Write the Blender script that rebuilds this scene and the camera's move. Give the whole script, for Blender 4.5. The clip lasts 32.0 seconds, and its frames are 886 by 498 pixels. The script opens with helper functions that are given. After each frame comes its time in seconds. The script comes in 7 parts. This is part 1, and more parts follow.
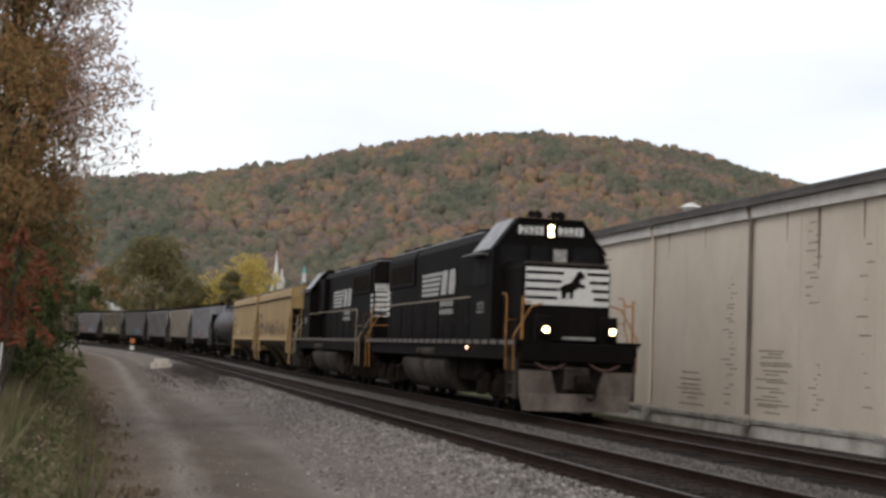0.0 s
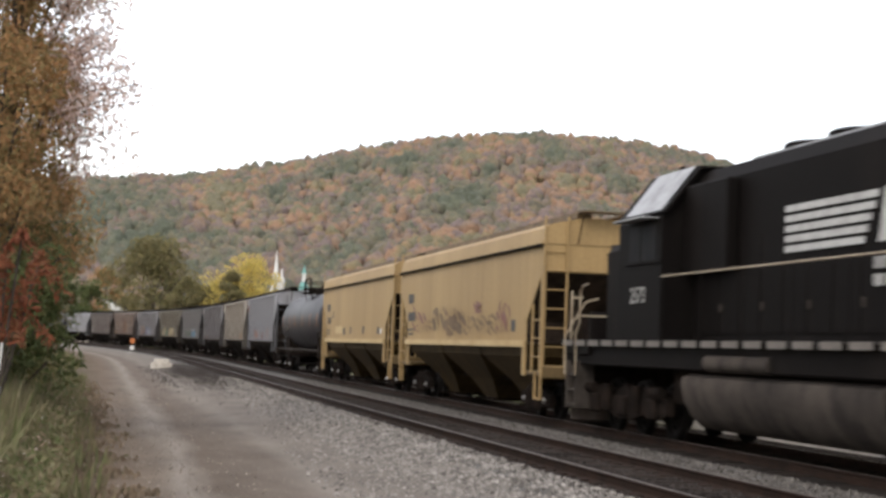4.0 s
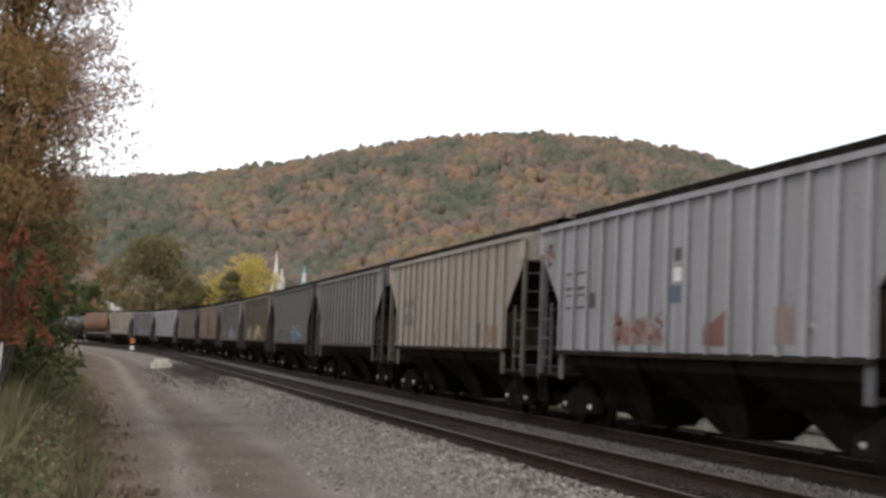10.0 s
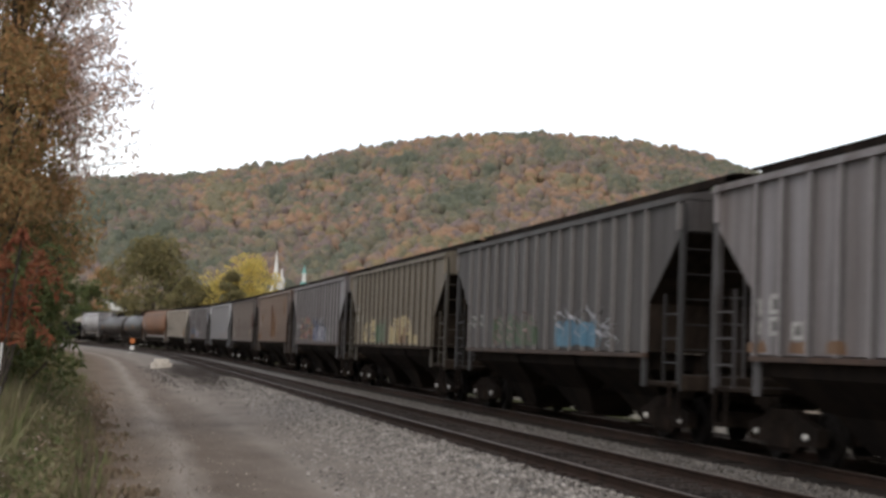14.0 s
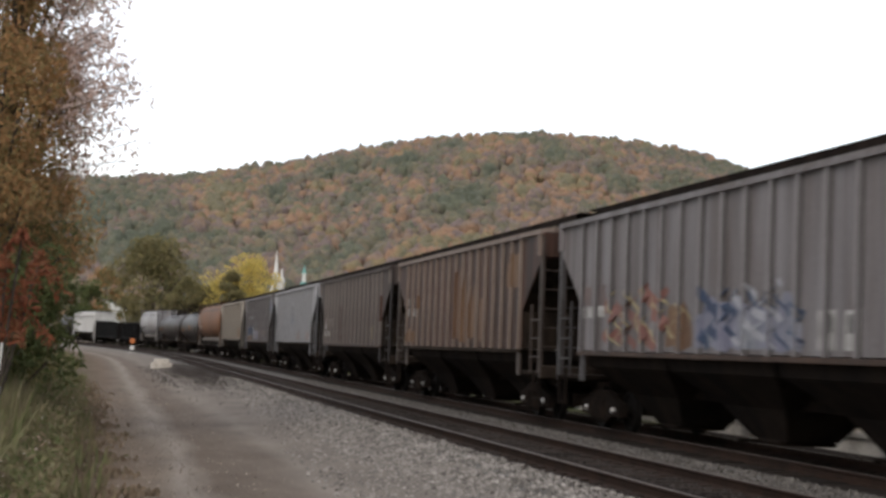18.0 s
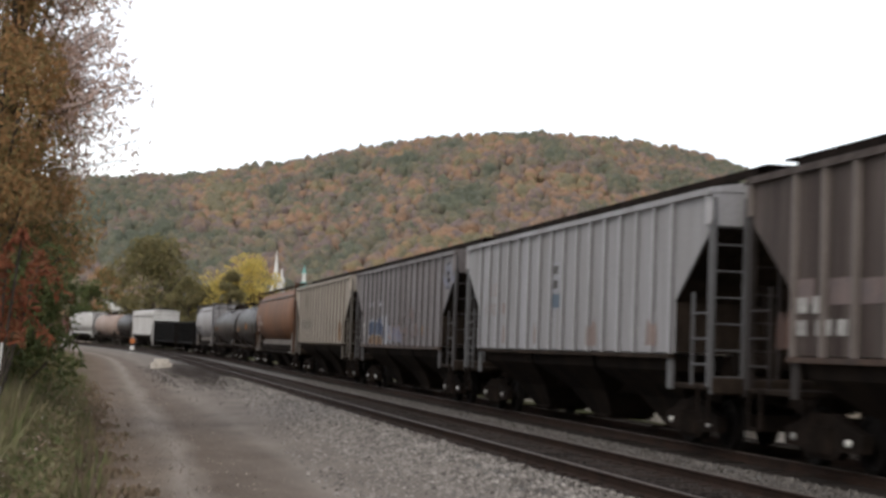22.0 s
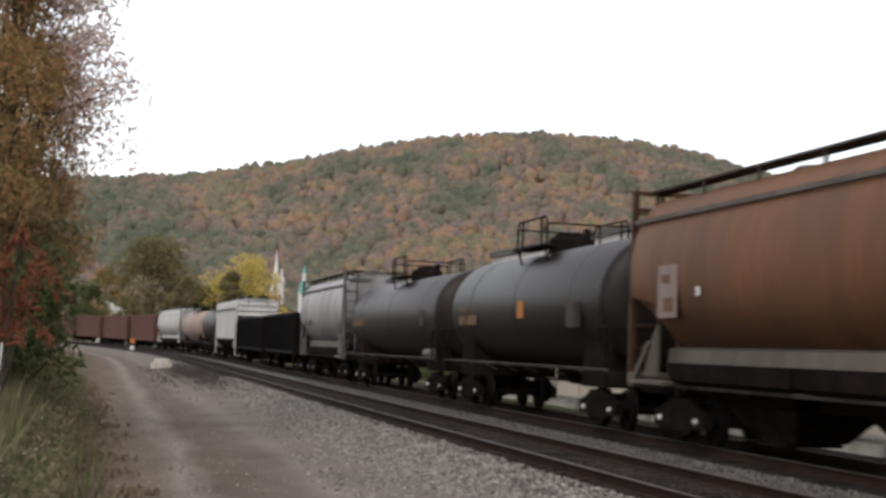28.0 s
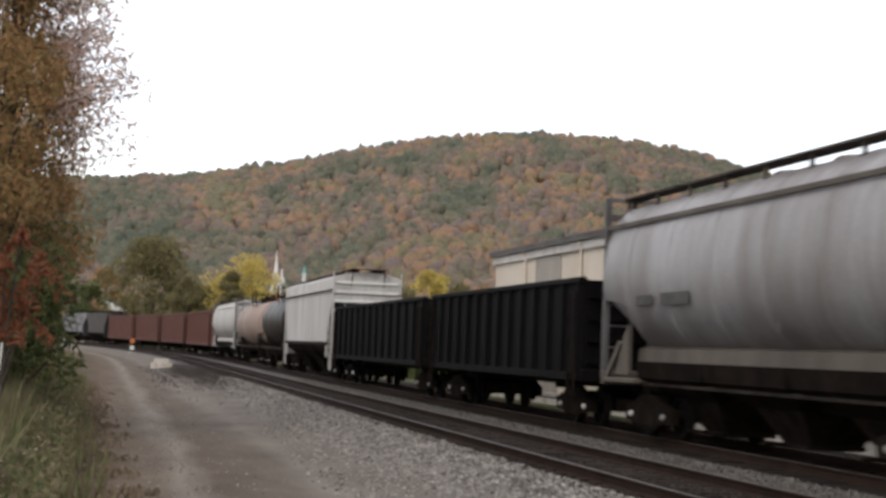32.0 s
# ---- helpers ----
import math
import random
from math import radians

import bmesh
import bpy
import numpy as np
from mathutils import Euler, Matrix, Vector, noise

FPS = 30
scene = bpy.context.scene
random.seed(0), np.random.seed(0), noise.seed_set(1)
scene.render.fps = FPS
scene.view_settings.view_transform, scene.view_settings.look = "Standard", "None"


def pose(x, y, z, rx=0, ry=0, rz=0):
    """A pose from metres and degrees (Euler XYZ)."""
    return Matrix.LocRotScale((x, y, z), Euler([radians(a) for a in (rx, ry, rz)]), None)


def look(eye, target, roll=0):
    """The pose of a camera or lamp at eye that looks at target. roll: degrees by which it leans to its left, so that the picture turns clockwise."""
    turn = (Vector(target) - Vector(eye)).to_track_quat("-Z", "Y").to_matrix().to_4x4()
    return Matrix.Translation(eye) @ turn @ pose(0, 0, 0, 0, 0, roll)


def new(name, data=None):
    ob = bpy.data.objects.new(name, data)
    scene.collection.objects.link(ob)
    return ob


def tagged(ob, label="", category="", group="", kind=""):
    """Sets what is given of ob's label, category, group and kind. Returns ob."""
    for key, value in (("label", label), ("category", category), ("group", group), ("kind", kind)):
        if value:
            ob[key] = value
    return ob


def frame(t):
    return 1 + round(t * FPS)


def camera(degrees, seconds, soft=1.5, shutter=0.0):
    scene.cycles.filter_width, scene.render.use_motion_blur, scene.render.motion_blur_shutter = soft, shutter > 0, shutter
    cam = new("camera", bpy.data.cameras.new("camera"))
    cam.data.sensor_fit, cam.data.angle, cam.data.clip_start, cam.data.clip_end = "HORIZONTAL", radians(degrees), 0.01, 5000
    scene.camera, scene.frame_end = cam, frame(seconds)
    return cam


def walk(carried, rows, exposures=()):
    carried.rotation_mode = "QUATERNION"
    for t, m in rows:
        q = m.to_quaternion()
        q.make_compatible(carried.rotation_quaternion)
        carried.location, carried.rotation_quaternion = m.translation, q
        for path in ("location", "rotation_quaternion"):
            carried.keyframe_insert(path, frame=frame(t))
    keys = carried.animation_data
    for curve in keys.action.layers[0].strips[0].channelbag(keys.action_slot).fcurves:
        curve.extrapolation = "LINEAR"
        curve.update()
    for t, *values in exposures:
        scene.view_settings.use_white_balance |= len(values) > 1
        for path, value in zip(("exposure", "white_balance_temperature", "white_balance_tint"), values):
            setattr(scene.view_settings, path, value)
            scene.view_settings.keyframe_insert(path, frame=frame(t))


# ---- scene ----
# The camera stands still on the gravel beside the line.
cam = camera(31.21, 32.0, soft=3.1, shutter=0.5)
EYE = (0.0, 0.0, 1.4915)
STAND = look(EYE, (0.0, math.cos(0.0629), 1.4915 + math.sin(0.0629)), 2.097)
walk(cam, [(0.0, STAND), (32.0, STAND)],
     exposures=[(0.0, -0.22), (0.8, -0.11), (1.6, 0.15), (3.0, 0.53), (4.0, 0.57), (6.0, 0.46), (8.0, 0.24), (10.0, 0.12), (32.0, 0.12)])

# ---- light: an overcast autumn afternoon ----
world = bpy.data.worlds.new("sky")
scene.world = world
world.use_nodes = True
wn, wl = world.node_tree.nodes, world.node_tree.links
wn.clear()
w_out = wn.new("ShaderNodeOutputWorld")
w_add = wn.new("ShaderNodeAddShader")
w_blue = wn.new("ShaderNodeBackground")
w_cloud = wn.new("ShaderNodeBackground")
w_sky = wn.new("ShaderNodeTexSky")
w_sky.sky_type, w_sky.sun_disc = "NISHITA", False
w_sky.sun_elevation, w_sky.sun_rotation = radians(38), radians(200)
w_blue.inputs["Strength"].default_value = 0.05
w_noise = wn.new("ShaderNodeTexNoise")
w_noise.inputs["Scale"].default_value, w_noise.inputs["Detail"].default_value = 2.6, 5.0
w_ramp = wn.new("ShaderNodeValToRGB")
w_ramp.color_ramp.elements[0].position, w_ramp.color_ramp.elements[0].color = 0.36, (0.75, 0.735, 0.78, 1)
w_ramp.color_ramp.elements[1].position, w_ramp.color_ramp.elements[1].color = 0.58, (1.0, 0.975, 0.965, 1)
w_cloud.inputs["Strength"].default_value = 1.05
w_map = wn.new("ShaderNodeMapping")
w_map.inputs["Scale"].default_value = (1.0, 1.0, 3.2)
w_co = wn.new("ShaderNodeTexCoord")
wl.new(w_co.outputs["Generated"], w_map.inputs["Vector"])
wl.new(w_map.outputs["Vector"], w_noise.inputs["Vector"])
wl.new(w_noise.outputs["Fac"], w_ramp.inputs["Fac"])
wl.new(w_ramp.outputs["Color"], w_cloud.inputs["Color"])
wl.new(w_sky.outputs["Color"], w_blue.inputs["Color"])
wl.new(w_blue.outputs[0], w_add.inputs[0])
wl.new(w_cloud.outputs[0], w_add.inputs[1])
wl.new(w_add.outputs[0], w_out.inputs["Surface"])
sun = new("sun", bpy.data.lights.new("sun", "SUN"))
sun.data.energy, sun.data.angle, sun.data.color = 0.9, radians(25), (1.0, 0.94, 0.84)
sun.matrix_world = look((0, 0, 50), (22, 40, 12))


# ---- the railway line: straight past the camera, then a long curve to the left ----
HEAD, SIDE, BEND, RADIUS, EASE = 0.2105, 11.1615, 93.275, 639.8, 56.3
SPEED, SPACING = 12.0718, 3.95
STEP = 0.5
_s = np.arange(-460.0, 800.0, STEP)
_e = np.clip(_s + STEP / 2 - BEND, 0, None)
_turn = np.where(_e < EASE, _e ** 2 / (2 * RADIUS * EASE), (_e - EASE / 2) / RADIUS)
_ang = HEAD + _turn
_ux, _uy = -np.sin(_ang), np.cos(_ang)
_px = np.concatenate([[0], np.cumsum(_ux)[:-1]]) * STEP
_py = np.concatenate([[0], np.cumsum(_uy)[:-1]]) * STEP
_i0 = int(round(460 / STEP))
_px += SIDE * math.cos(HEAD) - _px[_i0]
_py += SIDE * math.sin(HEAD) - _py[_i0]


def grade(s):
    """Height of the rail heads along the line."""
    k = min(max(s, 0.0), 330.0) / 100
    return -0.128 * k + 0.133 * k * k


def line(s, side=0.0, up=0.0):
    """A point of the train's track at s metres, side metres towards the camera, up over the rail heads."""
    x, y = np.interp(s, _s, _px), np.interp(s, _s, _py)
    a = np.interp(s, _s, _ang)
    return Vector((x - math.cos(a) * side, y - math.sin(a) * side, grade(s) + up))


def heading(s):
    return float(np.interp(s, _s, _ang))


def ride(s, base):
    """Pose of a car whose middle is at s and whose trucks are 2 * base apart; its x axis points along its travel."""
    a, b = line(s - base), line(s + base)
    x = (a - b).normalized()
    y = Vector((0, 0, 1)).cross(x).normalized()
    z = x.cross(y)
    m = Matrix((x, y, z)).transposed().to_4x4()
    m.translation = (a + b) / 2
    return m
# ---- mesh tools ----
class Shape:
    """Collects vertices and faces of one mesh."""

    def __init__(self):
        self.v, self.f = [], []

    def add(self, verts, faces):
        n = len(self.v)
        self.v.extend(tuple(p) for p in verts)
        self.f.extend(tuple(i + n for i in q) for q in faces)
        return self

    def box(self, x0, x1, y0, y1, z0, z1, c=0.0):
        """A box, chamfered along its long edges by c."""
        if c <= 0:
            v = [(x, y, z) for x in (x0, x1) for y in (y0, y1) for z in (z0, z1)]
            return self.add(v, [(0, 1, 3, 2), (4, 6, 7, 5), (0, 4, 5, 1), (2, 3, 7, 6), (0, 2, 6, 4), (1, 5, 7, 3)])
        p = [(y0 + c, z0), (y1 - c, z0), (y1, z0 + c), (y1, z1 - c), (y1 - c, z1), (y0 + c, z1), (y0, z1 - c), (y0, z0 + c)]
        q = [(y0 + 2 * c, z0 + c), (y1 - 2 * c, z0 + c), (y1 - c, z0 + 2 * c), (y1 - c, z1 - 2 * c), (y1 - 2 * c, z1 - c), (y0 + 2 * c, z1 - c), (y0 + c, z1 - 2 * c), (y0 + c, z0 + 2 * c)]
        return self.loft([[(x0, *a) for a in q], [(x0 + c, *a) for a in p], [(x1 - c, *a) for a in p], [(x1, *a) for a in q]])

    def loft(self, rings, cap=True, closed=True):
        n = len(rings[0])
        v = [p for r in rings for p in r]
        f = []
        for k in range(len(rings) - 1):
            for i in range(n if closed else n - 1):
                j = (i + 1) % n
                f.append((k * n + i, k * n + j, (k + 1) * n + j, (k + 1) * n + i))
        if cap:
            f.append(tuple(reversed(range(n))))
            f.append(tuple(range((len(rings) - 1) * n, len(rings) * n)))
        return self.add(v, f)

    def prism(self, profile, y0, y1):
        """An x-z outline drawn out along y."""
        return self.loft([[(x, y0, z) for x, z in profile], [(x, y1, z) for x, z in profile]])

    def rod(self, a, b, r, n=8):
        a, b = Vector(a), Vector(b)
        d = (b - a).normalized()
        q = d.orthogonal().normalized()
        w = d.cross(q)
        ring = [(q * math.cos(t) + w * math.sin(t)) * r for t in (2 * math.pi * i / n for i in range(n))]
        return self.loft([[a + p for p in ring], [b + p for p in ring]])

    def pipe(self, pts, r, n=6):
        for a, b in zip(pts, pts[1:]):
            self.rod(a, b, r, n)
        return self

    def turn(self, profile, centre, axis, n=20):
        """A body of revolution: profile of (along, radius) about the axis 'x', 'y' or 'z' through centre."""
        rings = []
        cx, cy, cz = centre
        for h, r in profile:
            ring = []
            for i in range(n):
                t = 2 * math.pi * i / n
                c, s = math.cos(t) * r, math.sin(t) * r
                ring.append({"x": (cx + h, cy + c, cz + s), "y": (cx + s, cy + h, cz + c), "z": (cx + c, cy + s, cz + h)}[axis])
            rings.append(ring)
        return self.loft(rings)

    def mesh(self, name, material, smooth=False):
        me = bpy.data.meshes.new(name)
        me.from_pydata(self.v, [], self.f)
        me.materials.append(material)
        if smooth:
            me.polygons.foreach_set("use_smooth", [True] * len(me.polygons))
            me.set_sharp_from_angle(angle=radians(40))
        me.update()
        return me


def part(name, shape, material, parent, label="", smooth=False, at=None):
    """One mesh object under a thing or a part. shape: a Shape or a mesh that is shared."""
    me = shape if isinstance(shape, bpy.types.Mesh) else shape.mesh(name, material, smooth)
    ob = new(name, me)
    ob.parent = parent
    if at is not None:
        ob.matrix_basis = at
    return tagged(ob, label)


def thing(name, label, category, at=None, group="", kind=""):
    ob = new(name)
    ob.empty_display_size = 0.3
    if at is not None:
        ob.matrix_basis = at
    return tagged(ob, label, category, group, kind)


def letters(text, size, material, depth=0.004):
    """Lettering as a mesh in the x-y plane, centred."""
    cu = bpy.data.curves.new("letters", "FONT")
    cu.body, cu.size, cu.extrude = text, size, depth
    cu.align_x, cu.align_y = "CENTER", "CENTER"
    ob = bpy.data.objects.new("letters", cu)
    me = bpy.data.meshes.new_from_object(ob)
    bpy.data.objects.remove(ob)
    me.materials.clear()
    me.materials.append(material)
    return me


# ---- materials ----
def material(name, colour, rough=0.6, metal=0.0, second=None, scale=2.0, streak=1.0, mix=(0.42, 0.62), grain=0.15, bump=0.15, spread=0.0, fine=14.0, island=False, spec=0.3, runs=0.0):
    """A surface of two colours that blend in large patches (streak > 1 draws them down), with fine grain and relief."""
    m = bpy.data.materials.new(name)
    m.use_nodes = True
    n, l = m.node_tree.nodes, m.node_tree.links
    bsdf = n["Principled BSDF"]
    second = second or tuple(c * 0.6 for c in colour)
    tc = n.new("ShaderNodeTexCoord")
    mp = n.new("ShaderNodeMapping")
    mp.inputs["Scale"].default_value = (1, 1, 1 / streak)
    l.new(tc.outputs["Object"], mp.inputs["Vector"])
    big = n.new("ShaderNodeTexNoise")
    big.inputs["Scale"].default_value, big.inputs["Detail"].default_value, big.inputs["Roughness"].default_value = scale, 6, 0.65
    l.new(mp.outputs["Vector"], big.inputs["Vector"])
    ramp = n.new("ShaderNodeMapRange")
    ramp.inputs["From Min"].default_value, ramp.inputs["From Max"].default_value = mix
    l.new(big.outputs["Fac"], ramp.inputs["Value"])
    col = n.new("ShaderNodeMix")
    col.data_type = "RGBA"
    col.inputs["A"].default_value, col.inputs["B"].default_value = (*colour, 1), (*second, 1)
    l.new(ramp.outputs["Result"], col.inputs["Factor"])
    small = n.new("ShaderNodeTexNoise")
    small.inputs["Scale"].default_value, small.inputs["Detail"].default_value = fine, 4
    l.new(tc.outputs["Object"], small.inputs["Vector"])
    dark = n.new("ShaderNodeMapRange")
    dark.inputs["To Min"].default_value, dark.inputs["To Max"].default_value = 1 - grain, 1 + grain
    l.new(small.outputs["Fac"], dark.inputs["Value"])
    hsv = n.new("ShaderNodeHueSaturation")
    l.new(col.outputs["Result"], hsv.inputs["Color"])
    value = dark.outputs["Result"]
    if spread:
        if island:
            rnd = n.new("ShaderNodeNewGeometry").outputs["Random Per Island"]
        else:
            rnd = n.new("ShaderNodeObjectInfo").outputs["Random"]
        vary = n.new("ShaderNodeMapRange")
        vary.inputs["To Min"].default_value, vary.inputs["To Max"].default_value = 1 - spread, 1 + spread
        l.new(rnd, vary.inputs["Value"])
        mul = n.new("ShaderNodeMath")
        mul.operation = "MULTIPLY"
        l.new(value, mul.inputs[0])
        l.new(vary.outputs["Result"], mul.inputs[1])
        value = mul.outputs[0]
    if runs:
        mr = n.new("ShaderNodeMapping")
        mr.inputs["Scale"].default_value = (3.2, 3.2, 0.16)
        l.new(tc.outputs["Object"], mr.inputs["Vector"])
        nr = n.new("ShaderNodeTexNoise")
        nr.inputs["Scale"].default_value, nr.inputs["Detail"].default_value, nr.inputs["Roughness"].default_value = 1.6, 5, 0.7
        l.new(mr.outputs["Vector"], nr.inputs["Vector"])
        rr = n.new("ShaderNodeMapRange")
        rr.inputs["From Min"].default_value, rr.inputs["From Max"].default_value = 0.32, 0.68
        rr.inputs["To Min"].default_value, rr.inputs["To Max"].default_value = 1 - runs, 1 + runs
        l.new(nr.outputs["Fac"], rr.inputs["Value"])
        mu = n.new("ShaderNodeMath")
        mu.operation = "MULTIPLY"
        l.new(value, mu.inputs[0])
        l.new(rr.outputs["Result"], mu.inputs[1])
        value = mu.outputs[0]
    l.new(value, hsv.inputs["Value"])
    l.new(hsv.outputs["Color"], bsdf.inputs["Base Color"])
    bsdf.inputs["Roughness"].default_value, bsdf.inputs["Metallic"].default_value = rough, metal
    bsdf.inputs["Specular IOR Level"].default_value = spec
    if bump:
        b = n.new("ShaderNodeBump")
        b.inputs["Strength"].default_value, b.inputs["Distance"].default_value = bump, 0.02
        l.new(small.outputs["Fac"], b.inputs["Height"])
        l.new(b.outputs["Normal"], bsdf.inputs["Normal"])
    return m


def foliage(name, colours, patch=0.0, translucent=0.25, blend=0.55, stretch=None, mottle=0.0):
    """Leaves: each island takes a colour of the row by chance, and by patches of that size in metres."""
    m = bpy.data.materials.new(name)
    m.use_nodes = True
    n, l = m.node_tree.nodes, m.node_tree.links
    bsdf = n["Principled BSDF"]
    geo = n.new("ShaderNodeNewGeometry")
    ramp = n.new("ShaderNodeValToRGB")
    ramp.color_ramp.interpolation = "LINEAR"
    while len(ramp.color_ramp.elements) < len(colours):
        ramp.color_ramp.elements.new(0.5)
    for i, (e, c) in enumerate(zip(ramp.color_ramp.elements, colours)):
        e.position, e.color = i / (len(colours) - 1), (*c, 1)
    fac = geo.outputs["Random Per Island"]
    if patch:
        tc = n.new("ShaderNodeTexCoord")
        ns = n.new("ShaderNodeTexNoise")
        ns.inputs["Scale"].default_value, ns.inputs["Detail"].default_value = 1 / patch, 3
        run = n.new("ShaderNodeMapping")
        run.inputs["Scale"].default_value = (1.0, 0.12, 1.25)
        l.new(tc.outputs["Object"], run.inputs["Vector"])
        l.new(run.outputs["Vector"], ns.inputs["Vector"])
        mr = n.new("ShaderNodeMapRange")
        mr.inputs["From Min"].default_value, mr.inputs["From Max"].default_value = 0.3, 0.7
        l.new(ns.outputs["Fac"], mr.inputs["Value"])
        mx = n.new("ShaderNodeMix")
        mx.inputs["Factor"].default_value = blend
        l.new(mr.outputs["Result"], mx.inputs["A"])
        l.new(fac, mx.inputs["B"])
        fac = mx.outputs["Result"]
        if stretch:
            st = n.new("ShaderNodeMapRange")
            st.inputs["From Min"].default_value, st.inputs["From Max"].default_value = stretch
            l.new(fac, st.inputs["Value"])
            fac = st.outputs["Result"]
    l.new(fac, ramp.inputs["Fac"])
    colour = ramp.outputs["Color"]
    if mottle:
        tm = n.new("ShaderNodeTexCoord")
        nm = n.new("ShaderNodeTexNoise")
        nm.inputs["Scale"].default_value, nm.inputs["Detail"].default_value, nm.inputs["Roughness"].default_value = 0.55, 4, 0.7
        l.new(tm.outputs["Object"], nm.inputs["Vector"])
        mm = n.new("ShaderNodeMapRange")
        mm.inputs["From Min"].default_value, mm.inputs["From Max"].default_value = 0.3, 0.7
        mm.inputs["To Min"].default_value, mm.inputs["To Max"].default_value = 1 - mottle, 1 + mottle
        l.new(nm.outputs["Fac"], mm.inputs["Value"])
        hs = n.new("ShaderNodeHueSaturation")
        l.new(colour, hs.inputs["Color"])
        l.new(mm.outputs["Result"], hs.inputs["Value"])
        colour = hs.outputs["Color"]
        bp = n.new("ShaderNodeBump")
        bp.inputs["Strength"].default_value, bp.inputs["Distance"].default_value = 0.8, 1.2
        l.new(nm.outputs["Fac"], bp.inputs["Height"])
        l.new(bp.outputs["Normal"], bsdf.inputs["Normal"])
    l.new(colour, bsdf.inputs["Base Color"])
    bsdf.inputs["Roughness"].default_value = 0.75
    bsdf.inputs["Specular IOR Level"].default_value = 0.2
    if translucent:
        tr = n.new("ShaderNodeBsdfTranslucent")
        l.new(ramp.outputs["Color"], tr.inputs["Color"])
        mix = n.new("ShaderNodeMixShader")
        mix.inputs["Fac"].default_value = translucent
        l.new(bsdf.outputs[0], mix.inputs[1])
        l.new(tr.outputs[0], mix.inputs[2])
        l.new(mix.outputs[0], n["Material Output"].inputs["Surface"])
    return m


def lamp_glow(name, colour, strength):
    m = bpy.data.materials.new(name)
    m.use_nodes = True
    b = m.node_tree.nodes["Principled BSDF"]
    b.inputs["Base Color"].default_value = (*colour, 1)
    b.inputs["Emission Color"].default_value, b.inputs["Emission Strength"].default_value = (*colour, 1), strength
    return m


M_BALLAST = material("ballast", (0.125, 0.118, 0.11), 0.95, second=(0.085, 0.078, 0.072), scale=0.8, grain=0.4, bump=0.9, fine=26, spec=0.1)
M_STONE = material("ballast_stone", (0.235, 0.216, 0.196), 0.9, second=(0.14, 0.125, 0.112), scale=3, grain=0.2, spread=0.5, island=True, spec=0.12)
M_EARTH = material("earth", (0.085, 0.08, 0.045), 0.95, second=(0.06, 0.07, 0.03), scale=0.05, grain=0.4, bump=0.4, fine=3, spec=0.05)
M_TIE = material("tie_wood", (0.024, 0.0185, 0.0155), 0.9, second=(0.015, 0.012, 0.011), scale=3, grain=0.35, spread=0.35, fine=30, spec=0.06)
M_RAIL = material("rail_rust", (0.030, 0.0185, 0.0138), 0.8, 0.0, second=(0.020, 0.0132, 0.0105), scale=2, grain=0.2, spec=0.05)
M_RAILTOP = material("rail_top", (0.115, 0.094, 0.080), 0.55, 0.5, second=(0.075, 0.060, 0.050), scale=1.5, grain=0.1, bump=0.0)
M_UNDER = material("undercarriage_dirt", (0.01097, 0.008789, 0.007585), 0.9, second=(0.02058, 0.01505, 0.01228), scale=2.5, grain=0.3, spec=0.015)
M_WHEEL = material("wheel_steel", (0.014, 0.012, 0.011), 0.7, 0.2, second=(0.009, 0.008, 0.0075), scale=5, grain=0.2, spec=0.05)
M_PILOT = material("dusty_plough_steel", (0.150, 0.124, 0.106), 0.85, second=(0.085, 0.068, 0.058), scale=1.6, streak=2, grain=0.3, spec=0.1)
M_HOSE = material("brown_rubber_hose", (0.150, 0.085, 0.070), 0.7, second=(0.09, 0.05, 0.042), scale=5, grain=0.2)
M_BLACK = material("loco_black", (0.007544, 0.006232, 0.00574), 0.6, second=(0.01312, 0.0105, 0.009184), scale=0.9, streak=3, mix=(0.5, 0.75), grain=0.2, bump=0.04, spec=0.025)
# sky highlight on the black roofs, put into a pale base colour
M_BLACKTOP = material("loco_roof_sheen", (0.30, 0.30, 0.31), 0.45, second=(0.18, 0.18, 0.18), scale=2, grain=0.2, bump=0.05)
M_GREYDIRT = material("fuel_tank_dust", (0.070, 0.058, 0.049), 0.8, second=(0.030, 0.0255, 0.0225), scale=1.2, streak=2, grain=0.25, spec=0.06)
M_LETTER = material("hood_lettering", (0.42, 0.41, 0.39), 0.6, second=(0.28, 0.265, 0.25), scale=4, mix=(0.45, 0.7), grain=0.15, bump=0.0)
M_WHITE = material("white_paint", (0.62, 0.61, 0.58), 0.55, second=(0.45, 0.43, 0.40), scale=3, mix=(0.5, 0.8), grain=0.12, bump=0.03)
M_DIMWHITE = material("faded_lettering", (0.34, 0.33, 0.31), 0.6, second=(0.2, 0.19, 0.18), scale=5, grain=0.15, bump=0.0)
M_YELLOW = material("safety_yellow", (0.36, 0.165, 0.045), 0.6, second=(0.24, 0.11, 0.035), scale=4, grain=0.15, bump=0.03)
M_DARKMARK = material("dark_lettering", (0.05, 0.048, 0.045), 0.7, second=(0.09, 0.085, 0.08), scale=6, grain=0.2, bump=0)
M_LAMP = lamp_glow("headlight", (1.0, 0.74, 0.38), 12.0)
M_REDLAMP = lamp_glow("marker_light", (1.0, 0.45, 0.3), 6.0)
M_GLASS = material("window_glass", (0.012, 0.012, 0.013), 0.55, second=(0.018, 0.017, 0.017), grain=0.05, bump=0, spec=0.02)
M_REFLECT = material("reflector", (0.55, 0.55, 0.52), 0.3, second=(0.4, 0.4, 0.38), grain=0.1, bump=0)
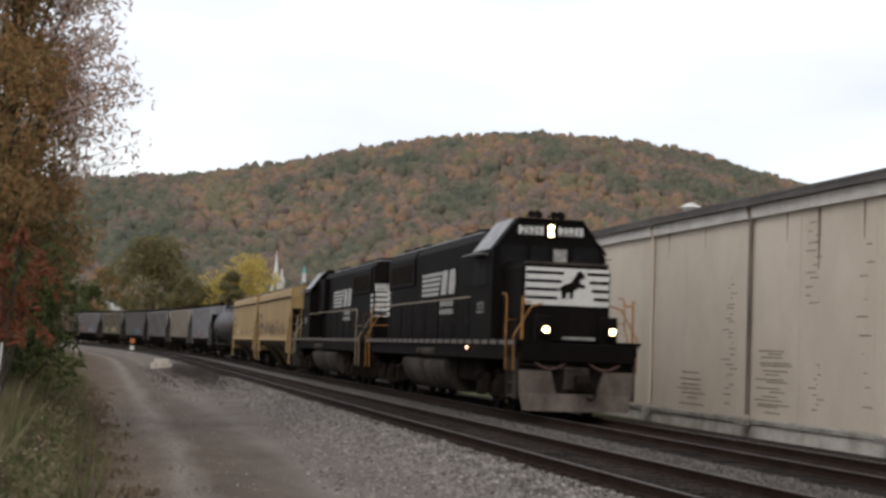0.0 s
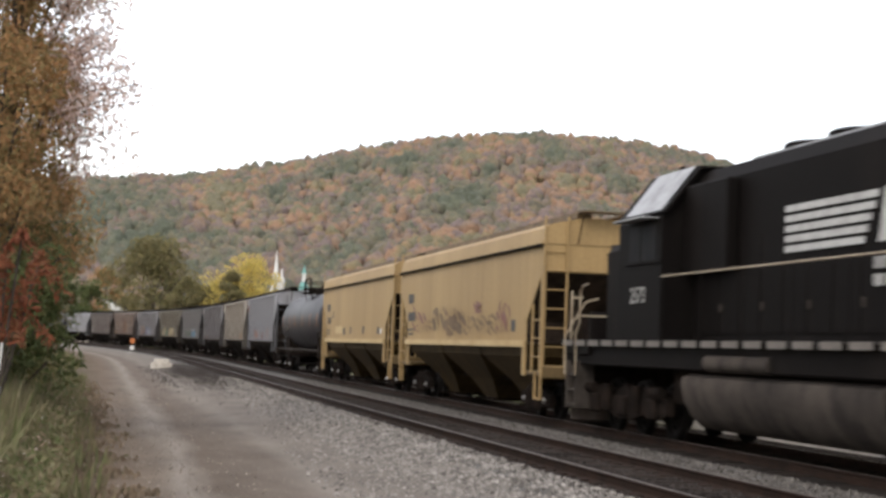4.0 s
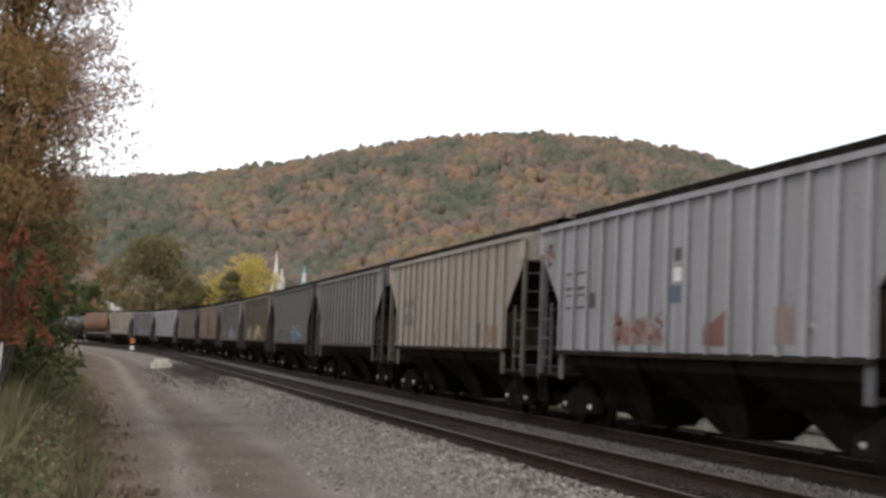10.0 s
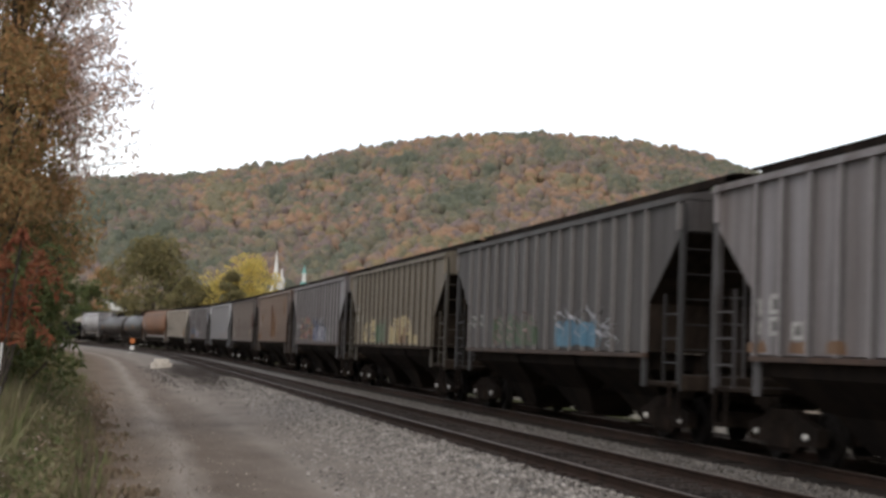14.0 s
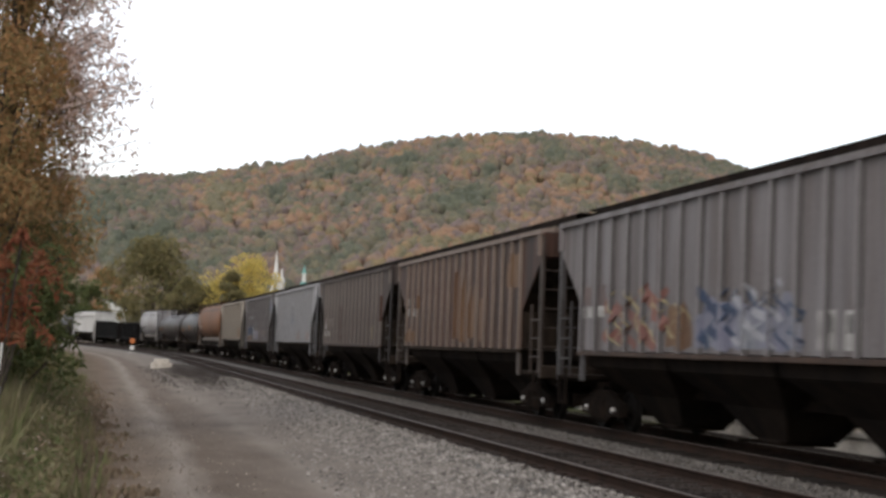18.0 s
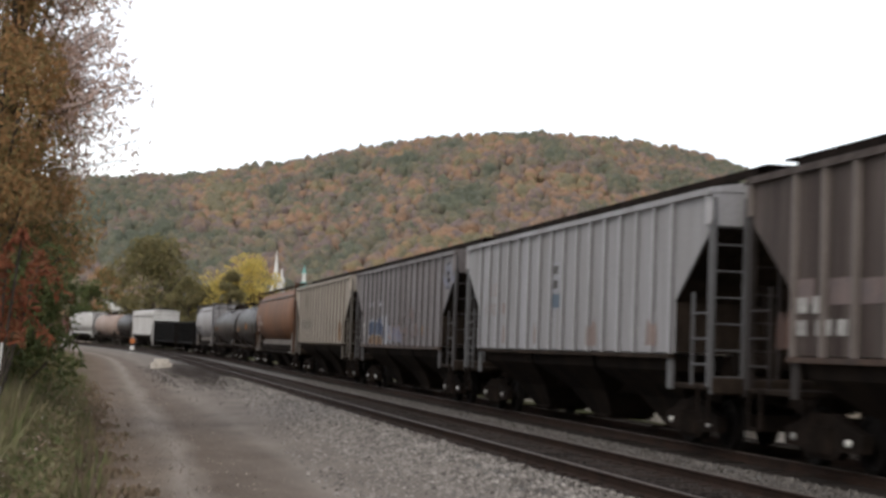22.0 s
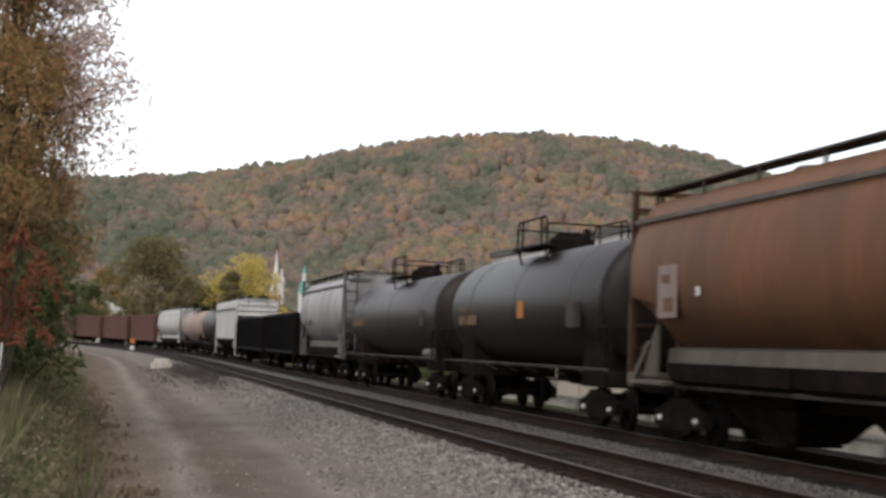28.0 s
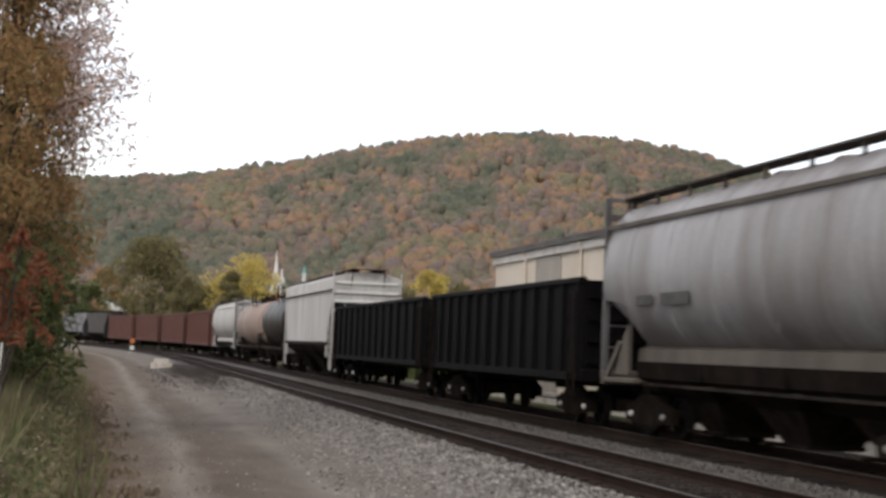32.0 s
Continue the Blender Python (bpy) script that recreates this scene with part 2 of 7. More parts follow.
# the caps' bright glints are put into this pale colour
M_CAP = material("bearing_cap", (0.55, 0.53, 0.50), 0.35, 0.3, second=(0.16, 0.15, 0.14), scale=2.2, mix=(0.45, 0.55), grain=0.3, bump=0, spread=0.5)
M_DASH = material("reflective_dash", (0.15, 0.130, 0.112), 0.6, second=(0.09, 0.078, 0.068), scale=3, grain=0.2, bump=0)
M_RAILPALE = material("pale_rail_paint", (0.34, 0.28, 0.20), 0.55, second=(0.24, 0.18, 0.12), scale=4, grain=0.15, bump=0.03)
# ---- rolling stock: x along the travel, z from the rail heads ----
CARS = []      # thing, middle along the line at the start, half the distance of its trucks, wheelsets with their radius
MESHES = {}
RIBBED = {}    # car: number of ribs, reach of the outermost


def skin(car, x):
    """How far the car's side stands out at x: paint lies over the ribs as well as the sheets."""
    if car.name not in RIBBED:
        return 0.0
    n, reach = RIBBED[car.name]
    gap = 2 * reach / (n - 1)
    d = abs((x + reach + gap / 2) % gap - gap / 2)
    return 0.072 if d < 0.056 else 0.0


def shared(key, build):
    if key not in MESHES:
        MESHES[key] = build()
    return MESHES[key]


def wheelset_mesh(r):
    def build():
        s = Shape()
        s.rod((0, -0.95, 0), (0, 0.95, 0), 0.08, 10)
        for k in (-1, 1):
            y = 0.717 * k
            s.turn([(y - 0.07 * k, r * 0.55), (y - 0.07 * k, r + 0.028), (y - 0.04 * k, r), (y + 0.06 * k, r - 0.004), (y + 0.065 * k, r * 0.84), (y + 0.02 * k, r * 0.76), (y + 0.03 * k, r * 0.35), (y + 0.09 * k, r * 0.24)], (0, 0, 0), "y", 20)
        for i in range(4):
            a = math.pi * i / 2
            for k in (-1, 1):
                s.box(r * 0.55 * math.cos(a) - 0.04, r * 0.55 * math.cos(a) + 0.04, 0.74 * k - 0.03, 0.74 * k + 0.03, r * 0.55 * math.sin(a) - 0.04, r * 0.55 * math.sin(a) + 0.04)
        return s.mesh("wheelset", M_WHEEL, True)
    return shared(("wheelset", r), build)


def truck_meshes():
    def frame_mesh():
        s = Shape()
        s.prism([(-1.25, 0.55), (-1.22, 0.30), (-0.62, 0.28), (-0.42, 0.16), (0.42, 0.16), (0.62, 0.28), (1.22, 0.30), (1.25, 0.55), (0.75, 0.66), (0.45, 0.80), (-0.45, 0.80), (-0.75, 0.66)], -0.08, 0.08)
        for x in (-0.28, -0.1, 0.1, 0.28):
            s.rod((x, -0.1, 0.24), (x, -0.1, 0.62), 0.075, 8)
        return s.mesh("side_frame", M_UNDER)

    def bolster():
        s = Shape()
        s.box(-0.2, 0.2, -1.1, 1.1, 0.42, 0.74, 0.04)
        s.turn([(0.70, 0.36), (0.98, 0.36)], (0, 0, 0), "z", 14)
        return s.mesh("truck", M_UNDER)

    def cap():
        s = Shape().turn([(-0.10, 0.05), (-0.05, 0.058), (0.05, 0.058), (0.07, 0.04), (0.075, 0.02)], (0, 0, 0), "y", 10)
        return s.mesh("bearing_cap", M_CAP, True)
    return shared("frame", frame_mesh), shared("bolster", bolster), shared("cap", cap)


def freight_truck(parent, x, wheels):
    fr, bo, cp = truck_meshes()
    t = part("truck", bo, None, parent, at=pose(x, 0, 0))
    for k in (-1, 1):
        part("side_frame", fr, None, t, at=pose(0, 1.02 * k, 0, 0, 0, 0 if k < 0 else 180))
        for dx in (-0.88, 0.88):
            part("bearing_cap", cp, None, t, "pale worn bearing cap", at=pose(dx, 1.08 * k, 0.42, 0, 0, 0 if k > 0 else 180))
    for dx in (-0.88, 0.88):
        wheels.append((part("wheelset", wheelset_mesh(0.42), None, t, at=pose(dx, 0, 0.42)), 0.42, pose(dx, 0, 0.42)))
    return t


def coupler(parent, x, k):
    def build():
        s = Shape()
        s.box(-0.9, 0.0, -0.1, 0.1, 0.74, 0.96, 0.02)
        s.prism([(0.0, 0.70), (0.30, 0.70), (0.34, 0.85), (0.30, 1.02), (0.0, 1.0)], -0.17, 0.14)
        s.pipe([(-0.2, 0.35, 0.85), (0.05, 0.38, 0.55), (0.25, 0.2, 0.42), (0.42, 0.05, 0.5)], 0.03)
        return s.mesh("coupler", M_UNDER)
    return part("coupler", shared("coupler", build), None, parent, at=pose(x, 0, 0, 0, 0, 0 if k > 0 else 180))


def ladder(parent, x, y, z0, z1, mat, w=0.44, n=None, lean=0.0):
    """Two stiles and rungs flat along the car's side."""
    n = n or max(2, int((z1 - z0) / 0.38))
    s = Shape()
    k = 1 if y > 0 else -1
    for dx in (-w / 2, w / 2):
        s.box(dx - 0.022, dx + 0.022, -0.022, 0.022, 0, z1 - z0)
    for i in range(n):
        z = (i + 0.5) * (z1 - z0) / n
        s.rod((-w / 2, 0.02 * k, z), (w / 2, 0.02 * k, z), 0.018, 6)
    key = ("ladder", mat.name, round(w, 2), n, round(z1 - z0, 2), k)
    me = shared(key, lambda: s.mesh("ladder", mat))
    return part("ladder", me, None, parent, at=pose(x, y, z0, 0, lean, 0))


def marks(parent, spots, mat, name="lettering", label=""):
    """Worn, unreadable lettering on the side nearest the camera: bars (x, z, width, height)."""
    for x, z, w, h, y in spots:
        part(name, Shape().box(x - w / 2, x + w / 2, y - 0.006, y + 0.004, z - h / 2, z + h / 2), mat, parent, label)


def scrawl(parent, x0, x1, z0, z1, y, mat, seed, label, fat=0.10, n=None):
    """Spray-painted strokes: flat bands that bend up and down along the side, no readable words."""
    rnd = random.Random(seed)
    n = n or int((x1 - x0) / 0.42)
    for i in range(n):
        cx = x0 + (i + 0.5) * (x1 - x0) / n + rnd.uniform(-0.1, 0.1)
        h = (z1 - z0) * rnd.uniform(0.55, 1.0)
        zb = z0 + (z1 - z0 - h) * rnd.random()
        pts, a = [], rnd.uniform(0, 6)
        turns = rnd.choice((1.0, 1.5, 2.0))
        for j in range(11):
            t = j / 10
            pts.append((cx + 0.24 * math.sin(a + turns * math.pi * 2 * t) * (x1 - x0) / n / 0.42, zb + h * t))
        w = fat * rnd.uniform(0.6, 1.3)
        yy = y - 0.001 * (i % 4)
        vs = []
        for j, (x, z) in enumerate(pts):
            wj = w * (0.55 + 0.45 * math.sin(math.pi * (j + 1) / 12))
            vs += [(x - wj, yy - skin(parent, x - wj), z - wj * 0.5), (x + wj, yy - skin(parent, x + wj), z + wj * 0.5)]
        part("graffiti_stroke", Shape().add(vs, [(2 * j, 2 * j + 1, 2 * j + 3, 2 * j + 2) for j in range(10)]), mat, parent, label)


def end_gear(root, h, mat, wheels, truck_x, coupler_x):
    for k in (-1, 1):
        freight_truck(root, truck_x * k, wheels)
        coupler(root, coupler_x * k, k)
        s = Shape()
        s.box(*sorted(((h - 1.75) * k, (h - 0.02) * k)), -1.47, 1.47, 1.00, 1.09, 0.02)
        s.box(*sorted(((h - 0.05) * k, (h + 0.10) * k)), -1.48, 1.48, 0.94, 1.22, 0.03)
        part("end_platform", s, mat, root)
    s = Shape().box(-h + 0.1, h - 0.1, -0.33, 0.33, 0.80, 1.12, 0.03)
    part("centre_sill", s, M_UNDER, root)
    s = Shape()
    s.rod((-1.2, 0.9, 0.75), (-0.3, 0.9, 0.75), 0.16, 10)
    s.rod((-0.3, 0.9, 0.75), (2.8, 0.7, 0.78), 0.025, 6)
    s.box(-2.0, -1.5, 0.75, 1.05, 0.62, 0.95)
    part("brake_gear", s, M_UNDER, root)
    for e in (-1, 1):
        part("brake_rigging", Shape().box(*sorted((e * (truck_x - 1.4), e * (truck_x + 1.4))), -0.55, 0.55, 0.34, 0.62), M_UNDER, root)


def brake_wheel(root, x, mat):
    s = Shape()
    for i in range(16):
        a, b = 2 * math.pi * i / 16, 2 * math.pi * (i + 1) / 16
        s.rod((x, 0.5 + 0.28 * math.cos(a), 2.75 + 0.28 * math.sin(a)), (x, 0.5 + 0.28 * math.cos(b), 2.75 + 0.28 * math.sin(b)), 0.02, 5)
    for i in range(4):
        a = math.pi * i / 2
        s.rod((x, 0.5, 2.75), (x, 0.5 + 0.28 * math.cos(a), 2.75 + 0.28 * math.sin(a)), 0.018, 5)
    s.rod((x, 0.5, 2.75), (x - 0.25, 0.5, 2.75), 0.05, 6)
    return part("brake_wheel", s, mat, root)


def bays(root, n, reach, mat, low=0.24, top=1.62):
    for i in range(n):
        c = -reach + (2 * i + 1) * reach / n
        w = reach / n - 0.04
        s = Shape()
        s.loft([[(c + a * u, b * v, z) for a, b in ((-1, -1), (1, -1), (1, 1), (-1, 1))]
                for u, v, z in ((w, 1.42, top), (w * 0.97, 1.36, top - 0.30), (w * 0.56, 0.76, 0.76), (w * 0.30, 0.44, low))])
        bay = part("hopper_bay", s, mat, root)
        g = Shape().box(c - 0.5, c + 0.5, -0.5, 0.5, low - 0.08, low, 0.02)
        g.rod((c - 0.3, -0.85, low - 0.03), (c - 0.3, 0.85, low - 0.03), 0.03, 6)
        part("outlet_gate", g, M_UNDER, bay)
    # near-black box stands for the shade in the gaps between the bays
    part("bay_ridge", Shape().box(-reach, reach, -0.50, 0.50, 0.76, top - 0.02), M_UNDER, root)


def hopper_end(root, e, h, w, cut, shoulder, sill, top, trim):
    """Corner posts, an end ladder, side rungs, the drop leg of the sill and hanging steps at one end of a hopper."""
    for k in (-1, 1):
        part("corner_post", Shape().box(*sorted((e * (h - 0.13), e * h)), *sorted((k * (w - 0.09), k * (w + 0.005))), 1.06, shoulder + 0.08), trim, root)
        s = Shape()
        s.box(*sorted((e * (h + 0.02), e * (h + 0.075))), *sorted((k * (w - 0.57), k * (w - 0.53))), 0.95, top - 0.12)
        s.box(*sorted((e * (h + 0.02), e * (h + 0.075))), *sorted((k * (w - 0.04), k * w)), 0.95, top - 0.12)
        n = int((top - 1.3) / 0.43)
        for i in range(n):
            z = 1.22 + 0.43 * i
            s.rod((e * (h + 0.05), k * (w - 0.55), z), (e * (h + 0.05), k * (w - 0.03), z), 0.016, 6)
        part("ladder", s, trim, root)
        part("ladder_stile", Shape().box(*sorted((e * (h - 0.85), e * (h - 0.81))), *sorted((k * (w - 0.05), k * w)), 1.06, 2.62), trim, root)
        for z in (1.42, 1.84, 2.26):
            me = shared(("rung", trim.name), lambda: Shape().rod((-0.39, 0, 0), (0.39, 0, 0), 0.016, 6).mesh("rung", trim))
            part("rung", me, None, root, at=pose(e * (h - 0.45), k * (w - 0.01), z))
        part("sill_leg", Shape().box(*sorted((e * (h - cut - 0.26), e * (h - cut - 0.02))), *sorted((k * (w - 0.03), k * (w + 0.02))), 0.98, sill - 0.1), trim, root)
        s = Shape()
        for x in (h - 0.52, h - 0.06):
            s.box(*sorted((e * (x - 0.02), e * (x + 0.02))), *sorted((k * (w - 0.06), k * w)), 0.48, 1.08)
        s.box(*sorted((e * (h - 0.54), e * (h - 0.04))), *sorted((k * (w - 0.08), k * w)), 0.46, 0.50)
        part("hanging_step", s, M_UNDER if trim.name.endswith("_dirty") else trim, root)


def roof_walk(root, h, z, mat, hatches=4, hatch_mat=None):
    for k in (-1, 1):
        s = Shape()
        for j in range(3):
            y = k * (0.42 + 0.12 * j)
            s.box(-h, h, y - 0.045, y + 0.045, z + 0.22, z + 0.25)
        s.box(-h, h, *sorted((k * 0.70, k * 0.735)), z + 0.10, z + 0.25)
        n = int(2 * h / 1.5)
        for j in range(n + 1):
            x = -h + 0.1 + j * (2 * h - 0.2) / n
            s.box(x - 0.03, x + 0.03, k * 0.54 - 0.18, k * 0.54 + 0.18, z - 0.06, z + 0.22)
        part("running_board", s, mat, root)
    for k in (-1, 1):
        s = Shape()
        s.box(*sorted((h * k, (h + 0.42) * k)), -0.75, 0.75, z + 0.22, z + 0.25)
        s.rod((h * k, -0.7, z - 0.5), ((h + 0.4) * k, -0.7, z + 0.16), 0.02, 5)
        s.rod((h * k, 0.7, z - 0.5), ((h + 0.4) * k, 0.7, z + 0.16), 0.02, 5)
        part("crossover_platform", s, mat, root)
    for i in range(hatches):
        c = -h + (2 * i + 1) * h / hatches
        w = h / hatches - 0.12
        s = Shape().box(c - w, c + w, -0.3, 0.3, z - 0.02, z + 0.09, 0.03)
        hatch = part("roof_hatch", s, hatch_mat or mat, root)
        s = Shape()
        for j in range(4):
            x = c - w * 0.75 + j * w * 0.5
            s.box(x - 0.03, x + 0.03, -0.36, 0.36, z + 0.08, z + 0.12)
        part("hatch_strap", s, mat, hatch)


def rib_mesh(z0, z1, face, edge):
    """A pressed side rib: outer face in the lit tone, flanks in the edge tone."""
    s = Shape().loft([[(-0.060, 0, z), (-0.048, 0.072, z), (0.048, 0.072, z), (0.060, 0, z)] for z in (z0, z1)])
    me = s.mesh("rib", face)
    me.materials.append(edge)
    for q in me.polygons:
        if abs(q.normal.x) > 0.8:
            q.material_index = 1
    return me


def covered_hopper(label, paint, dark, length, mid, ribs=16, n_bays=3, top=4.27, sill=1.60, cut=1.64, trim=None, rib_paint=None, walk_mat=None, sill_paint=None, flank=0.0, pale_ribs=False):
    """A covered hopper: side sheets cut away under the ends, bays below, hatches and walkways on the roof."""
    root = thing("covered_hopper", label, "freight car", group="freight cars of the train")
    h, w, wheels = length / 2 - 0.75, 1.50, []
    trim = trim or paint
    if ribs:
        RIBBED[root.name] = (ribs, h - cut - 0.1)
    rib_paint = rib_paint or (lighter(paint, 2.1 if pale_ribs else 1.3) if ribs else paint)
    sill_paint = sill_paint or P_SLOPE
    full, top = top, top - flank
    shoulder = full - 1.05 if flank else top - 0.58
    knee = 2.24 if flank else sill + 0.88
    prof = [(h, top), (h, shoulder), (h - cut, knee), (h - cut, sill), (-h + cut, sill), (-h + cut, knee), (-h, shoulder), (-h, top)]
    part("body", Shape().prism(prof, -w, w), paint, root)
    if flank:
        s = Shape().loft([[(x, -w - 0.02, top + 0.012), (x, -w + 0.03, full - 0.10), (x, -w + 0.14, full), (x, -0.6, full + 0.17), (x, 0.6, full + 0.17), (x, w - 0.14, full), (x, w - 0.03, full - 0.10), (x, w + 0.02, top + 0.012)] for x in (-h - 0.02, h + 0.02)])
    else:
        s = Shape().loft([[(x, -w - 0.05, top - 0.03), (x, -w - 0.05, top + 0.04), (x, -0.75, top + 0.17), (x, 0.75, top + 0.17), (x, w + 0.05, top + 0.04), (x, w + 0.05, top - 0.03)] for x in (-h - 0.02, h + 0.02)])
    part("roof", s, trim, root)
    # end recess: grimy sheets whose dark colour also carries the shade
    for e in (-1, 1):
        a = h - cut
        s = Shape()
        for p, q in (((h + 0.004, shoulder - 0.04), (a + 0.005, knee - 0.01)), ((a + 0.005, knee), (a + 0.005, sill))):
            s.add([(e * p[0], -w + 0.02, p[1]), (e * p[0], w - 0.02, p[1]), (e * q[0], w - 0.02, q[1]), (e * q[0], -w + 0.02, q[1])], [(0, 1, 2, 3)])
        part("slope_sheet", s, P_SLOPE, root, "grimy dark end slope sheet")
    for k in (-1, 1):
        s = Shape().box(-h + cut - 0.02, h - cut + 0.02, *sorted((k * (w - 0.01), k * (w + 0.075))), sill - 0.10, sill + (0.05 if flank else -0.02))
        part("side_sill", s, sill_paint, root)
        # on flanked cars the near-black bar draws the shadow under the eave
        s = Shape().box(-h - 0.02, h + 0.02, *sorted((k * (w + 0.002), k * (w + 0.085))), top - (0.05 if flank else 0.075), top - (-0.01 if flank else 0.035))
        part("top_chord", s, P_BAYS if flank else trim, root)
        if ribs:
            # rib light and shade in the colour: brighter faces, flanks at 0.56 of the paint
            flank_tone = rib_paint if pale_ribs else lighter(paint, 0.56, "_rib_shade")
            me = shared(("rib", rib_paint.name, ribs, round(top, 2)), lambda: rib_mesh(sill - 0.02, top - 0.07, rib_paint, flank_tone))
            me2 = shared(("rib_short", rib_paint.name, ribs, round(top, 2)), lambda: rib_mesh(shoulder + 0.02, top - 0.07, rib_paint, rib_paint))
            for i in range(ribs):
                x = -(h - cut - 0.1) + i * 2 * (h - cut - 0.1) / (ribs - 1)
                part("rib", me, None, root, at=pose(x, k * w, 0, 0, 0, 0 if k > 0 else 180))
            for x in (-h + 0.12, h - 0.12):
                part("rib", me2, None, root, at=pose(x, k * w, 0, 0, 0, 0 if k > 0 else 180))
    for e in (-1, 1):
        hopper_end(root, e, h, w, cut, shoulder, sill, full + 0.30 if flank else top, trim if flank else grimy(trim))
    for e in (-1, 1):
        s = Shape().prism([(e * (h - 0.9), top - 1.5), (e * (h - 0.8), top - 1.55), (e * (h - 0.3), 1.2), (e * (h - 0.4), 1.2)], -0.3, -0.15)
        s.prism([(e * (h - 0.9), top - 1.5), (e * (h - 0.8), top - 1.55), (e * (h - 0.3), 1.2), (e * (h - 0.4), 1.2)], 0.15, 0.3)
        s.rod((e * (h - 1.1), -0.6, 1.45), (e * (h - 1.1), 0.6, 1.45), 0.2, 10)
        part("end_brace", s, M_UNDER, root)
    brake_wheel(root, -h - 0.05, M_UNDER)
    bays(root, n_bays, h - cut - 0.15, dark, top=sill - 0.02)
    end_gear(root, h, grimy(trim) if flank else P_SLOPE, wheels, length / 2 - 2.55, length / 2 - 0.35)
    roof_walk(root, h, full + (0.06 if flank else 0.17), walk_mat or M_UNDER, 4, trim)
    CARS.append((root, mid, length / 2 - 2.55, wheels, False))
    return root


def round_hopper(label, paint, sill_paint, length, mid, rings=0, top=4.52):
    """A hopper with bulging, rounded sides and a deep straight sill."""
    root = thing("round_hopper", label, "freight car", group="freight cars of the train")
    h, wheels = length / 2 - 0.8, []
    cage = grimy(paint)
    half = [(0.0, top), (0.7, top - 0.02), (1.05, top - 0.14), (1.32, top - 0.42), (1.48, top - 0.85), (1.545, 3.2), (1.55, 2.85), (1.50, 2.45), (1.37, 2.10), (1.16, 1.84), (0.92, 1.66), (0.6, 1.52), (0.0, 1.47)]
    full = half + [(-y, z) for y, z in reversed(half[1:-1])]

    def ring(x, lift, narrow):
        return [(x, y * narrow, max(z, lift + (z - 1.47) * 0.05)) for y, z in full]
    s = Shape().loft([ring(-h, 2.7, 0.97), ring(-h + 0.12, 2.55, 1.0), ring(-h + 1.5, 1.47, 1.0), ring(h - 1.5, 1.47, 1.0), ring(h - 0.12, 2.55, 1.0), ring(h, 2.7, 0.97)])
    part("body", s, paint, root, smooth=True)
    for i in range(rings):
        x = -(h - 1.6) + i * 2 * (h - 1.6) / max(1, rings - 1)
        s = Shape().loft([[(x + dx, y * 1.006, 2.9 + (z - 2.9) * 1.006) for y, z in half] + [(x + dx, -y * 1.006, 2.9 + (z - 2.9) * 1.006) for y, z in reversed(half[1:-1])] for dx in (-0.05, 0.05)])
        part("weld_band", s, paint, root, smooth=True)
    for k in (-1, 1):
        s = Shape().loft([[(x, k * y, z) for y, z in ((0.95, 1.72), (1.15, 1.66), (1.19, 1.16), (1.10, 1.16), (0.95, 1.5))] for x in (-h + 1.2, h - 1.2)])
        part("side_skirt", s, sill_paint, root, "straight dusty skirt under the bulging side")
        part("side_sill", Shape().box(-h + 1.6, h - 1.6, *sorted((k * 1.12, k * 1.22)), 0.98, 1.05), M_GREYDIRT, root)
        for e in (-1, 1):
            s = Shape().prism([(e * (h - 1.25), 1.16), (e * (h - 0.55), 1.16), (e * (h - 1.0), 1.9), (e * (h - 1.25), 2.1)], *sorted((k * 1.34, k * 1.40)))
            part("end_gusset", s, sill_paint, root)
            s = Shape().prism([(e * (h - 0.95), 1.75), (e * (h - 0.80), 1.8), (e * (h + 0.02), 1.10), (e * (h - 0.12), 1.05)], *sorted((k * 1.38, k * 1.44)))
            part("end_brace", s, sill_paint, root)
            part("corner_post", Shape().box(*sorted((e * (h + 0.02), e * (h + 0.14))), *sorted((k * 1.36, k * 1.47)), 1.06, top + 0.10), cage, root)
            s = Shape().box(*sorted((e * (h + 0.04), e * (h + 0.10))), *sorted((k * 0.86, k * 0.92)), 0.95, top + 0.10)
            for i in range(8):
                s.rod((e * (h + 0.07), k * 0.89, 1.25 + 0.42 * i), (e * (h + 0.07), k * 1.40, 1.25 + 0.42 * i), 0.02, 6)
            s.box(*sorted((e * (h + 0.03), e * (h + 0.11))), *sorted((k * 0.3, k * 1.40)), top - 0.30, top - 0.22)
            s.box(*sorted((e * (h + 0.03), e * (h + 0.11))), *sorted((k * 0.0, k * 1.40)), top + 0.02, top + 0.10)
            s.prism([(e * (h + 0.0), top - 0.9), (e * (h + 0.1), top - 0.9), (e * (h + 0.1), 1.1), (e * (h + 0.0), 1.1)], *sorted((k * 0.46, k * 0.54)))
            part("end_ladder", s, cage, root)
    for k in (-1, 1):
        part("side_rail", Shape().prism([(-h, top - 0.55), (h, top - 0.55), (h, top - 0.47), (-h, top - 0.47)], *sorted((k * 1.38, k * 1.44))), sill_paint, root)
    bays(root, 3, h - 1.7, M_UNDER, top=1.42)
    end_gear(root, h, sill_paint, wheels, length / 2 - 2.4, length / 2 - 0.35)
    brake_wheel(root, -h - 0.05, M_UNDER)
    s = Shape()
    for k in (-1, 1):
        s.box(-h - 0.3, h + 0.3, *sorted((k * 0.72, k * 1.1)), top + 0.07, top + 0.11)
        n = 9
        for j in range(n):
            x = -h + 0.1 + j * (2 * h - 0.2) / (n - 1)
            s.box(x - 0.04, x + 0.04, *sorted((k * 0.74, k * 1.34)), top - 0.5, top - 0.44)
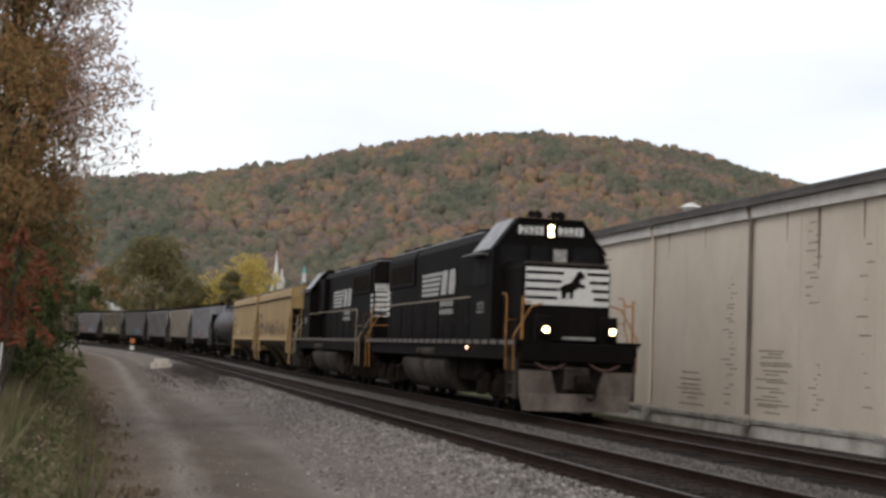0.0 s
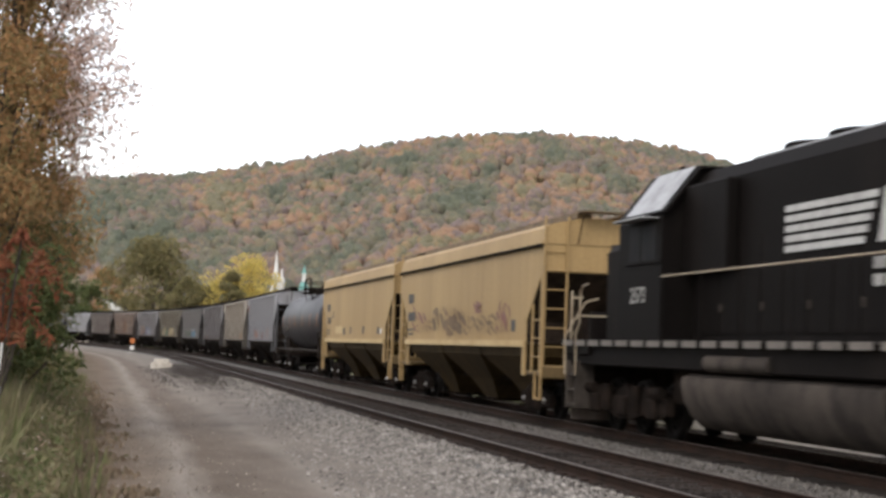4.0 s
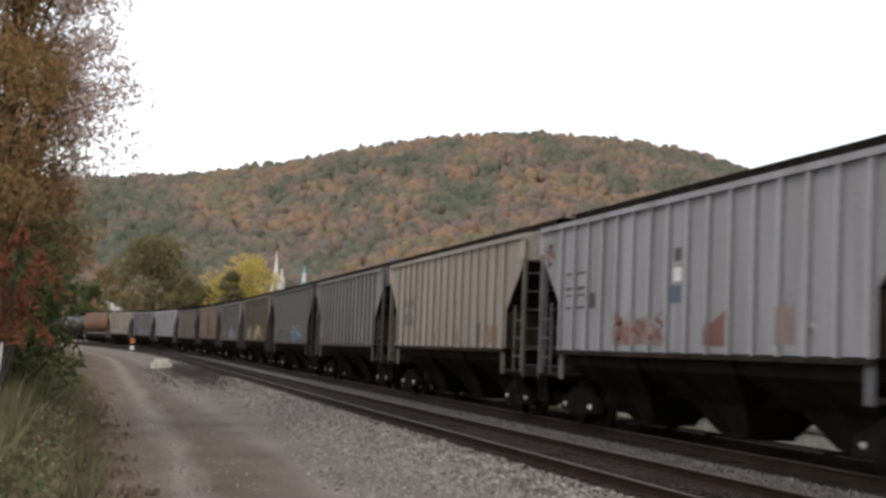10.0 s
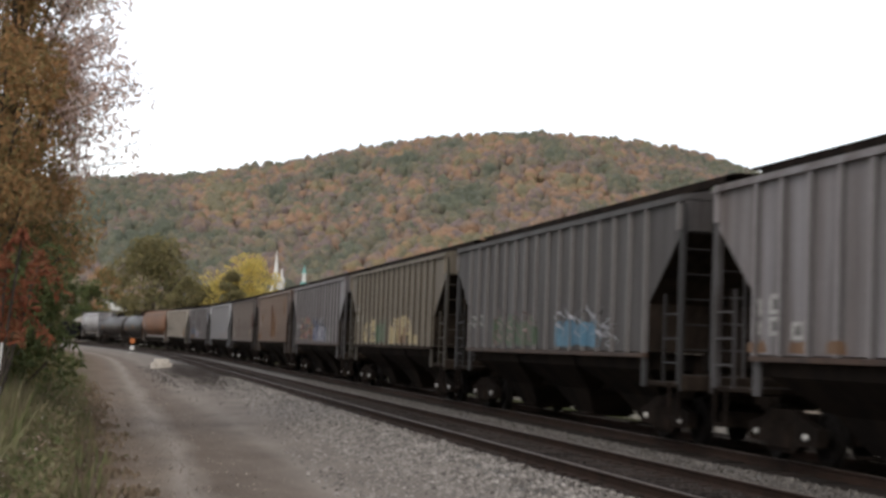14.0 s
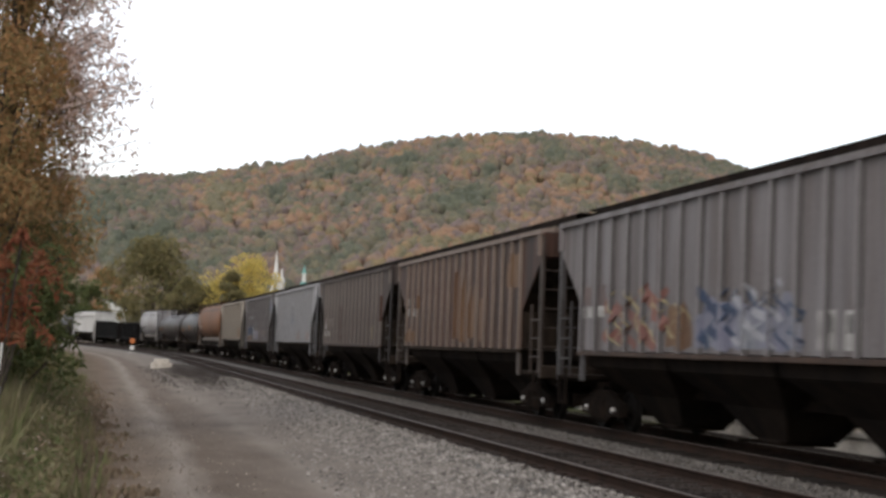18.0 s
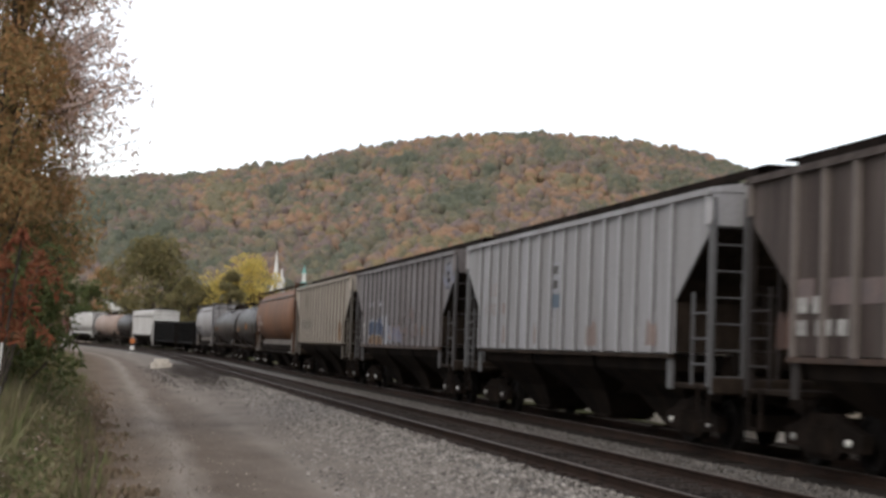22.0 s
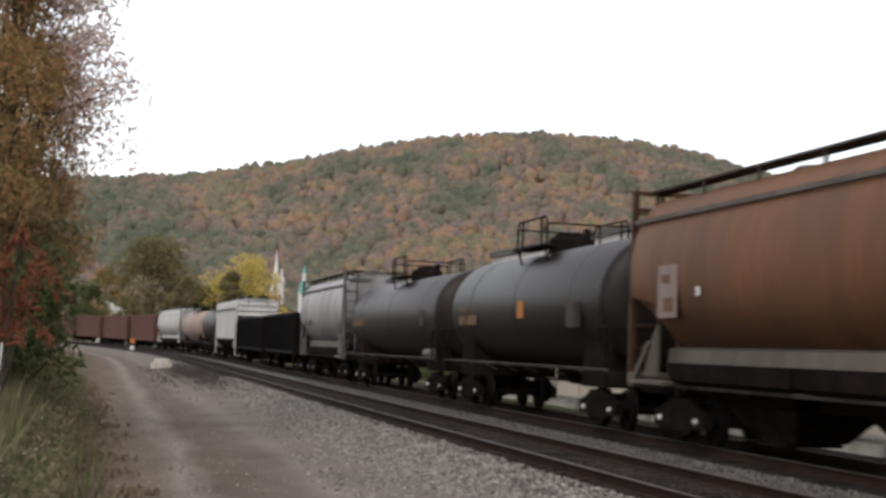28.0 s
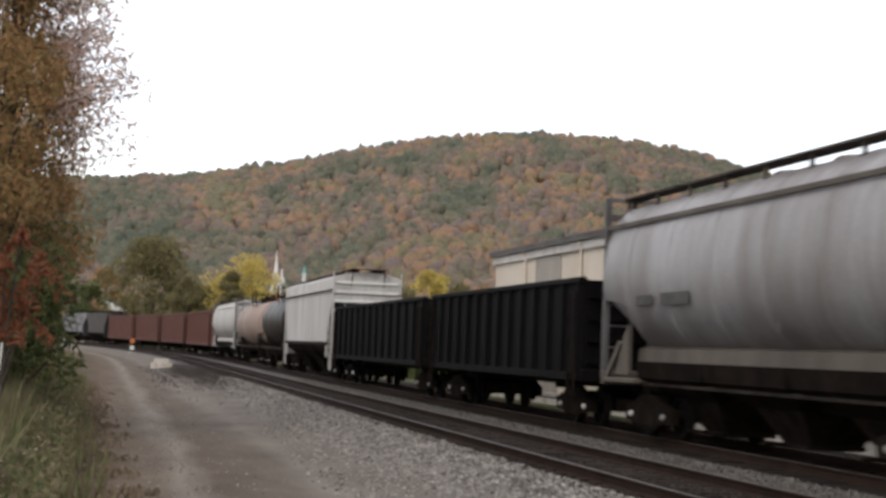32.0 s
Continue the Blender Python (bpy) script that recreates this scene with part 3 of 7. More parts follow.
            s.box(x - 0.03, x + 0.03, *sorted((k * 1.02, k * 1.08)), top - 0.45, top + 0.07)
    part("running_board", s, M_GREYDIRT, root)
    for i in range(6):
        c = -h + (2 * i + 1) * h / 6
        s = Shape().turn([(top - 0.05, 0.42), (top + 0.08, 0.42), (top + 0.13, 0.36)], (c, 0, 0), "z", 14)
        part("roof_hatch", s, sill_paint, root)
    CARS.append((root, mid, length / 2 - 2.4, wheels, False))
    return root


def tank_car(label, paint, length, mid, r=1.46, zc=2.72, stripes=None, stripe_x=(-6.8, -3.85, -1.7, 1.55, 4.4, 6.9)):
    root = thing("tank_car", label, "tank car", group="freight cars of the train")
    h, wheels = length / 2 - 0.95, []
    prof = []
    for i in range(9):
        a = math.pi / 2 * i / 8
        prof.append((-h + 0.46 - 0.46 * math.cos(a), max(0.02, r * math.sin(a))))
    prof = prof + [(-x, q) for x, q in reversed(prof)]
    part("tank", Shape().turn(prof, (0, 0, zc), "x", 40), paint, root, smooth=True)
    for i in range(3):
        x = -(h - 2.6) + i * (h - 2.6)
        part("weld_band", Shape().turn([(x - 0.03, r + 0.001), (x - 0.02, r + 0.008), (x + 0.02, r + 0.008), (x + 0.03, r + 0.001)], (0, 0, zc), "x", 40), paint, root, smooth=True)
    for k in (-1, 1):
        s = Shape().prism([(k * (h - 2.3), 0.85), (k * (h - 0.7), 0.85), (k * (h - 0.9), zc - 0.5), (k * (h - 2.0), zc - 0.5)], -1.15, 1.15)
        part("saddle", s, M_UNDER, root)
        s = Shape()
        s.pipe([(-h - 0.35, k * 1.42, 1.22), (h + 0.35, k * 1.42, 1.22)], 0.035)
        for j in range(8):
            x = -h + 0.2 + j * (2 * h - 0.4) / 7
            s.rod((x, k * 1.42, 1.22), (x, k * 1.0, 1.05), 0.02, 5)
        part("side_rail", s, M_GREYDIRT, root)
        for e in (-1, 1):
            s = Shape()
            x0, x1 = e * (h - 0.3), e * (h + 0.45)
            s.pipe([(x0, k * 1.42, 1.15), (x0, k * 1.42, 2.05), (x1, k * 1.42, 2.05), (x1, k * 1.42, 0.6)], 0.03)
            s.pipe([(x1, k * 1.42, 2.05), (x1, k * 0.5, 2.05)], 0.025)
            for z in (0.72, 1.6):
                s.rod((x0, k * 1.42, z), (x1, k * 1.42, z), 0.02, 5)
            part("hand_rail", s, M_UNDER, root)
    s = Shape()
    s.turn([(r - 0.1, 0.55), (r + 0.22, 0.55), (r + 0.30, 0.5)], (0, 0, zc), "z", 18)
    s.turn([(r + 0.28, 0.3), (r + 0.42, 0.3)], (0.0, 0, zc), "z", 12)
    s.rod((0.5, 0.25, zc + r + 0.1), (0.5, 0.25, zc + r + 0.5), 0.09, 8)
    s.rod((-0.5, -0.2, zc + r + 0.1), (-0.5, -0.2, zc + r + 0.42), 0.07, 8)
    part("manway", s, M_UNDER, root)
    zp = zc + r - 0.02
    s = Shape()
    for k in (-1, 1):
        s.box(-1.35, 1.35, *sorted((k * 0.62, k * 1.12)), zp, zp + 0.05)
        s.rod((-1.2, k * 1.0, zp), (-1.2, k * 0.9, zp - 0.35), 0.03, 5)
        s.rod((1.2, k * 1.0, zp), (1.2, k * 0.9, zp - 0.35), 0.03, 5)
    part("platform", s, M_UNDER, root)
    s = Shape()
    for k in (-1, 1):
        s.pipe([(-1.35, k * 1.0, zp + 0.55), (-1.2, k * 1.0, zp + 0.72), (1.2, k * 1.0, zp + 0.72), (1.35, k * 1.0, zp + 0.55)], 0.024)
        for x in (-1.35, -0.85, 0.85, 1.35):
            s.rod((x, k * 1.0, zp), (x, k * 1.0, zp + (0.55 if abs(x) > 1 else 0.72)), 0.03, 6)
    for x in (-1.35, 1.35):
        s.pipe([(x, -1.0, zp + 0.55), (x, 1.0, zp + 0.55)], 0.022)
    part("railing", s, M_UNDER, root)
    if stripes:
        for x in stripe_x:
            seg = []
            for a in (math.radians(180 + d) for d in range(-12, 13, 4)):
                seg.append((r + 0.006, a))
            vs = []
            for q, a in seg:
                vs += [(x - 0.06, q * math.cos(a), zc - q * math.sin(a)), (x + 0.06, q * math.cos(a), zc - q * math.sin(a))]
            s = Shape().add(vs, [(2 * j, 2 * j + 1, 2 * j + 3, 2 * j + 2) for j in range(len(seg) - 1)])
            part("warning_stripe", s, stripes, root, "orange reflective stripe")
    for k in (-1, 1):
        freight_truck(root, k * (length / 2 - 2.3), wheels)
        coupler(root, k * (length / 2 - 0.35), k)
        s = Shape()
        s.box(*sorted((k * (h - 1.6), k * (h + 0.55))), -0.35, 0.35, 0.78, 1.08, 0.02)
        s.box(*sorted((k * (h + 0.35), k * (h + 0.55))), -1.42, 1.42, 0.92, 1.2, 0.02)
        part("stub_sill", s, M_UNDER, root)
    s = Shape()
    s.turn([(-0.35, 0.24), (0.0, 0.24)], (0, 0, zc - r), "z", 12)
    s.rod((-0.9, 0.4, 0.95), (0.2, 0.4, 0.95), 0.17, 10)
    s.pipe([(-h + 1.6, 0.3, 0.85), (h - 1.6, 0.3, 0.85)], 0.03)
    part("bottom_outlet", s, M_UNDER, root)
    brake_wheel(root, -h - 0.5, M_UNDER)
    CARS.append((root, mid, length / 2 - 2.3, wheels, False))
    return root


def gondola(label, paint, length, mid, top=3.0, low=1.12, ribs=14):
    root = thing("gondola", label, "gondola", group="freight cars of the train")
    h, w, wheels = length / 2 - 0.65, 1.48, []
    part("floor_plate", Shape().box(-h, h, -w + 0.06, w - 0.06, low, low + 0.1), paint, root)
    for k in (-1, 1):
        part("side_wall", Shape().box(-h, h, *sorted((k * (w - 0.06), k * w)), low - 0.1, top), paint, root)
        part("top_chord", Shape().box(-h - 0.04, h + 0.04, *sorted((k * (w - 0.08), k * (w + 0.09))), top - 0.02, top + 0.11, 0.02), paint, root)
        part("side_sill", Shape().box(-h, h, *sorted((k * (w + 0.002), k * (w + 0.09))), low - 0.14, low + 0.02), paint, root)
        me = shared(("post", paint.name, top), lambda: Shape().loft([[(-0.09, 0, z), (-0.055, 0.10, z), (0.055, 0.10, z), (0.09, 0, z)] for z in (low + 0.02, top - 0.02)]).mesh("side_post", paint))
        for i in range(ribs):
            x = -h + 0.12 + i * 2 * (h - 0.12) / (ribs - 1)
            part("side_post", me, None, root, at=pose(x, k * w, 0, 0, 0, 0 if k > 0 else 180))
        part("end_wall", Shape().box(*sorted((k * (h - 0.06), k * (h + 0.004))), -w + 0.062, w - 0.062, low - 0.1, top + 0.05), paint, root)
        s = Shape()
        for j in range(4):
            z = low + 0.2 + j * (top - low - 0.3) / 3.5
            s.box(*sorted((k * (h + 0.006), k * (h + 0.10))), -w + 0.1, w - 0.1, z, z + 0.1)
        part("end_rib", s, paint, root)
        for y in (-w, w):
            ladder(root, k * (h - 0.35), y * 1.075, 0.55, top - 0.2, M_UNDER, 0.42, 6)
    end_gear(root, h, paint, wheels, length / 2 - 2.4, length / 2 - 0.35)
    brake_wheel(root, -h - 0.15, M_UNDER)
    CARS.append((root, mid, length / 2 - 2.4, wheels, False))
    return root


def blob(parent, x0, x1, z0, z1, mat, seed, label="", y=-1.506, name="graffiti"):
    """A filled patch of paint or rust with a ragged upper edge, thinner towards its ends."""
    rnd = random.Random(seed)
    n = max(12, int((x1 - x0) / 0.03))
    k = [rnd.uniform(0.0, 0.42) for _ in range(max(4, int((x1 - x0) / 0.22)) + 2)]
    q = [rnd.uniform(0.0, 0.10) for _ in range(len(k))]
    at = np.linspace(0, 1, len(k))
    vs = []
    for i in range(n + 1):
        t = i / n
        x = x0 + (x1 - x0) * t
        ends = min(1.0, 0.55 + 6 * min(t, 1 - t))
        up = z0 + (z1 - z0) * (1 - np.interp(t, at, k)) * ends
        low = z0 + (z1 - z0) * np.interp(t, at, q)
        vs += [(x, y - skin(parent, x), low), (x, y - skin(parent, x), max(up, low + 0.03))]
    return part(name, Shape().add(vs, [(2 * i, 2 * i + 2, 2 * i + 3, 2 * i + 1) for i in range(n)]), mat, parent, label)
# ---- the two locomotives ----
def loco_truck(parent, x, wheels):
    t = part("truck", Shape().box(-1.9, 1.9, -0.8, 0.8, 0.6, 0.9, 0.03), M_UNDER, parent, at=pose(x, 0, 0))
    for k in (-1, 1):
        s = Shape()
        s.prism([(-2.35, 0.45), (-2.35, 0.75), (-1.2, 0.95), (-0.9, 0.62), (0.0, 0.98), (0.9, 0.62), (1.2, 0.95), (2.35, 0.75), (2.35, 0.45), (1.1, 0.42), (0.4, 0.30), (-0.4, 0.30), (-1.1, 0.42)], *sorted((k * 1.0, k * 1.16)))
        for dx in (-1.68, 0.0, 1.68):
            s.box(dx - 0.24, dx + 0.24, *sorted((k * 1.1, k * 1.26)), 0.36, 0.74, 0.03)
        for dx in (-0.85, 0.85):
            s.rod((dx, k * 1.22, 0.45), (dx, k * 1.22, 0.95), 0.11, 8)
        s.rod((-2.2, k * 1.2, 0.85), (-1.7, k * 1.2, 0.85), 0.11, 8)
        s.rod((1.7, k * 1.2, 0.85), (2.2, k * 1.2, 0.85), 0.11, 8)
        part("side_frame", s, M_UNDER, t)
    for dx in (-1.68, 0.0, 1.68):
        wheels.append((part("wheelset", wheelset_mesh(0.53), None, t, at=pose(dx, 0, 0.53)), 0.53, pose(dx, 0, 0.53)))


def locomotive(label, number, mid, length=22.05, tank=(-5.45, 0.95), mark=(-4.95, -0.05), flip=False, cab_front=6.85, nose_front=8.5, rail_paint=None):
    root = thing("locomotive", label, "locomotive", group="locomotives of the train")
    wheels = []
    F = length / 2
    deck = 1.82
    # underframe and walkway
    part("underframe", Shape().box(-F + 0.9, F - 1.0, -1.42, 1.42, 1.30, deck - 0.06, 0.03), M_BLACK, root)
    for k in (-1, 1):
        part("walkway", Shape().box(-F + 0.9, F - 1.0, *sorted((k * 0.86, k * 1.54)), deck - 0.055, deck), M_BLACK, root)
        n = 24
        for i in range(n):
            x = -F + 1.3 + i * (length - 2.8) / (n - 1)
            me = shared(("dash", k), lambda: Shape().box(-0.33, 0.33, *sorted((0, k * 0.008)), deck - 0.13, deck - 0.02).mesh("reflective_dash", M_DASH))
            part("reflective_dash", me, None, root, at=pose(x, k * 1.545, 0))
    # fuel tank, battery boxes, air tanks
    tank_p = [(-1.40, 1.06), (-1.34, 0.80), (-1.20, 0.54), (-1.0, 0.36), (-0.8, 0.30), (0.8, 0.30), (1.0, 0.36), (1.20, 0.54), (1.34, 0.80), (1.40, 1.06), (1.37, 1.18), (1.24, 1.25), (-1.24, 1.25), (-1.37, 1.18)]
    part("fuel_tank", Shape().loft([[(x, y, z) for y, z in tank_p] for x in tank]), M_GREYDIRT, root, "dusty grey fuel tank", smooth=True)
    # added dark filler for the shaded void between underframe and tank
    part("equipment_box", Shape().box(-F + 6.4, F - 6.4, -1.0, 1.0, 0.7, 1.32), M_UNDER, root)
    for k in (-1, 1):
        part("air_tank", Shape().turn([(-3.2, 0.02), (-3.15, 0.15), (-0.6, 0.15), (-0.55, 0.02)], (tank[1] - 0.6, k * 1.34, 1.44), "x", 12), M_GREYDIRT, root, smooth=True)
    for x in (-F + 4.15, F - 4.15):
        loco_truck(root, x, wheels)
    # long hood with its doors
    hp = [(-0.88, deck), (-0.90, 4.58), (-0.72, 4.84), (0.72, 4.84), (0.90, 4.58), (0.88, deck)]
    part("long_hood", Shape().loft([[(x, y, z) for y, z in hp] for x in (-F + 1.6, cab_front - 2.36)]), M_BLACK, root)
    for k in (-1, 1):
        for i in range(16):
            x = -F + 2.3 + i * 0.86
            me = shared(("hood_door", k), lambda: Shape().box(-0.40, 0.40, *sorted((0, k * 0.009)), deck + 0.12, 3.52).mesh("hood_door", M_BLACK))
            d = part("hood_door", me, None, root, at=pose(x, k * 0.895, 0))
            if i % 2 == 0:
                part("latch", shared(("latch", k), lambda: Shape().box(0.28, 0.34, *sorted((k * 0.024, k * 0.045)), 2.3, 2.44).mesh("latch", M_GREYDIRT)), None, d)
        # radiator wings and screens near the rear, blower housing behind the cab
        s = Shape().loft([[(x, k * 0.74, 4.83), (x, k * 0.93, 4.60), (x, k * 0.96, 4.50), (x, k * 0.96, 3.62), (x, k * 0.90, 3.58)] for x in (-F + 2.1, -F + 6.7)])
        part("radiator_wing", s, M_BLACK, root)
        s = Shape().box(-F + 2.4, -F + 6.4, *sorted((k * 0.955, k * 0.968)), 3.72, 4.34, 0.01)
        part("radiator_screen", s, M_UNDER, root)
        s = Shape().box(cab_front - 4.4, cab_front - 2.4, *sorted((k * 0.902, k * 1.12)), 3.0, 4.55, 0.03)
        part("blower_housing", s, M_BLACK, root)
    # roof: top sheets with the sky highlight as pale colour, fans, stack
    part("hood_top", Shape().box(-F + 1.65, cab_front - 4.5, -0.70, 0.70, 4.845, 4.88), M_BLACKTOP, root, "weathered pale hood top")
    for x in (-F + 3.0, -F + 4.7, -F + 6.4, cab_front - 5.6, cab_front - 7.2):
        s = Shape().turn([(4.87, 0.62), (4.98, 0.62), (5.02, 0.55)], (x, 0, 0), "z", 18)
        part("roof_fan", s, M_BLACK, root)
    part("exhaust_stack", Shape().box(cab_front - 9.3, cab_front - 8.5, -0.25, 0.25, 4.845, 5.08, 0.03), M_UNDER, root)
    # cab
    c0, c1 = cab_front - 2.35, cab_front
    cp = [(-1.50, deck), (-1.50, 3.98), (-1.42, 4.10), (-0.80, 4.88), (0.80, 4.88), (1.42, 4.10), (1.50, 3.98), (1.50, deck)]
    part("cab", Shape().loft([[(x, y, z) for y, z in cp] for x in (c0, c1)]), M_BLACK, root)
    rp = [(-1.47, 4.07), (-0.83, 4.90), (0.83, 4.90), (1.47, 4.07), (1.52, 4.09), (0.85, 4.95), (-0.85, 4.95), (-1.52, 4.09)]
    part("cab_roof", Shape().loft([[(x, y, z) for y, z in rp[:4] + rp[4:]] for x in (c0 - 0.15, c1 + 0.03)]), M_BLACK, root)
    for k in (-1, 1):
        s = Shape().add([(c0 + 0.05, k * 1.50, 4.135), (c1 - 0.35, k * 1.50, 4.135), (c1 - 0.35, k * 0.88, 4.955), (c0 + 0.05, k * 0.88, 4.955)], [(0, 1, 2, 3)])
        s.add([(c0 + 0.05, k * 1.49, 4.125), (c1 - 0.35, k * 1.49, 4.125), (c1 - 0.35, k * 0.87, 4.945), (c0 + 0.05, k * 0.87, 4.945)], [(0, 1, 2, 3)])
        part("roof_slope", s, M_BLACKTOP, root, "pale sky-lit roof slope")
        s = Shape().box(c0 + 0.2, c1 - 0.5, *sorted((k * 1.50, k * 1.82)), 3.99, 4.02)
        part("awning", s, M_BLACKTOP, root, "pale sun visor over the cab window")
        s = Shape().box(c0 + 0.25, c0 + 1.05, *sorted((k * 1.503, k * 1.512)), 3.20, 3.90)
        part("side_window", s, M_GLASS, root)
        s = Shape().box(c0 + 1.12, c0 + 1.75, *sorted((k * 1.503, k * 1.512)), 3.20, 3.90)
        part("side_window", s, M_GLASS, root)
        s = Shape().box(c0 - 0.03, c0 + 1.9, *sorted((k * 1.52, k * 1.545)), 3.20, 3.25)
        part("arm_rest", s, M_BLACK, root)
        part("cab_number", letters(number, 0.42, M_DIMWHITE), None, root, "faded road number on the cab side", at=pose(c0 + 1.2, k * 1.507, 2.62, 90, 0, 0 if k < 0 else 180))
    # windscreens, number boards, headlight
    for y0, y1 in ((-1.30, -0.62), (0.62, 1.30), (-0.5, -0.04), (0.04, 0.5)):
        part("windscreen", Shape().box(c1 + 0.002, c1 + 0.012, y0, y1, 3.72, 4.24), M_GLASS, root)
    part("wiper_panel", Shape().box(c1 + 0.003, c1 + 0.016, 0.10, 0.44, 3.84, 4.17), M_DIMWHITE, root, "pale paper in the windscreen")
    for k in (-1, 1):
        b = part("number_board", Shape().box(c1 + 0.002, c1 + 0.05, *sorted((k * 0.20, k * 0.86)), 4.52, 4.74, 0.012), M_WHITE, root, "white number board with black figures")
        part("numeral", letters(number, 0.28, M_BLACK, 0.006), None, b, at=Matrix.Translation((c1 + 0.054, k * 0.53, 4.63)) @ pose(0, 0, 0, 90, 0, 90))
    hl = part("headlight", Shape().box(c1 + 0.002, c1 + 0.07, -0.15, 0.15, 4.44, 4.82, 0.02), M_BLACK, root)
    for z in (4.55, 4.72):
        part("lamp", Shape().turn([(c1 + 0.071, 0.075), (c1 + 0.085, 0.06)], (0, 0, z), "x", 14), M_LAMP, hl, "lit warm-white headlamp")
    for y in (-0.3, 0.3):
        s = Shape()
        for j, l in enumerate((0.5, 0.62, 0.4)):
            s.turn([(0, 0.03), (l * 0.7, 0.035), (l, 0.10)], (c1 - 0.9, y + (j - 1) * 0.12, 5.08), "x", 8)
        s.rod((c1 - 0.8, y, 4.94), (c1 - 0.8, y, 5.08), 0.03, 6)
        part("air_horn", s, M_UNDER, root)
    # nose
    n1 = nose_front
    npf = [(-1.12, deck), (-1.14, 3.57), (-1.02, 3.73), (1.02, 3.73), (1.14, 3.57), (1.12, deck)]
    npb = [(-1.20, deck), (-1.22, 3.63), (-1.10, 3.81), (1.10, 3.81), (1.22, 3.63), (1.20, deck)]
    part("nose", Shape().loft([[(c1, y, z) for y, z in npb], [(n1 - 0.1, y, z) for y, z in npf], [(n1, y * 0.96, 1.82 + (z - 1.82) * 0.97) for y, z in npf]]), M_BLACK, root)
    xf = n1 + 0.004
    part("nose_ledge", Shape().box(n1 - 0.3, n1 + 0.03, -1.05, 1.05, 3.69, 3.75), M_GREYDIRT, root)
    part("white_panel", Shape().box(xf, xf + 0.006, -1.07, 1.07, 2.69, 3.61), M_WHITE, root, "white nose panel with black stripes")
    for j in range(4):
        z = 2.83 + j * 0.205
        for y0, y1 in ((-1.06, -0.10 - 0.05 * (3 - j)), (0.98 - 0.42 - 0.10 * j * 0.6 + 0.12, 1.06)):
            part("stripe", Shape().box(xf + 0.007, xf + 0.012, y0, y1, z, z + 0.075), M_BLACK, root, "black nose stripe")
    # the emblem is a plain black rearing shape
    em = [(-0.14, 2.86), (-0.04, 2.86), (-0.02, 2.98), (0.06, 3.02), (0.06, 2.86), (0.14, 2.88), (0.17, 3.06), (0.30, 3.14), (0.44, 3.12), (0.46, 3.19), (0.33, 3.25), (0.32, 3.34), (0.42, 3.36), (0.44, 3.44), (0.34, 3.55), (0.26, 3.54), (0.18, 3.40), (0.08, 3.26), (-0.08, 3.20), (-0.20, 3.12), (-0.16, 3.02)]
    s = Shape().loft([[(xf + 0.008, y, z) for y, z in em], [(xf + 0.013, y, z) for y, z in em]])
    part("emblem", s, M_BLACK, root, "black emblem shape")
    # front and rear platforms, plough, steps, rails
    P = F - 1.12      # front sheet of the pilot
    part("front_platform", Shape().box(nose_front - 0.1, P, -1.50, 1.50, 1.50, 1.70, 0.03), M_BLACK, root)
    part("rear_platform", Shape().box(-F + 0.72, -F + 1.6, -1.50, 1.50, 1.50, 1.70, 0.03), M_BLACK, root)
    part("pilot_plate", Shape().box(P - 0.24, P - 0.13, -1.42, 1.42, 0.40, 1.55), M_UNDER, root)
    part("rear_pilot", Shape().box(-F + 0.62, -F + 0.72, -1.40, 1.40, 0.32, 1.55), M_UNDER, root)
    pl = [(-1.40, -0.10), (-0.7, 0.0), (0.0, 0.05), (0.7, 0.0), (1.40, -0.10)]
    s = Shape().loft([[(P - 0.02 + b * 0.7, y, 0.56) for y, b in pl] + [(P - 0.10, y, 0.56) for y, b in reversed(pl)],
                      [(P + 0.06 + b, y * 0.94, 0.14) for y, b in pl] + [(P - 0.08, y * 0.94, 0.14) for y, b in reversed(pl)]])
    for k in (-1, 1):
        s.loft([[(P - 0.03, k * 0.50, 0.565), (P - 0.09, k * 1.40, 0.565), (P - 0.12, k * 1.40, 0.565), (P - 0.08, k * 0.50, 0.565)],
                [(P + 0.02, k * 0.66, 1.10), (P - 0.04, k * 1.42, 1.10), (P - 0.12, k * 1.42, 1.10), (P - 0.08, k * 0.66, 1.10)]])
    part("plough", s, M_PILOT, root, "dusty grey-brown steel snow plough")
    part("coupler_pocket", Shape().loft([[(P - 0.02, y, z) for y, z in ((-0.34, 0.62), (0.34, 0.62), (0.30, 1.20), (-0.30, 1.20))], [(P + 0.05, y, z) for y, z in ((-0.26, 0.68), (0.26, 0.68), (0.24, 1.16), (-0.24, 1.16))]]), M_GREYDIRT, root)
    for k in (-1, 1):
        coupler(root, k * (F - 0.42) if k < 0 else P + 0.28, k)
        for e in (-1, 1):
            s = Shape()
            x0 = -F + 0.85 if e < 0 else P - 0.22
            low = 0.78 if e < 0 else 1.08
            for j, z in enumerate((0.45, 0.76, 1.07)):
                s.box(*sorted((x0, x0 - e * 0.62)), *sorted((k * 1.12, k * 1.5)), z, z + 0.04)
            s.box(*sorted((x0, x0 - e * 0.04)), *sorted((k * 1.10, k * 1.52)), 0.40, 1.38)
            s.box(*sorted((x0 - e * 0.62, x0 - e * 0.66)), *sorted((k * 1.10, k * 1.52)), 0.40, 1.38)
            part("steps", s, M_UNDER if e < 0 else M_GREYDIRT, root)
            xx = x0 + e * 0.02
            s = Shape().pipe([(xx, k * 1.53, low), (xx, k * 1.55, 1.90), (xx, k * 1.12, 2.62), (xx, k * 0.84, 2.70)], 0.021, 6)
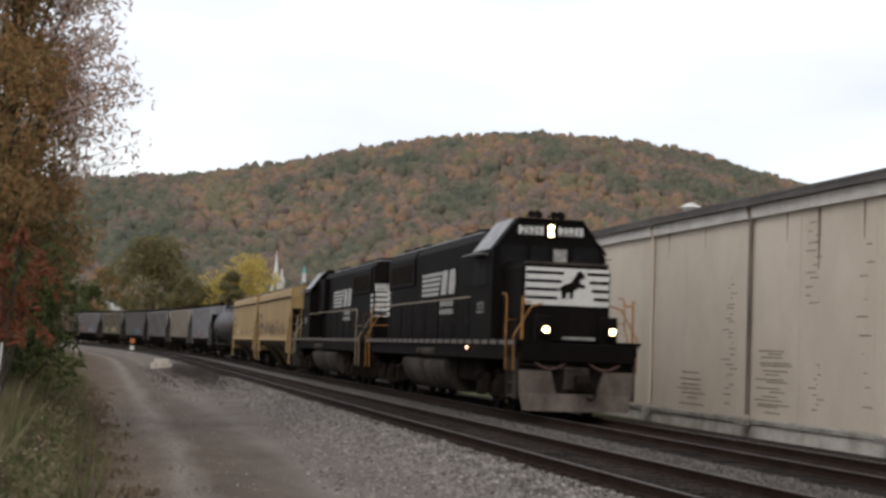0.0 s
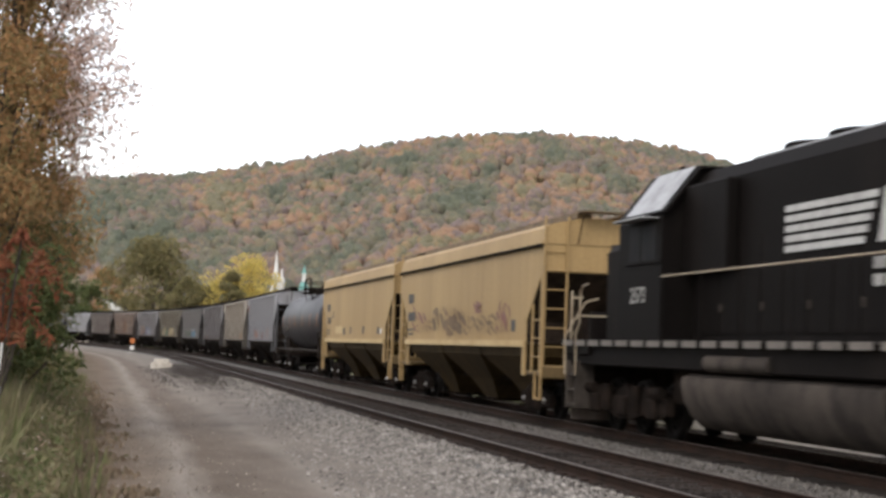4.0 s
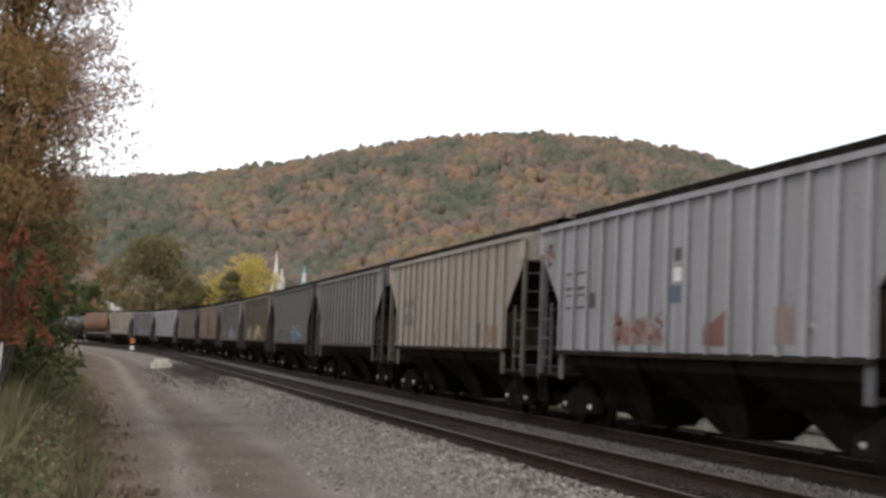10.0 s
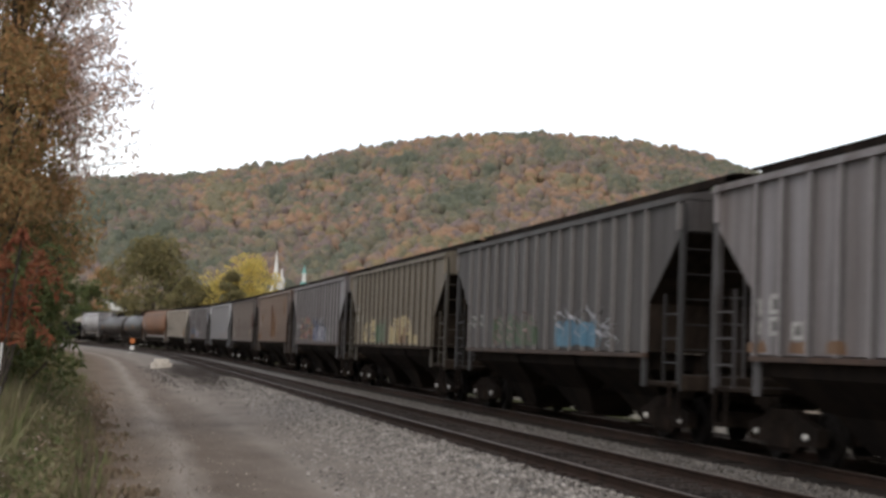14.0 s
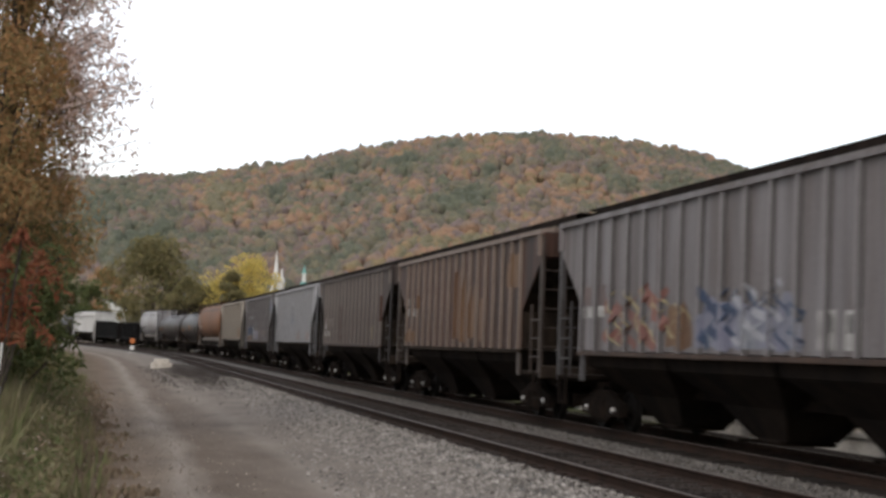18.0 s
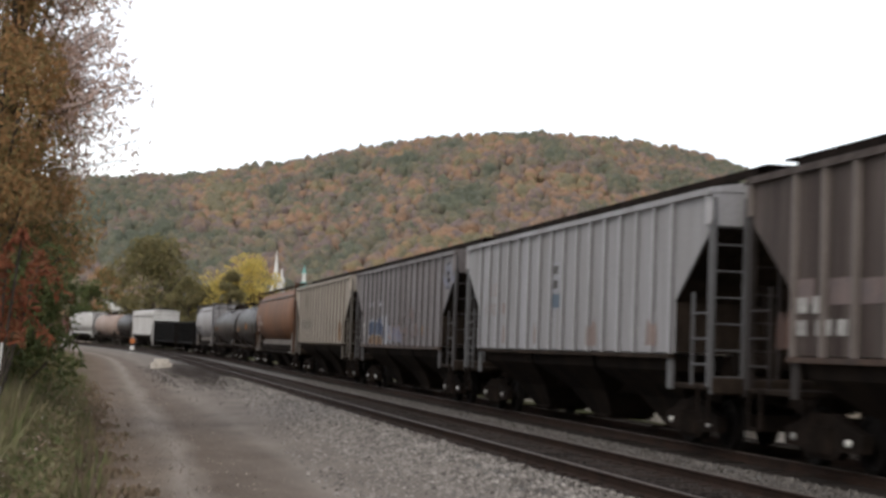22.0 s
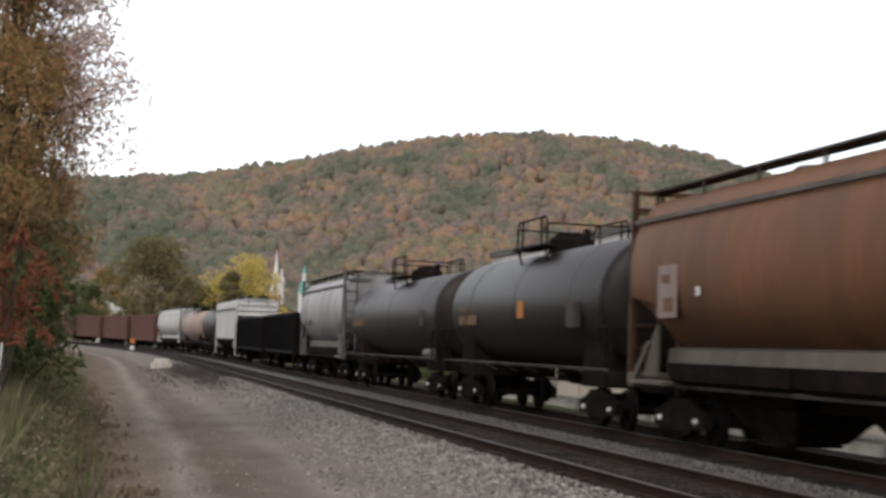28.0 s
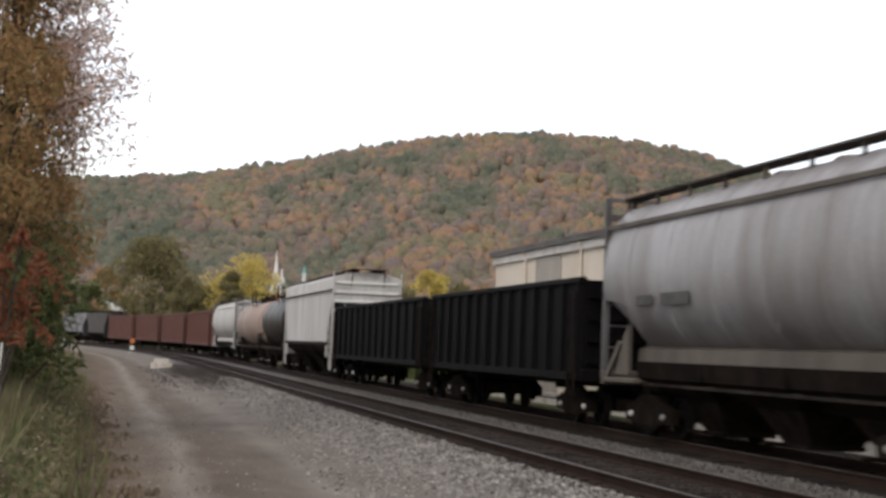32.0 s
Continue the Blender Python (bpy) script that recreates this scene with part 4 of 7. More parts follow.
            part("grab_rail", s, rail_paint, root, "bent steel grab rail")
            xx = x0 - e * 0.72
            s = Shape().pipe([(xx, k * 1.53, low), (xx, k * 1.55, 1.95), (xx - e * 0.14, k * 1.52, 2.15), (xx - e * 0.14, k * 1.51, 2.80), (xx - e * 0.26, k * 1.50, 2.92), (xx - e * 0.62, k * 1.50, 2.95)], 0.021, 6)
            s.rod((xx - e * 0.14, k * 1.515, 2.30), (xx - e * 0.75, k * 1.0, 2.30), 0.016, 5)
            part("grab_rail", s, rail_paint, root, "bent steel grab rail")
        # side hand rails
        s = Shape()
        s.pipe([(-F + 2.1, k * 1.50, 2.94), (cab_front - 2.4, k * 1.50, 2.94)], 0.018)
        for i in range(9):
            x = -F + 1.6 + i * (F + cab_front - 4.1) / 8
            part("stanchion", Shape().rod((x, k * 1.50, deck), (x, k * 1.50, 2.92), 0.014, 5), M_BLACK, root)
        part("hand_rail", s, M_RAILPALE, root)
        s = Shape().pipe([(P - 0.06, k * 1.38, 1.68), (P - 0.06, k * 1.38, 2.85)], 0.03, 6)
        s.rod((P - 0.06, k * 1.38, 2.7), (P - 0.13, k * 1.15, 2.72), 0.022)
        part("end_rail", s, rail_paint, root)
        part("corner_box", Shape().box(P - 0.30, P - 0.12, *sorted((k * 0.62, k * 1.02)), 1.71, 2.42, 0.03), M_BLACK, root)
        # ditch lights
        d = part("ditch_light", Shape().box(P - 0.10, P + 0.10, *sorted((k * 0.71, k * 0.95)), 1.90, 2.22, 0.03), M_BLACK, root)
        part("lamp", Shape().turn([(P + 0.102, 0.08), (P + 0.12, 0.065)], (0, k * 0.83, 2.07), "x", 14), M_LAMP, d, "lit warm-white ditch lamp")
    for y0 in (-1.3, 0.05):
        pts = [(P + 0.03, y0 + 1.25 * i / 8, 1.50 - 0.36 * math.sin(math.pi * i / 8)) for i in range(9)]
        part("air_hose", Shape().pipe(pts, 0.028), M_HOSE, root, "drooping brown brake hose")
    part("uncoupling_bar", Shape().pipe([(P + 0.02, -1.45, 1.25), (P + 0.06, -0.6, 1.2), (P + 0.10, 0.0, 1.1)], 0.014), M_GREYDIRT, root)
    part("hose_bracket", Shape().box(P, P + 0.08, -0.05, 0.05, 1.36, 1.52, 0.02), M_REFLECT, root)
    part("sill_sign", Shape().box(n1 + 0.012, n1 + 0.02, -0.1, 0.75, 1.86, 1.93), M_DIMWHITE, root)
    # side lettering: plain bars and blocks in faded white; it reads the same way on both sides
    m0, m1 = mark
    wide = m1 - m0
    for k in (-1, 1):
        def span(a, b):
            """From a to b of the mark's width, counted in reading direction."""
            return sorted((m0 + a * wide, m0 + b * wide)) if k < 0 else sorted((m1 - a * wide, m1 - b * wide))
        ys = sorted((k * 0.926, k * 0.934))
        for j in range(5):
            part("stripe", Shape().box(*span(0.0, 0.52 + 0.02 * j), *ys, 3.18 + j * 0.155, 3.28 + j * 0.155), M_LETTER, root, "faded white stripe of the hood mark")
        for x0, outline in ((0.60, [(0, 0), (0.8, 0), (1, 1), (0.2, 1)]), (0.82, [(0, 0), (0.8, 0), (1, 0.5), (0.9, 1), (0.2, 1), (0.05, 0.5)])):
            def px(q):
                return m0 + (x0 + q * 0.19) * wide if k < 0 else m1 - (x0 + q * 0.19) * wide
            part("block_mark", Shape().prism([(px(q), 3.18 + 0.74 * z) for q, z in outline], *ys), M_LETTER, root, "faded white block mark on the hood side")
        for z, n in ((2.90, 5), (2.66, 6)):
            for j in range(n):
                part("letter_bar", Shape().box(*span(0.58 + 0.42 * j / n, 0.58 + 0.42 * (j + 0.8) / n), *ys, z - 0.08, z + 0.08), M_DIMWHITE, root)
    part("marker_light", Shape().turn([(-0.01, 0.05), (0.02, 0.05)], (F - 6.2, -1.553, 1.60), "y", 8), M_REDLAMP, root, "small lit marker light")
    # rear end
    part("rear_door", Shape().box(-F + 1.590, -F + 1.598, -0.35, 0.35, deck + 0.05, 2.35), M_BLACK, root)
    s = Shape().pipe([(-F + 0.8, -1.4, 1.5), (-F + 0.8, -1.4, 2.75), (-F + 0.8, 1.4, 2.75), (-F + 0.8, 1.4, 1.5)], 0.026)
    part("rear_rail", s, M_GREYDIRT, root)
    xr = -F + 1.58
    part("end_panel", Shape().box(xr - 0.012, xr - 0.004, -0.84, 0.84, 2.68, 3.60), M_WHITE, root, "white striped panel on the hood end")
    for j in range(4):
        z = 2.82 + j * 0.19
        for y0, y1 in ((0.02, 0.85), (-0.85, -0.45)):
            part("stripe", Shape().box(xr - 0.020, xr - 0.014, y0, y1, z, z + 0.075), M_BLACK, root, "black stripe on the hood end")
    for k in (-1, 1):
        b = part("number_board", Shape().box(xr - 0.05, xr - 0.002, *sorted((k * 0.16, k * 0.86)), 3.66, 3.94, 0.012), M_WHITE, root, "white number board with black figures")
        part("numeral", letters(number, 0.32, M_BLACK, 0.006), None, b, at=Matrix.Translation((xr - 0.054, k * 0.51, 3.80)) @ pose(0, 0, 0, 90, 0, -90))
        part("rear_headlight", Shape().turn([(-0.06, 0.085), (0.0, 0.10)], (xr - 0.004, k * 0.12, 4.2), "x", 14), M_REFLECT, root)
        for j in range(5):
            z = 2.68 + j * 0.19
            part("side_stripe", Shape().box(xr + 0.02, xr + 0.55, *sorted((k * 0.918, k * 0.927)), z, z + 0.10), M_WHITE, root)
    CARS.append((root, mid, F - 4.15, wheels, flip))
    return root
# ---- ground, tracks, building ----
BOUNDS = (35.3, 58.9, 81.9, 100.55, 119.3, 136.95, 155.95, 174.97, 193.88, 212.8, 232.0, 251.0, 270.0, 289.1, 308.2, 327.1, 346.4, 367.1, 383.4, 402.0, 417.0, 433.2, 453.1, 472.1, 485.6, 503.4, 523.1, 546.0, 568.4, 590.1, 612.5, 630.0, 649.0)


def ground_height(x, y):
    """Gravel level: a little under the rails, following the line's rise; rougher away from the tracks."""
    d = math.hypot(x, y)
    k = grade(max(0.0, y)) if y < 330 else grade(330)
    z = -0.55 + k
    if d > 30:
        z += (noise.noise(Vector((x / 40, y / 40, 0))) * 0.4) * min(1, (d - 30) / 80)
    return z


def ground_sheet():
    s = Shape()
    xs = [-4000, -1500, -700, -300, -160] + [-100 + 4 * i for i in range(43)] + [100, 160, 300, 700, 1500, 4000]
    ys = [-4000, -1500, -600, -300, -150, -60] + [-40 + 4 * i for i in range(86)] + [320, 360, 420, 520, 800, 1500, 4500]
    v = [(x, y, ground_height(x, y) - (0.25 if abs(x) > 200 or y > 400 or y < -60 else 0)) for y in ys for x in xs]
    n = len(xs)
    s.add(v, [(j * n + i, j * n + i + 1, (j + 1) * n + i + 1, (j + 1) * n + i) for j in range(len(ys) - 1) for i in range(n - 1)])
    ob = new("ground", s.mesh("ground", M_EARTH, True))
    return tagged(ob, "weedy brown and olive earth of the valley floor", "ground", kind="structure")


def ribbon(name, s0, s1, edges, mat, step=2.0, wobble=0.0):
    """A sheet that follows the line; edges: (side, height) from the far edge to the near one."""
    s = Shape()
    ss = list(np.arange(s0, s1 + 0.01, step))
    rnd = random.Random(7)
    v = []
    for a in ss:
        for j, (side, up) in enumerate(edges):
            w = wobble * (rnd.random() - 0.5) if 0 < j < len(edges) - 1 or wobble > 0.2 else 0
            v.append(line(a, side + w, up + (0.12 * wobble * (rnd.random() - 0.5))))
    n = len(edges)
    s.add(v, [(i * n + j, i * n + j + 1, (i + 1) * n + j + 1, (i + 1) * n + j) for i in range(len(ss) - 1) for j in range(n - 1)])
    return new(name, s.mesh(name, mat, True))


ground_sheet()
def road_surface():
    """Gravel road: grey stone shoulder, brown fines between, two pale wheel tracks, a dirt edge; u is the distance from the line."""
    m = bpy.data.materials.new("gravel_road")
    m.use_nodes = True
    n, l = m.node_tree.nodes, m.node_tree.links
    bsdf = n["Principled BSDF"]
    uv = n.new("ShaderNodeUVMap")
    uv.uv_map = "along"
    sep = n.new("ShaderNodeSeparateXYZ")
    l.new(uv.outputs["UV"], sep.inputs[0])

    def cloud(sx, sy, scale, detail):
        mp = n.new("ShaderNodeMapping")
        mp.inputs["Scale"].default_value = (sx, sy, 1)
        l.new(uv.outputs["UV"], mp.inputs["Vector"])
        t = n.new("ShaderNodeTexNoise")
        t.inputs["Scale"].default_value, t.inputs["Detail"].default_value, t.inputs["Roughness"].default_value = scale, detail, 0.62
        l.new(mp.outputs["Vector"], t.inputs["Vector"])
        return t.outputs["Fac"]

    def calc(op, a, b):
        k = n.new("ShaderNodeMath")
        k.operation = op
        for i, v in enumerate((a, b)):
            if isinstance(v, float):
                k.inputs[i].default_value = v
            else:
                l.new(v, k.inputs[i])
        return k.outputs[0]
    wander = cloud(1.0, 0.12, 1.0, 4)
    side = calc("ADD", sep.outputs[0], calc("MULTIPLY", calc("SUBTRACT", wander, 0.5), 1.1))
    ramp = n.new("ShaderNodeValToRGB")
    bands = ((6.4, (0.15, 0.132, 0.116)), (7.5, (0.142, 0.122, 0.104)), (7.95, (0.165, 0.143, 0.123)), (8.5, (0.122, 0.10, 0.082)), (9.3, (0.112, 0.088, 0.069)), (9.5, (0.14, 0.116, 0.095)), (9.8, (0.195, 0.168, 0.143)), (10.2, (0.128, 0.103, 0.081)), (10.9, (0.115, 0.085, 0.062)), (11.6, (0.10, 0.075, 0.051)), (13.6, (0.085, 0.072, 0.043)))
    e = ramp.color_ramp.elements
    while len(e) < len(bands):
        e.new(0.5)
    for q, (p, c) in zip(e, bands):
        q.position, q.color = (p - 6.0) / 8.0, (*c, 1)
    mr = n.new("ShaderNodeMapRange")
    mr.inputs["From Min"].default_value, mr.inputs["From Max"].default_value = 6.0, 14.0
    l.new(side, mr.inputs["Value"])
    l.new(mr.outputs["Result"], ramp.inputs["Fac"])
    blot, grit = cloud(1.0, 0.35, 0.9, 6), cloud(1.0, 1.0, 16.0, 5)
    value = calc("MULTIPLY", calc("ADD", 0.45, calc("MULTIPLY", blot, 1.1)), calc("ADD", 0.55, calc("MULTIPLY", grit, 0.9)))
    hsv = n.new("ShaderNodeHueSaturation")
    l.new(ramp.outputs["Color"], hsv.inputs["Color"])
    l.new(value, hsv.inputs["Value"])
    l.new(hsv.outputs["Color"], bsdf.inputs["Base Color"])
    bsdf.inputs["Roughness"].default_value, bsdf.inputs["Specular IOR Level"].default_value = 0.95, 0.1
    bump = n.new("ShaderNodeBump")
    bump.inputs["Strength"].default_value, bump.inputs["Distance"].default_value = 0.6, 0.03
    l.new(grit, bump.inputs["Height"])
    l.new(bump.outputs["Normal"], bsdf.inputs["Normal"])
    return m


def gravel_road():
    edges = [(5.75, -0.178), (6.2, -0.222), (6.8, -0.298), (7.4, -0.352), (7.9, -0.402), (8.4, -0.442), (8.9, -0.455), (9.4, -0.455), (9.9, -0.47), (10.3, -0.475), (10.7, -0.465), (11.2, -0.455), (11.8, -0.46), (12.8, -0.48), (13.6, -0.60)]
    ob = ribbon("gravel_road", -60, 330, edges, road_surface(), 1.0, 0.10)
    me = ob.data
    ss = np.arange(-60, 330.01, 1.0)
    uv = me.uv_layers.new(name="along")
    k = len(edges)
    for lp in me.loops:
        i, j = divmod(lp.vertex_index, k)
        uv.data[lp.index].uv = (edges[j][0], ss[i])
    return tagged(ob, "grey-brown gravel service road with pale wheel tracks", "road", kind="structure")


gravel_road()
M_TRACKBED = material("brown_track_bed", (0.042, 0.030, 0.024), 0.95, second=(0.024, 0.018, 0.015), scale=1.2, grain=0.4, bump=0.6, fine=22, spec=0.03)
tagged(ribbon("near_track_bed", -440, 680, [(2.62, -0.160), (4.05, -0.165), (5.26, -0.161)], M_TRACKBED, 1.0, 0.06),
       "rust-brown stained bed of the near track", "ballast", kind="structure")
tagged(ribbon("middle_ballast", -440, 680, [(1.5, -0.155), (2.0, -0.19), (2.63, -0.161)], M_BALLAST, 1.0, 0.06),
       "grey ballast strip between the two tracks", "ballast", kind="structure")
# ballast darkened in colour for the shade below the train
M_BEDSHADE = material("shade_dark_ballast", (0.022, 0.019, 0.017), 0.95, second=(0.04, 0.034, 0.03), scale=1.0, grain=0.4, bump=0.5, fine=20, spec=0.02)
tagged(ribbon("ballast_bed", -440, 680, [(5.25, -0.160), (5.6, -0.155), (6.1, -0.22), (7.2, -0.365), (8.6, -0.56)], M_BALLAST, 1.0, 0.06),
       "grey crushed-stone shoulder of the near track", "ballast", kind="structure")
tagged(ribbon("oily_ballast_bed", -440, 680, [(-8.5, -0.60), (-5.8, -0.52), (-4.6, -0.46), (-2.6, -0.24), (-1.6, -0.155), (0.0, -0.165), (1.51, -0.156)], M_BEDSHADE, 1.0, 0.06),
       "oil-blackened ballast bed under the train", "ballast", kind="structure")


M_FARGROUND = material("dark_far_ground", (0.034, 0.030, 0.022), 0.95, second=(0.05, 0.043, 0.03), scale=0.3, grain=0.4, bump=0.4, fine=8, spec=0.03)
tagged(ribbon("far_cinder_ground", 69, 330, [(-34, -0.50), (-20, -0.46), (-12, -0.46), (-8.4, -0.56)], M_FARGROUND, 3.0, 0.06),
       "dark cinder ground beyond the tracks", "ground", kind="structure")


def rail(side, name):
    """Head, web and foot of one rail; the worn top is a strip of its own."""
    prof = [(-0.07, -0.172), (-0.07, -0.15), (-0.012, -0.125), (-0.012, -0.04), (-0.036, -0.03), (-0.036, -0.004), (0.036, -0.004), (0.036, -0.03), (0.012, -0.04), (0.012, -0.125), (0.07, -0.15), (0.07, -0.172)]
    ss = list(np.arange(-440, 96, 8.0)) + list(np.arange(96, 678, 3.0))
    ob = new(name, Shape().loft([[line(a, side + y, z) for y, z in prof] for a in ss]).mesh(name, M_RAIL))
    tagged(ob, "long rust-brown steel rail with a worn bright head", "rail", "rails", "structure")
    top = [(-0.03, -0.006), (-0.026, 0.0), (0.026, 0.0), (0.03, -0.006)]
    part("rail_head", Shape().loft([[line(a, side + y, z) for y, z in top] for a in ss]), M_RAILTOP, ob, "bright worn running surface")
    return ob


for k, track in enumerate((0.0, SPACING)):
    for side in (-0.7535, 0.7535):
        rail(track + side, "rail")


def ties():
    me = Shape().box(-0.115, 0.115, -1.3, 1.3, -0.33, -0.150, 0.012).mesh("tie", M_TIE)
    bed = thing("track_ties", "dark weathered timber cross ties of two tracks", "ties", kind="structure")
    rnd = random.Random(3)
    far = Shape()
    for track in (0.0, SPACING):
        for i in range(-20, 470):
            s = i * 0.52 + rnd.uniform(-0.02, 0.02)
            p = line(s, track, 0)
            m = Matrix.Translation(p) @ pose(0, 0, rnd.uniform(-0.012, 0.012), 0, 0, math.degrees(heading(s)) + 90 + rnd.uniform(-1, 1))
            if 26 <= i < 170:
                part("tie", me, None, bed, at=m)
            else:
                far.add([m @ Vector((x, y, z)) for x in (-0.115, 0.115) for y in (-1.3, 1.3) for z in (-0.33, -0.152)], [(0, 1, 3, 2), (4, 6, 7, 5), (0, 4, 5, 1), (2, 3, 7, 6), (1, 5, 7, 3)])
    ob = part("distant_ties", far, M_TIE, bed)
    tagged(ob, kind="stuff")
    # steel plates under the near rails
    pl = Shape().box(-0.09, 0.09, -0.18, 0.18, -0.152, -0.136).mesh("tie_plate", M_RAIL)
    for track in (SPACING,):
        for i in range(26, 110):
            s = i * 0.52
            for side in (-0.7535, 0.7535):
                m = Matrix.Translation(line(s, track + side, 0)) @ pose(0, 0, 0, 0, 0, math.degrees(heading(s)) + 90)
                part("tie_plate", pl, None, bed, at=m)


def building():
    """A long pale shed beside the line: wall panels with joints, down pipes, fascia, concrete foot, low roof."""
    b = thing("long_shed", "long cream metal-clad shed with dirty streaks and down pipes", "building")
    L = SHED_SIDE
    a0, a1, zb, zt = -30.0, SHED_END, SHED_BASE, SHED_TOP

    def at(s, out, z):
        p = line(s, -L + out, 0)
        return (p.x, p.y, z)

    def slab(s0, s1, o0, o1, z0, z1):
        s = Shape()
        v = [at(a, o, z) for a in (s0, s1) for o in (o0, o1) for z in (z0, z1)]
        return s.add(v, [(0, 1, 3, 2), (4, 6, 7, 5), (0, 4, 5, 1), (2, 3, 7, 6), (0, 2, 6, 4), (1, 5, 7, 3)])
    part("wall_core", slab(a0, a1, -24, -0.06, zb, zt), M_CREAM, b)
    n = int((a1 - a0) / 3.86)
    for i in range(n):
        s0 = a0 + i * (a1 - a0) / n
        s1 = a0 + (i + 1) * (a1 - a0) / n - 0.02
        part("wall_panel", slab(s0, s1, -0.058, 0.0 + 0.004 * (i % 2), zb + 0.05, zt - 0.42), M_CREAM, b)
    part("sliding_door", slab(57.9, 61.4, 0.008, 0.05, zb + 0.06, zt - 0.5), M_DOORGREY, b, "grey sliding door panel")
    rnd = random.Random(12)
    stains = Shape()
    for a, lo, hi, n in ((41.2, 0.3, 3.9, 26), (38.3, 0.2, 1.9, 16), (36.0, 3.0, 5.1, 12), (35.7, 0.4, 1.6, 10), (44.0, 0.2, 1.2, 7), (33.2, 0.5, 4.6, 10), (50.0, 0.3, 1.4, 6)):
        for j in range(n):
            z = zb + lo + (hi - lo) * (j + rnd.random() * 0.6) / n
            w = rnd.uniform(0.12, 0.7) if lo > 0.25 else rnd.uniform(0.6, 2.2)
            c = a + rnd.uniform(-0.3, 0.3)
            stains.add([at(c - w / 2, 0.009, z), at(c + w / 2, 0.009, z), at(c + w / 2 - 0.05, 0.009, z + 0.035), at(c - w / 2 + 0.08, 0.009, z + 0.03)], [(0, 1, 2, 3)])
    for a, w in ((35.75, 0.10), (37.6, 0.05), (33.4, 0.06), (46.2, 0.05), (43.2, 0.04)):
        stains.add([at(a - w, 0.009, zt - 0.45), at(a + w, 0.009, zt - 0.45), at(a + w * 0.3, 0.009, zt - 0.45 - 15 * w), at(a - w * 0.3, 0.009, zt - 0.45 - 15 * w)], [(0, 1, 2, 3)])
    tagged(part("wall_stains", stains, M_STAIN, b, "brown weathering marks"), kind="stuff")
    part("fascia", slab(a0, a1, 0.008, 0.14, zt - 0.44, zt - 0.10), M_PALE, b, "pale fascia board")
    part("gutter", slab(a0, a1 + 0.1, 0.142, 0.30, zt - 0.12, zt + 0.04), M_DARKROOF, b, "dark gutter")
    s = Shape().loft([[at(a, 0.32, zt + 0.03), at(a, 0.32, zt + 0.10), at(a, -12, zt + 1.1), at(a, -24, zt + 0.1), at(a, -24, zt)] for a in (a0, a1 + 0.12)])
    part("roof", s, M_DARKROOF, b, "dark low-pitched metal roof")
    part("foundation", slab(a0, a1, -0.3, 0.03, zb - 0.7, zb + 0.04), M_FOOT, b, "stained pale concrete foot")
    part("foot_ledge", slab(a0, a1, 0.032, 0.09, zb - 0.10, zb + 0.0), M_CONCRETE, b, "pale concrete ledge")
    k = 0
    for a in PIPES:
        k += 1
        s = Shape()
        s.pipe([at(a, 0.10, zb + 0.12), at(a, 0.10, zt - 0.5), at(a, 0.22, zt - 0.1)], 0.06, 8)
        p = part("down_pipe", s, M_PIPEDARK if k in DARK_PIPES else M_CREAM, b, "stained down pipe")
        part("splash_block", slab(a - 0.2, a + 0.2, 0.10, 0.36, zb - 0.16, zb - 0.02), M_CONCRETE, b)
    vent = Shape().turn([(zt + 0.3, 0.25), (zt + 0.6, 0.25), (zt + 0.62, 0.4), (zt + 0.78, 0.1)], at(48.4, -1.5, 0), "z", 12)
    part("roof_vent", vent, M_WHITE, b, "white roof vent")
    return b


M_CREAM = material("cream_cladding", (0.60, 0.525, 0.435), 0.75, second=(0.50, 0.43, 0.345), scale=0.35, streak=1.5, mix=(0.42, 0.72), grain=0.08, bump=0.05, spread=0.03, spec=0.2)
M_DOORGREY = material("grey_door", (0.36, 0.325, 0.285), 0.7, second=(0.29, 0.25, 0.215), scale=0.8, streak=3, grain=0.12, bump=0.04)
M_STAIN = material("wall_stain", (0.27, 0.22, 0.175), 0.85, second=(0.20, 0.155, 0.12), scale=2, grain=0.2, spec=0.1)
M_PALE = material("pale_fascia", (0.60, 0.56, 0.52), 0.6, second=(0.48, 0.44, 0.40), scale=1.0, grain=0.1, bump=0.03)
M_DARKROOF = material("dark_roof", (0.07, 0.06, 0.055), 0.6, second=(0.11, 0.10, 0.09), scale=0.6, grain=0.2)
M_CONCRETE = material("concrete", (0.34, 0.32, 0.29), 0.9, second=(0.18, 0.165, 0.15), scale=1.2, grain=0.25, bump=0.3)
M_FOOT = material("stained_foot", (0.56, 0.53, 0.48), 0.95, second=(0.36, 0.33, 0.29), scale=1.0, grain=0.3, bump=0.3, spec=0.05)
M_PIPEDARK = material("rusty_pipe", (0.17, 0.14, 0.115), 0.7, second=(0.10, 0.08, 0.07), scale=2, streak=4, grain=0.2)
SHED_SIDE, SHED_END, SHED_BASE, SHED_TOP = 17.0 - SIDE, 68.2, -0.08, 5.72
PIPES, DARK_PIPES = (24.2, 31.9, 39.7, 47.4, 55.1, 62.8), (3,)
building()
ties()
# ---- the wooded hill, the town and the trees ----
def lobe(p, centre):
    return math.exp(-((p - centre) / 300) ** 2)


def hill_rise(u):
    """Elevation of the ridge over the horizon, as a tangent, by bearing u (tangent of the angle right of the axis)."""
    p = u * 2807 + 784
    return (248 + 10 * lobe(p, 100) + 9 * lobe(p, 400) + 64 * lobe(p, 700) + 53 * lobe(p, 950) + 73 * lobe(p, 1200)) / 2807


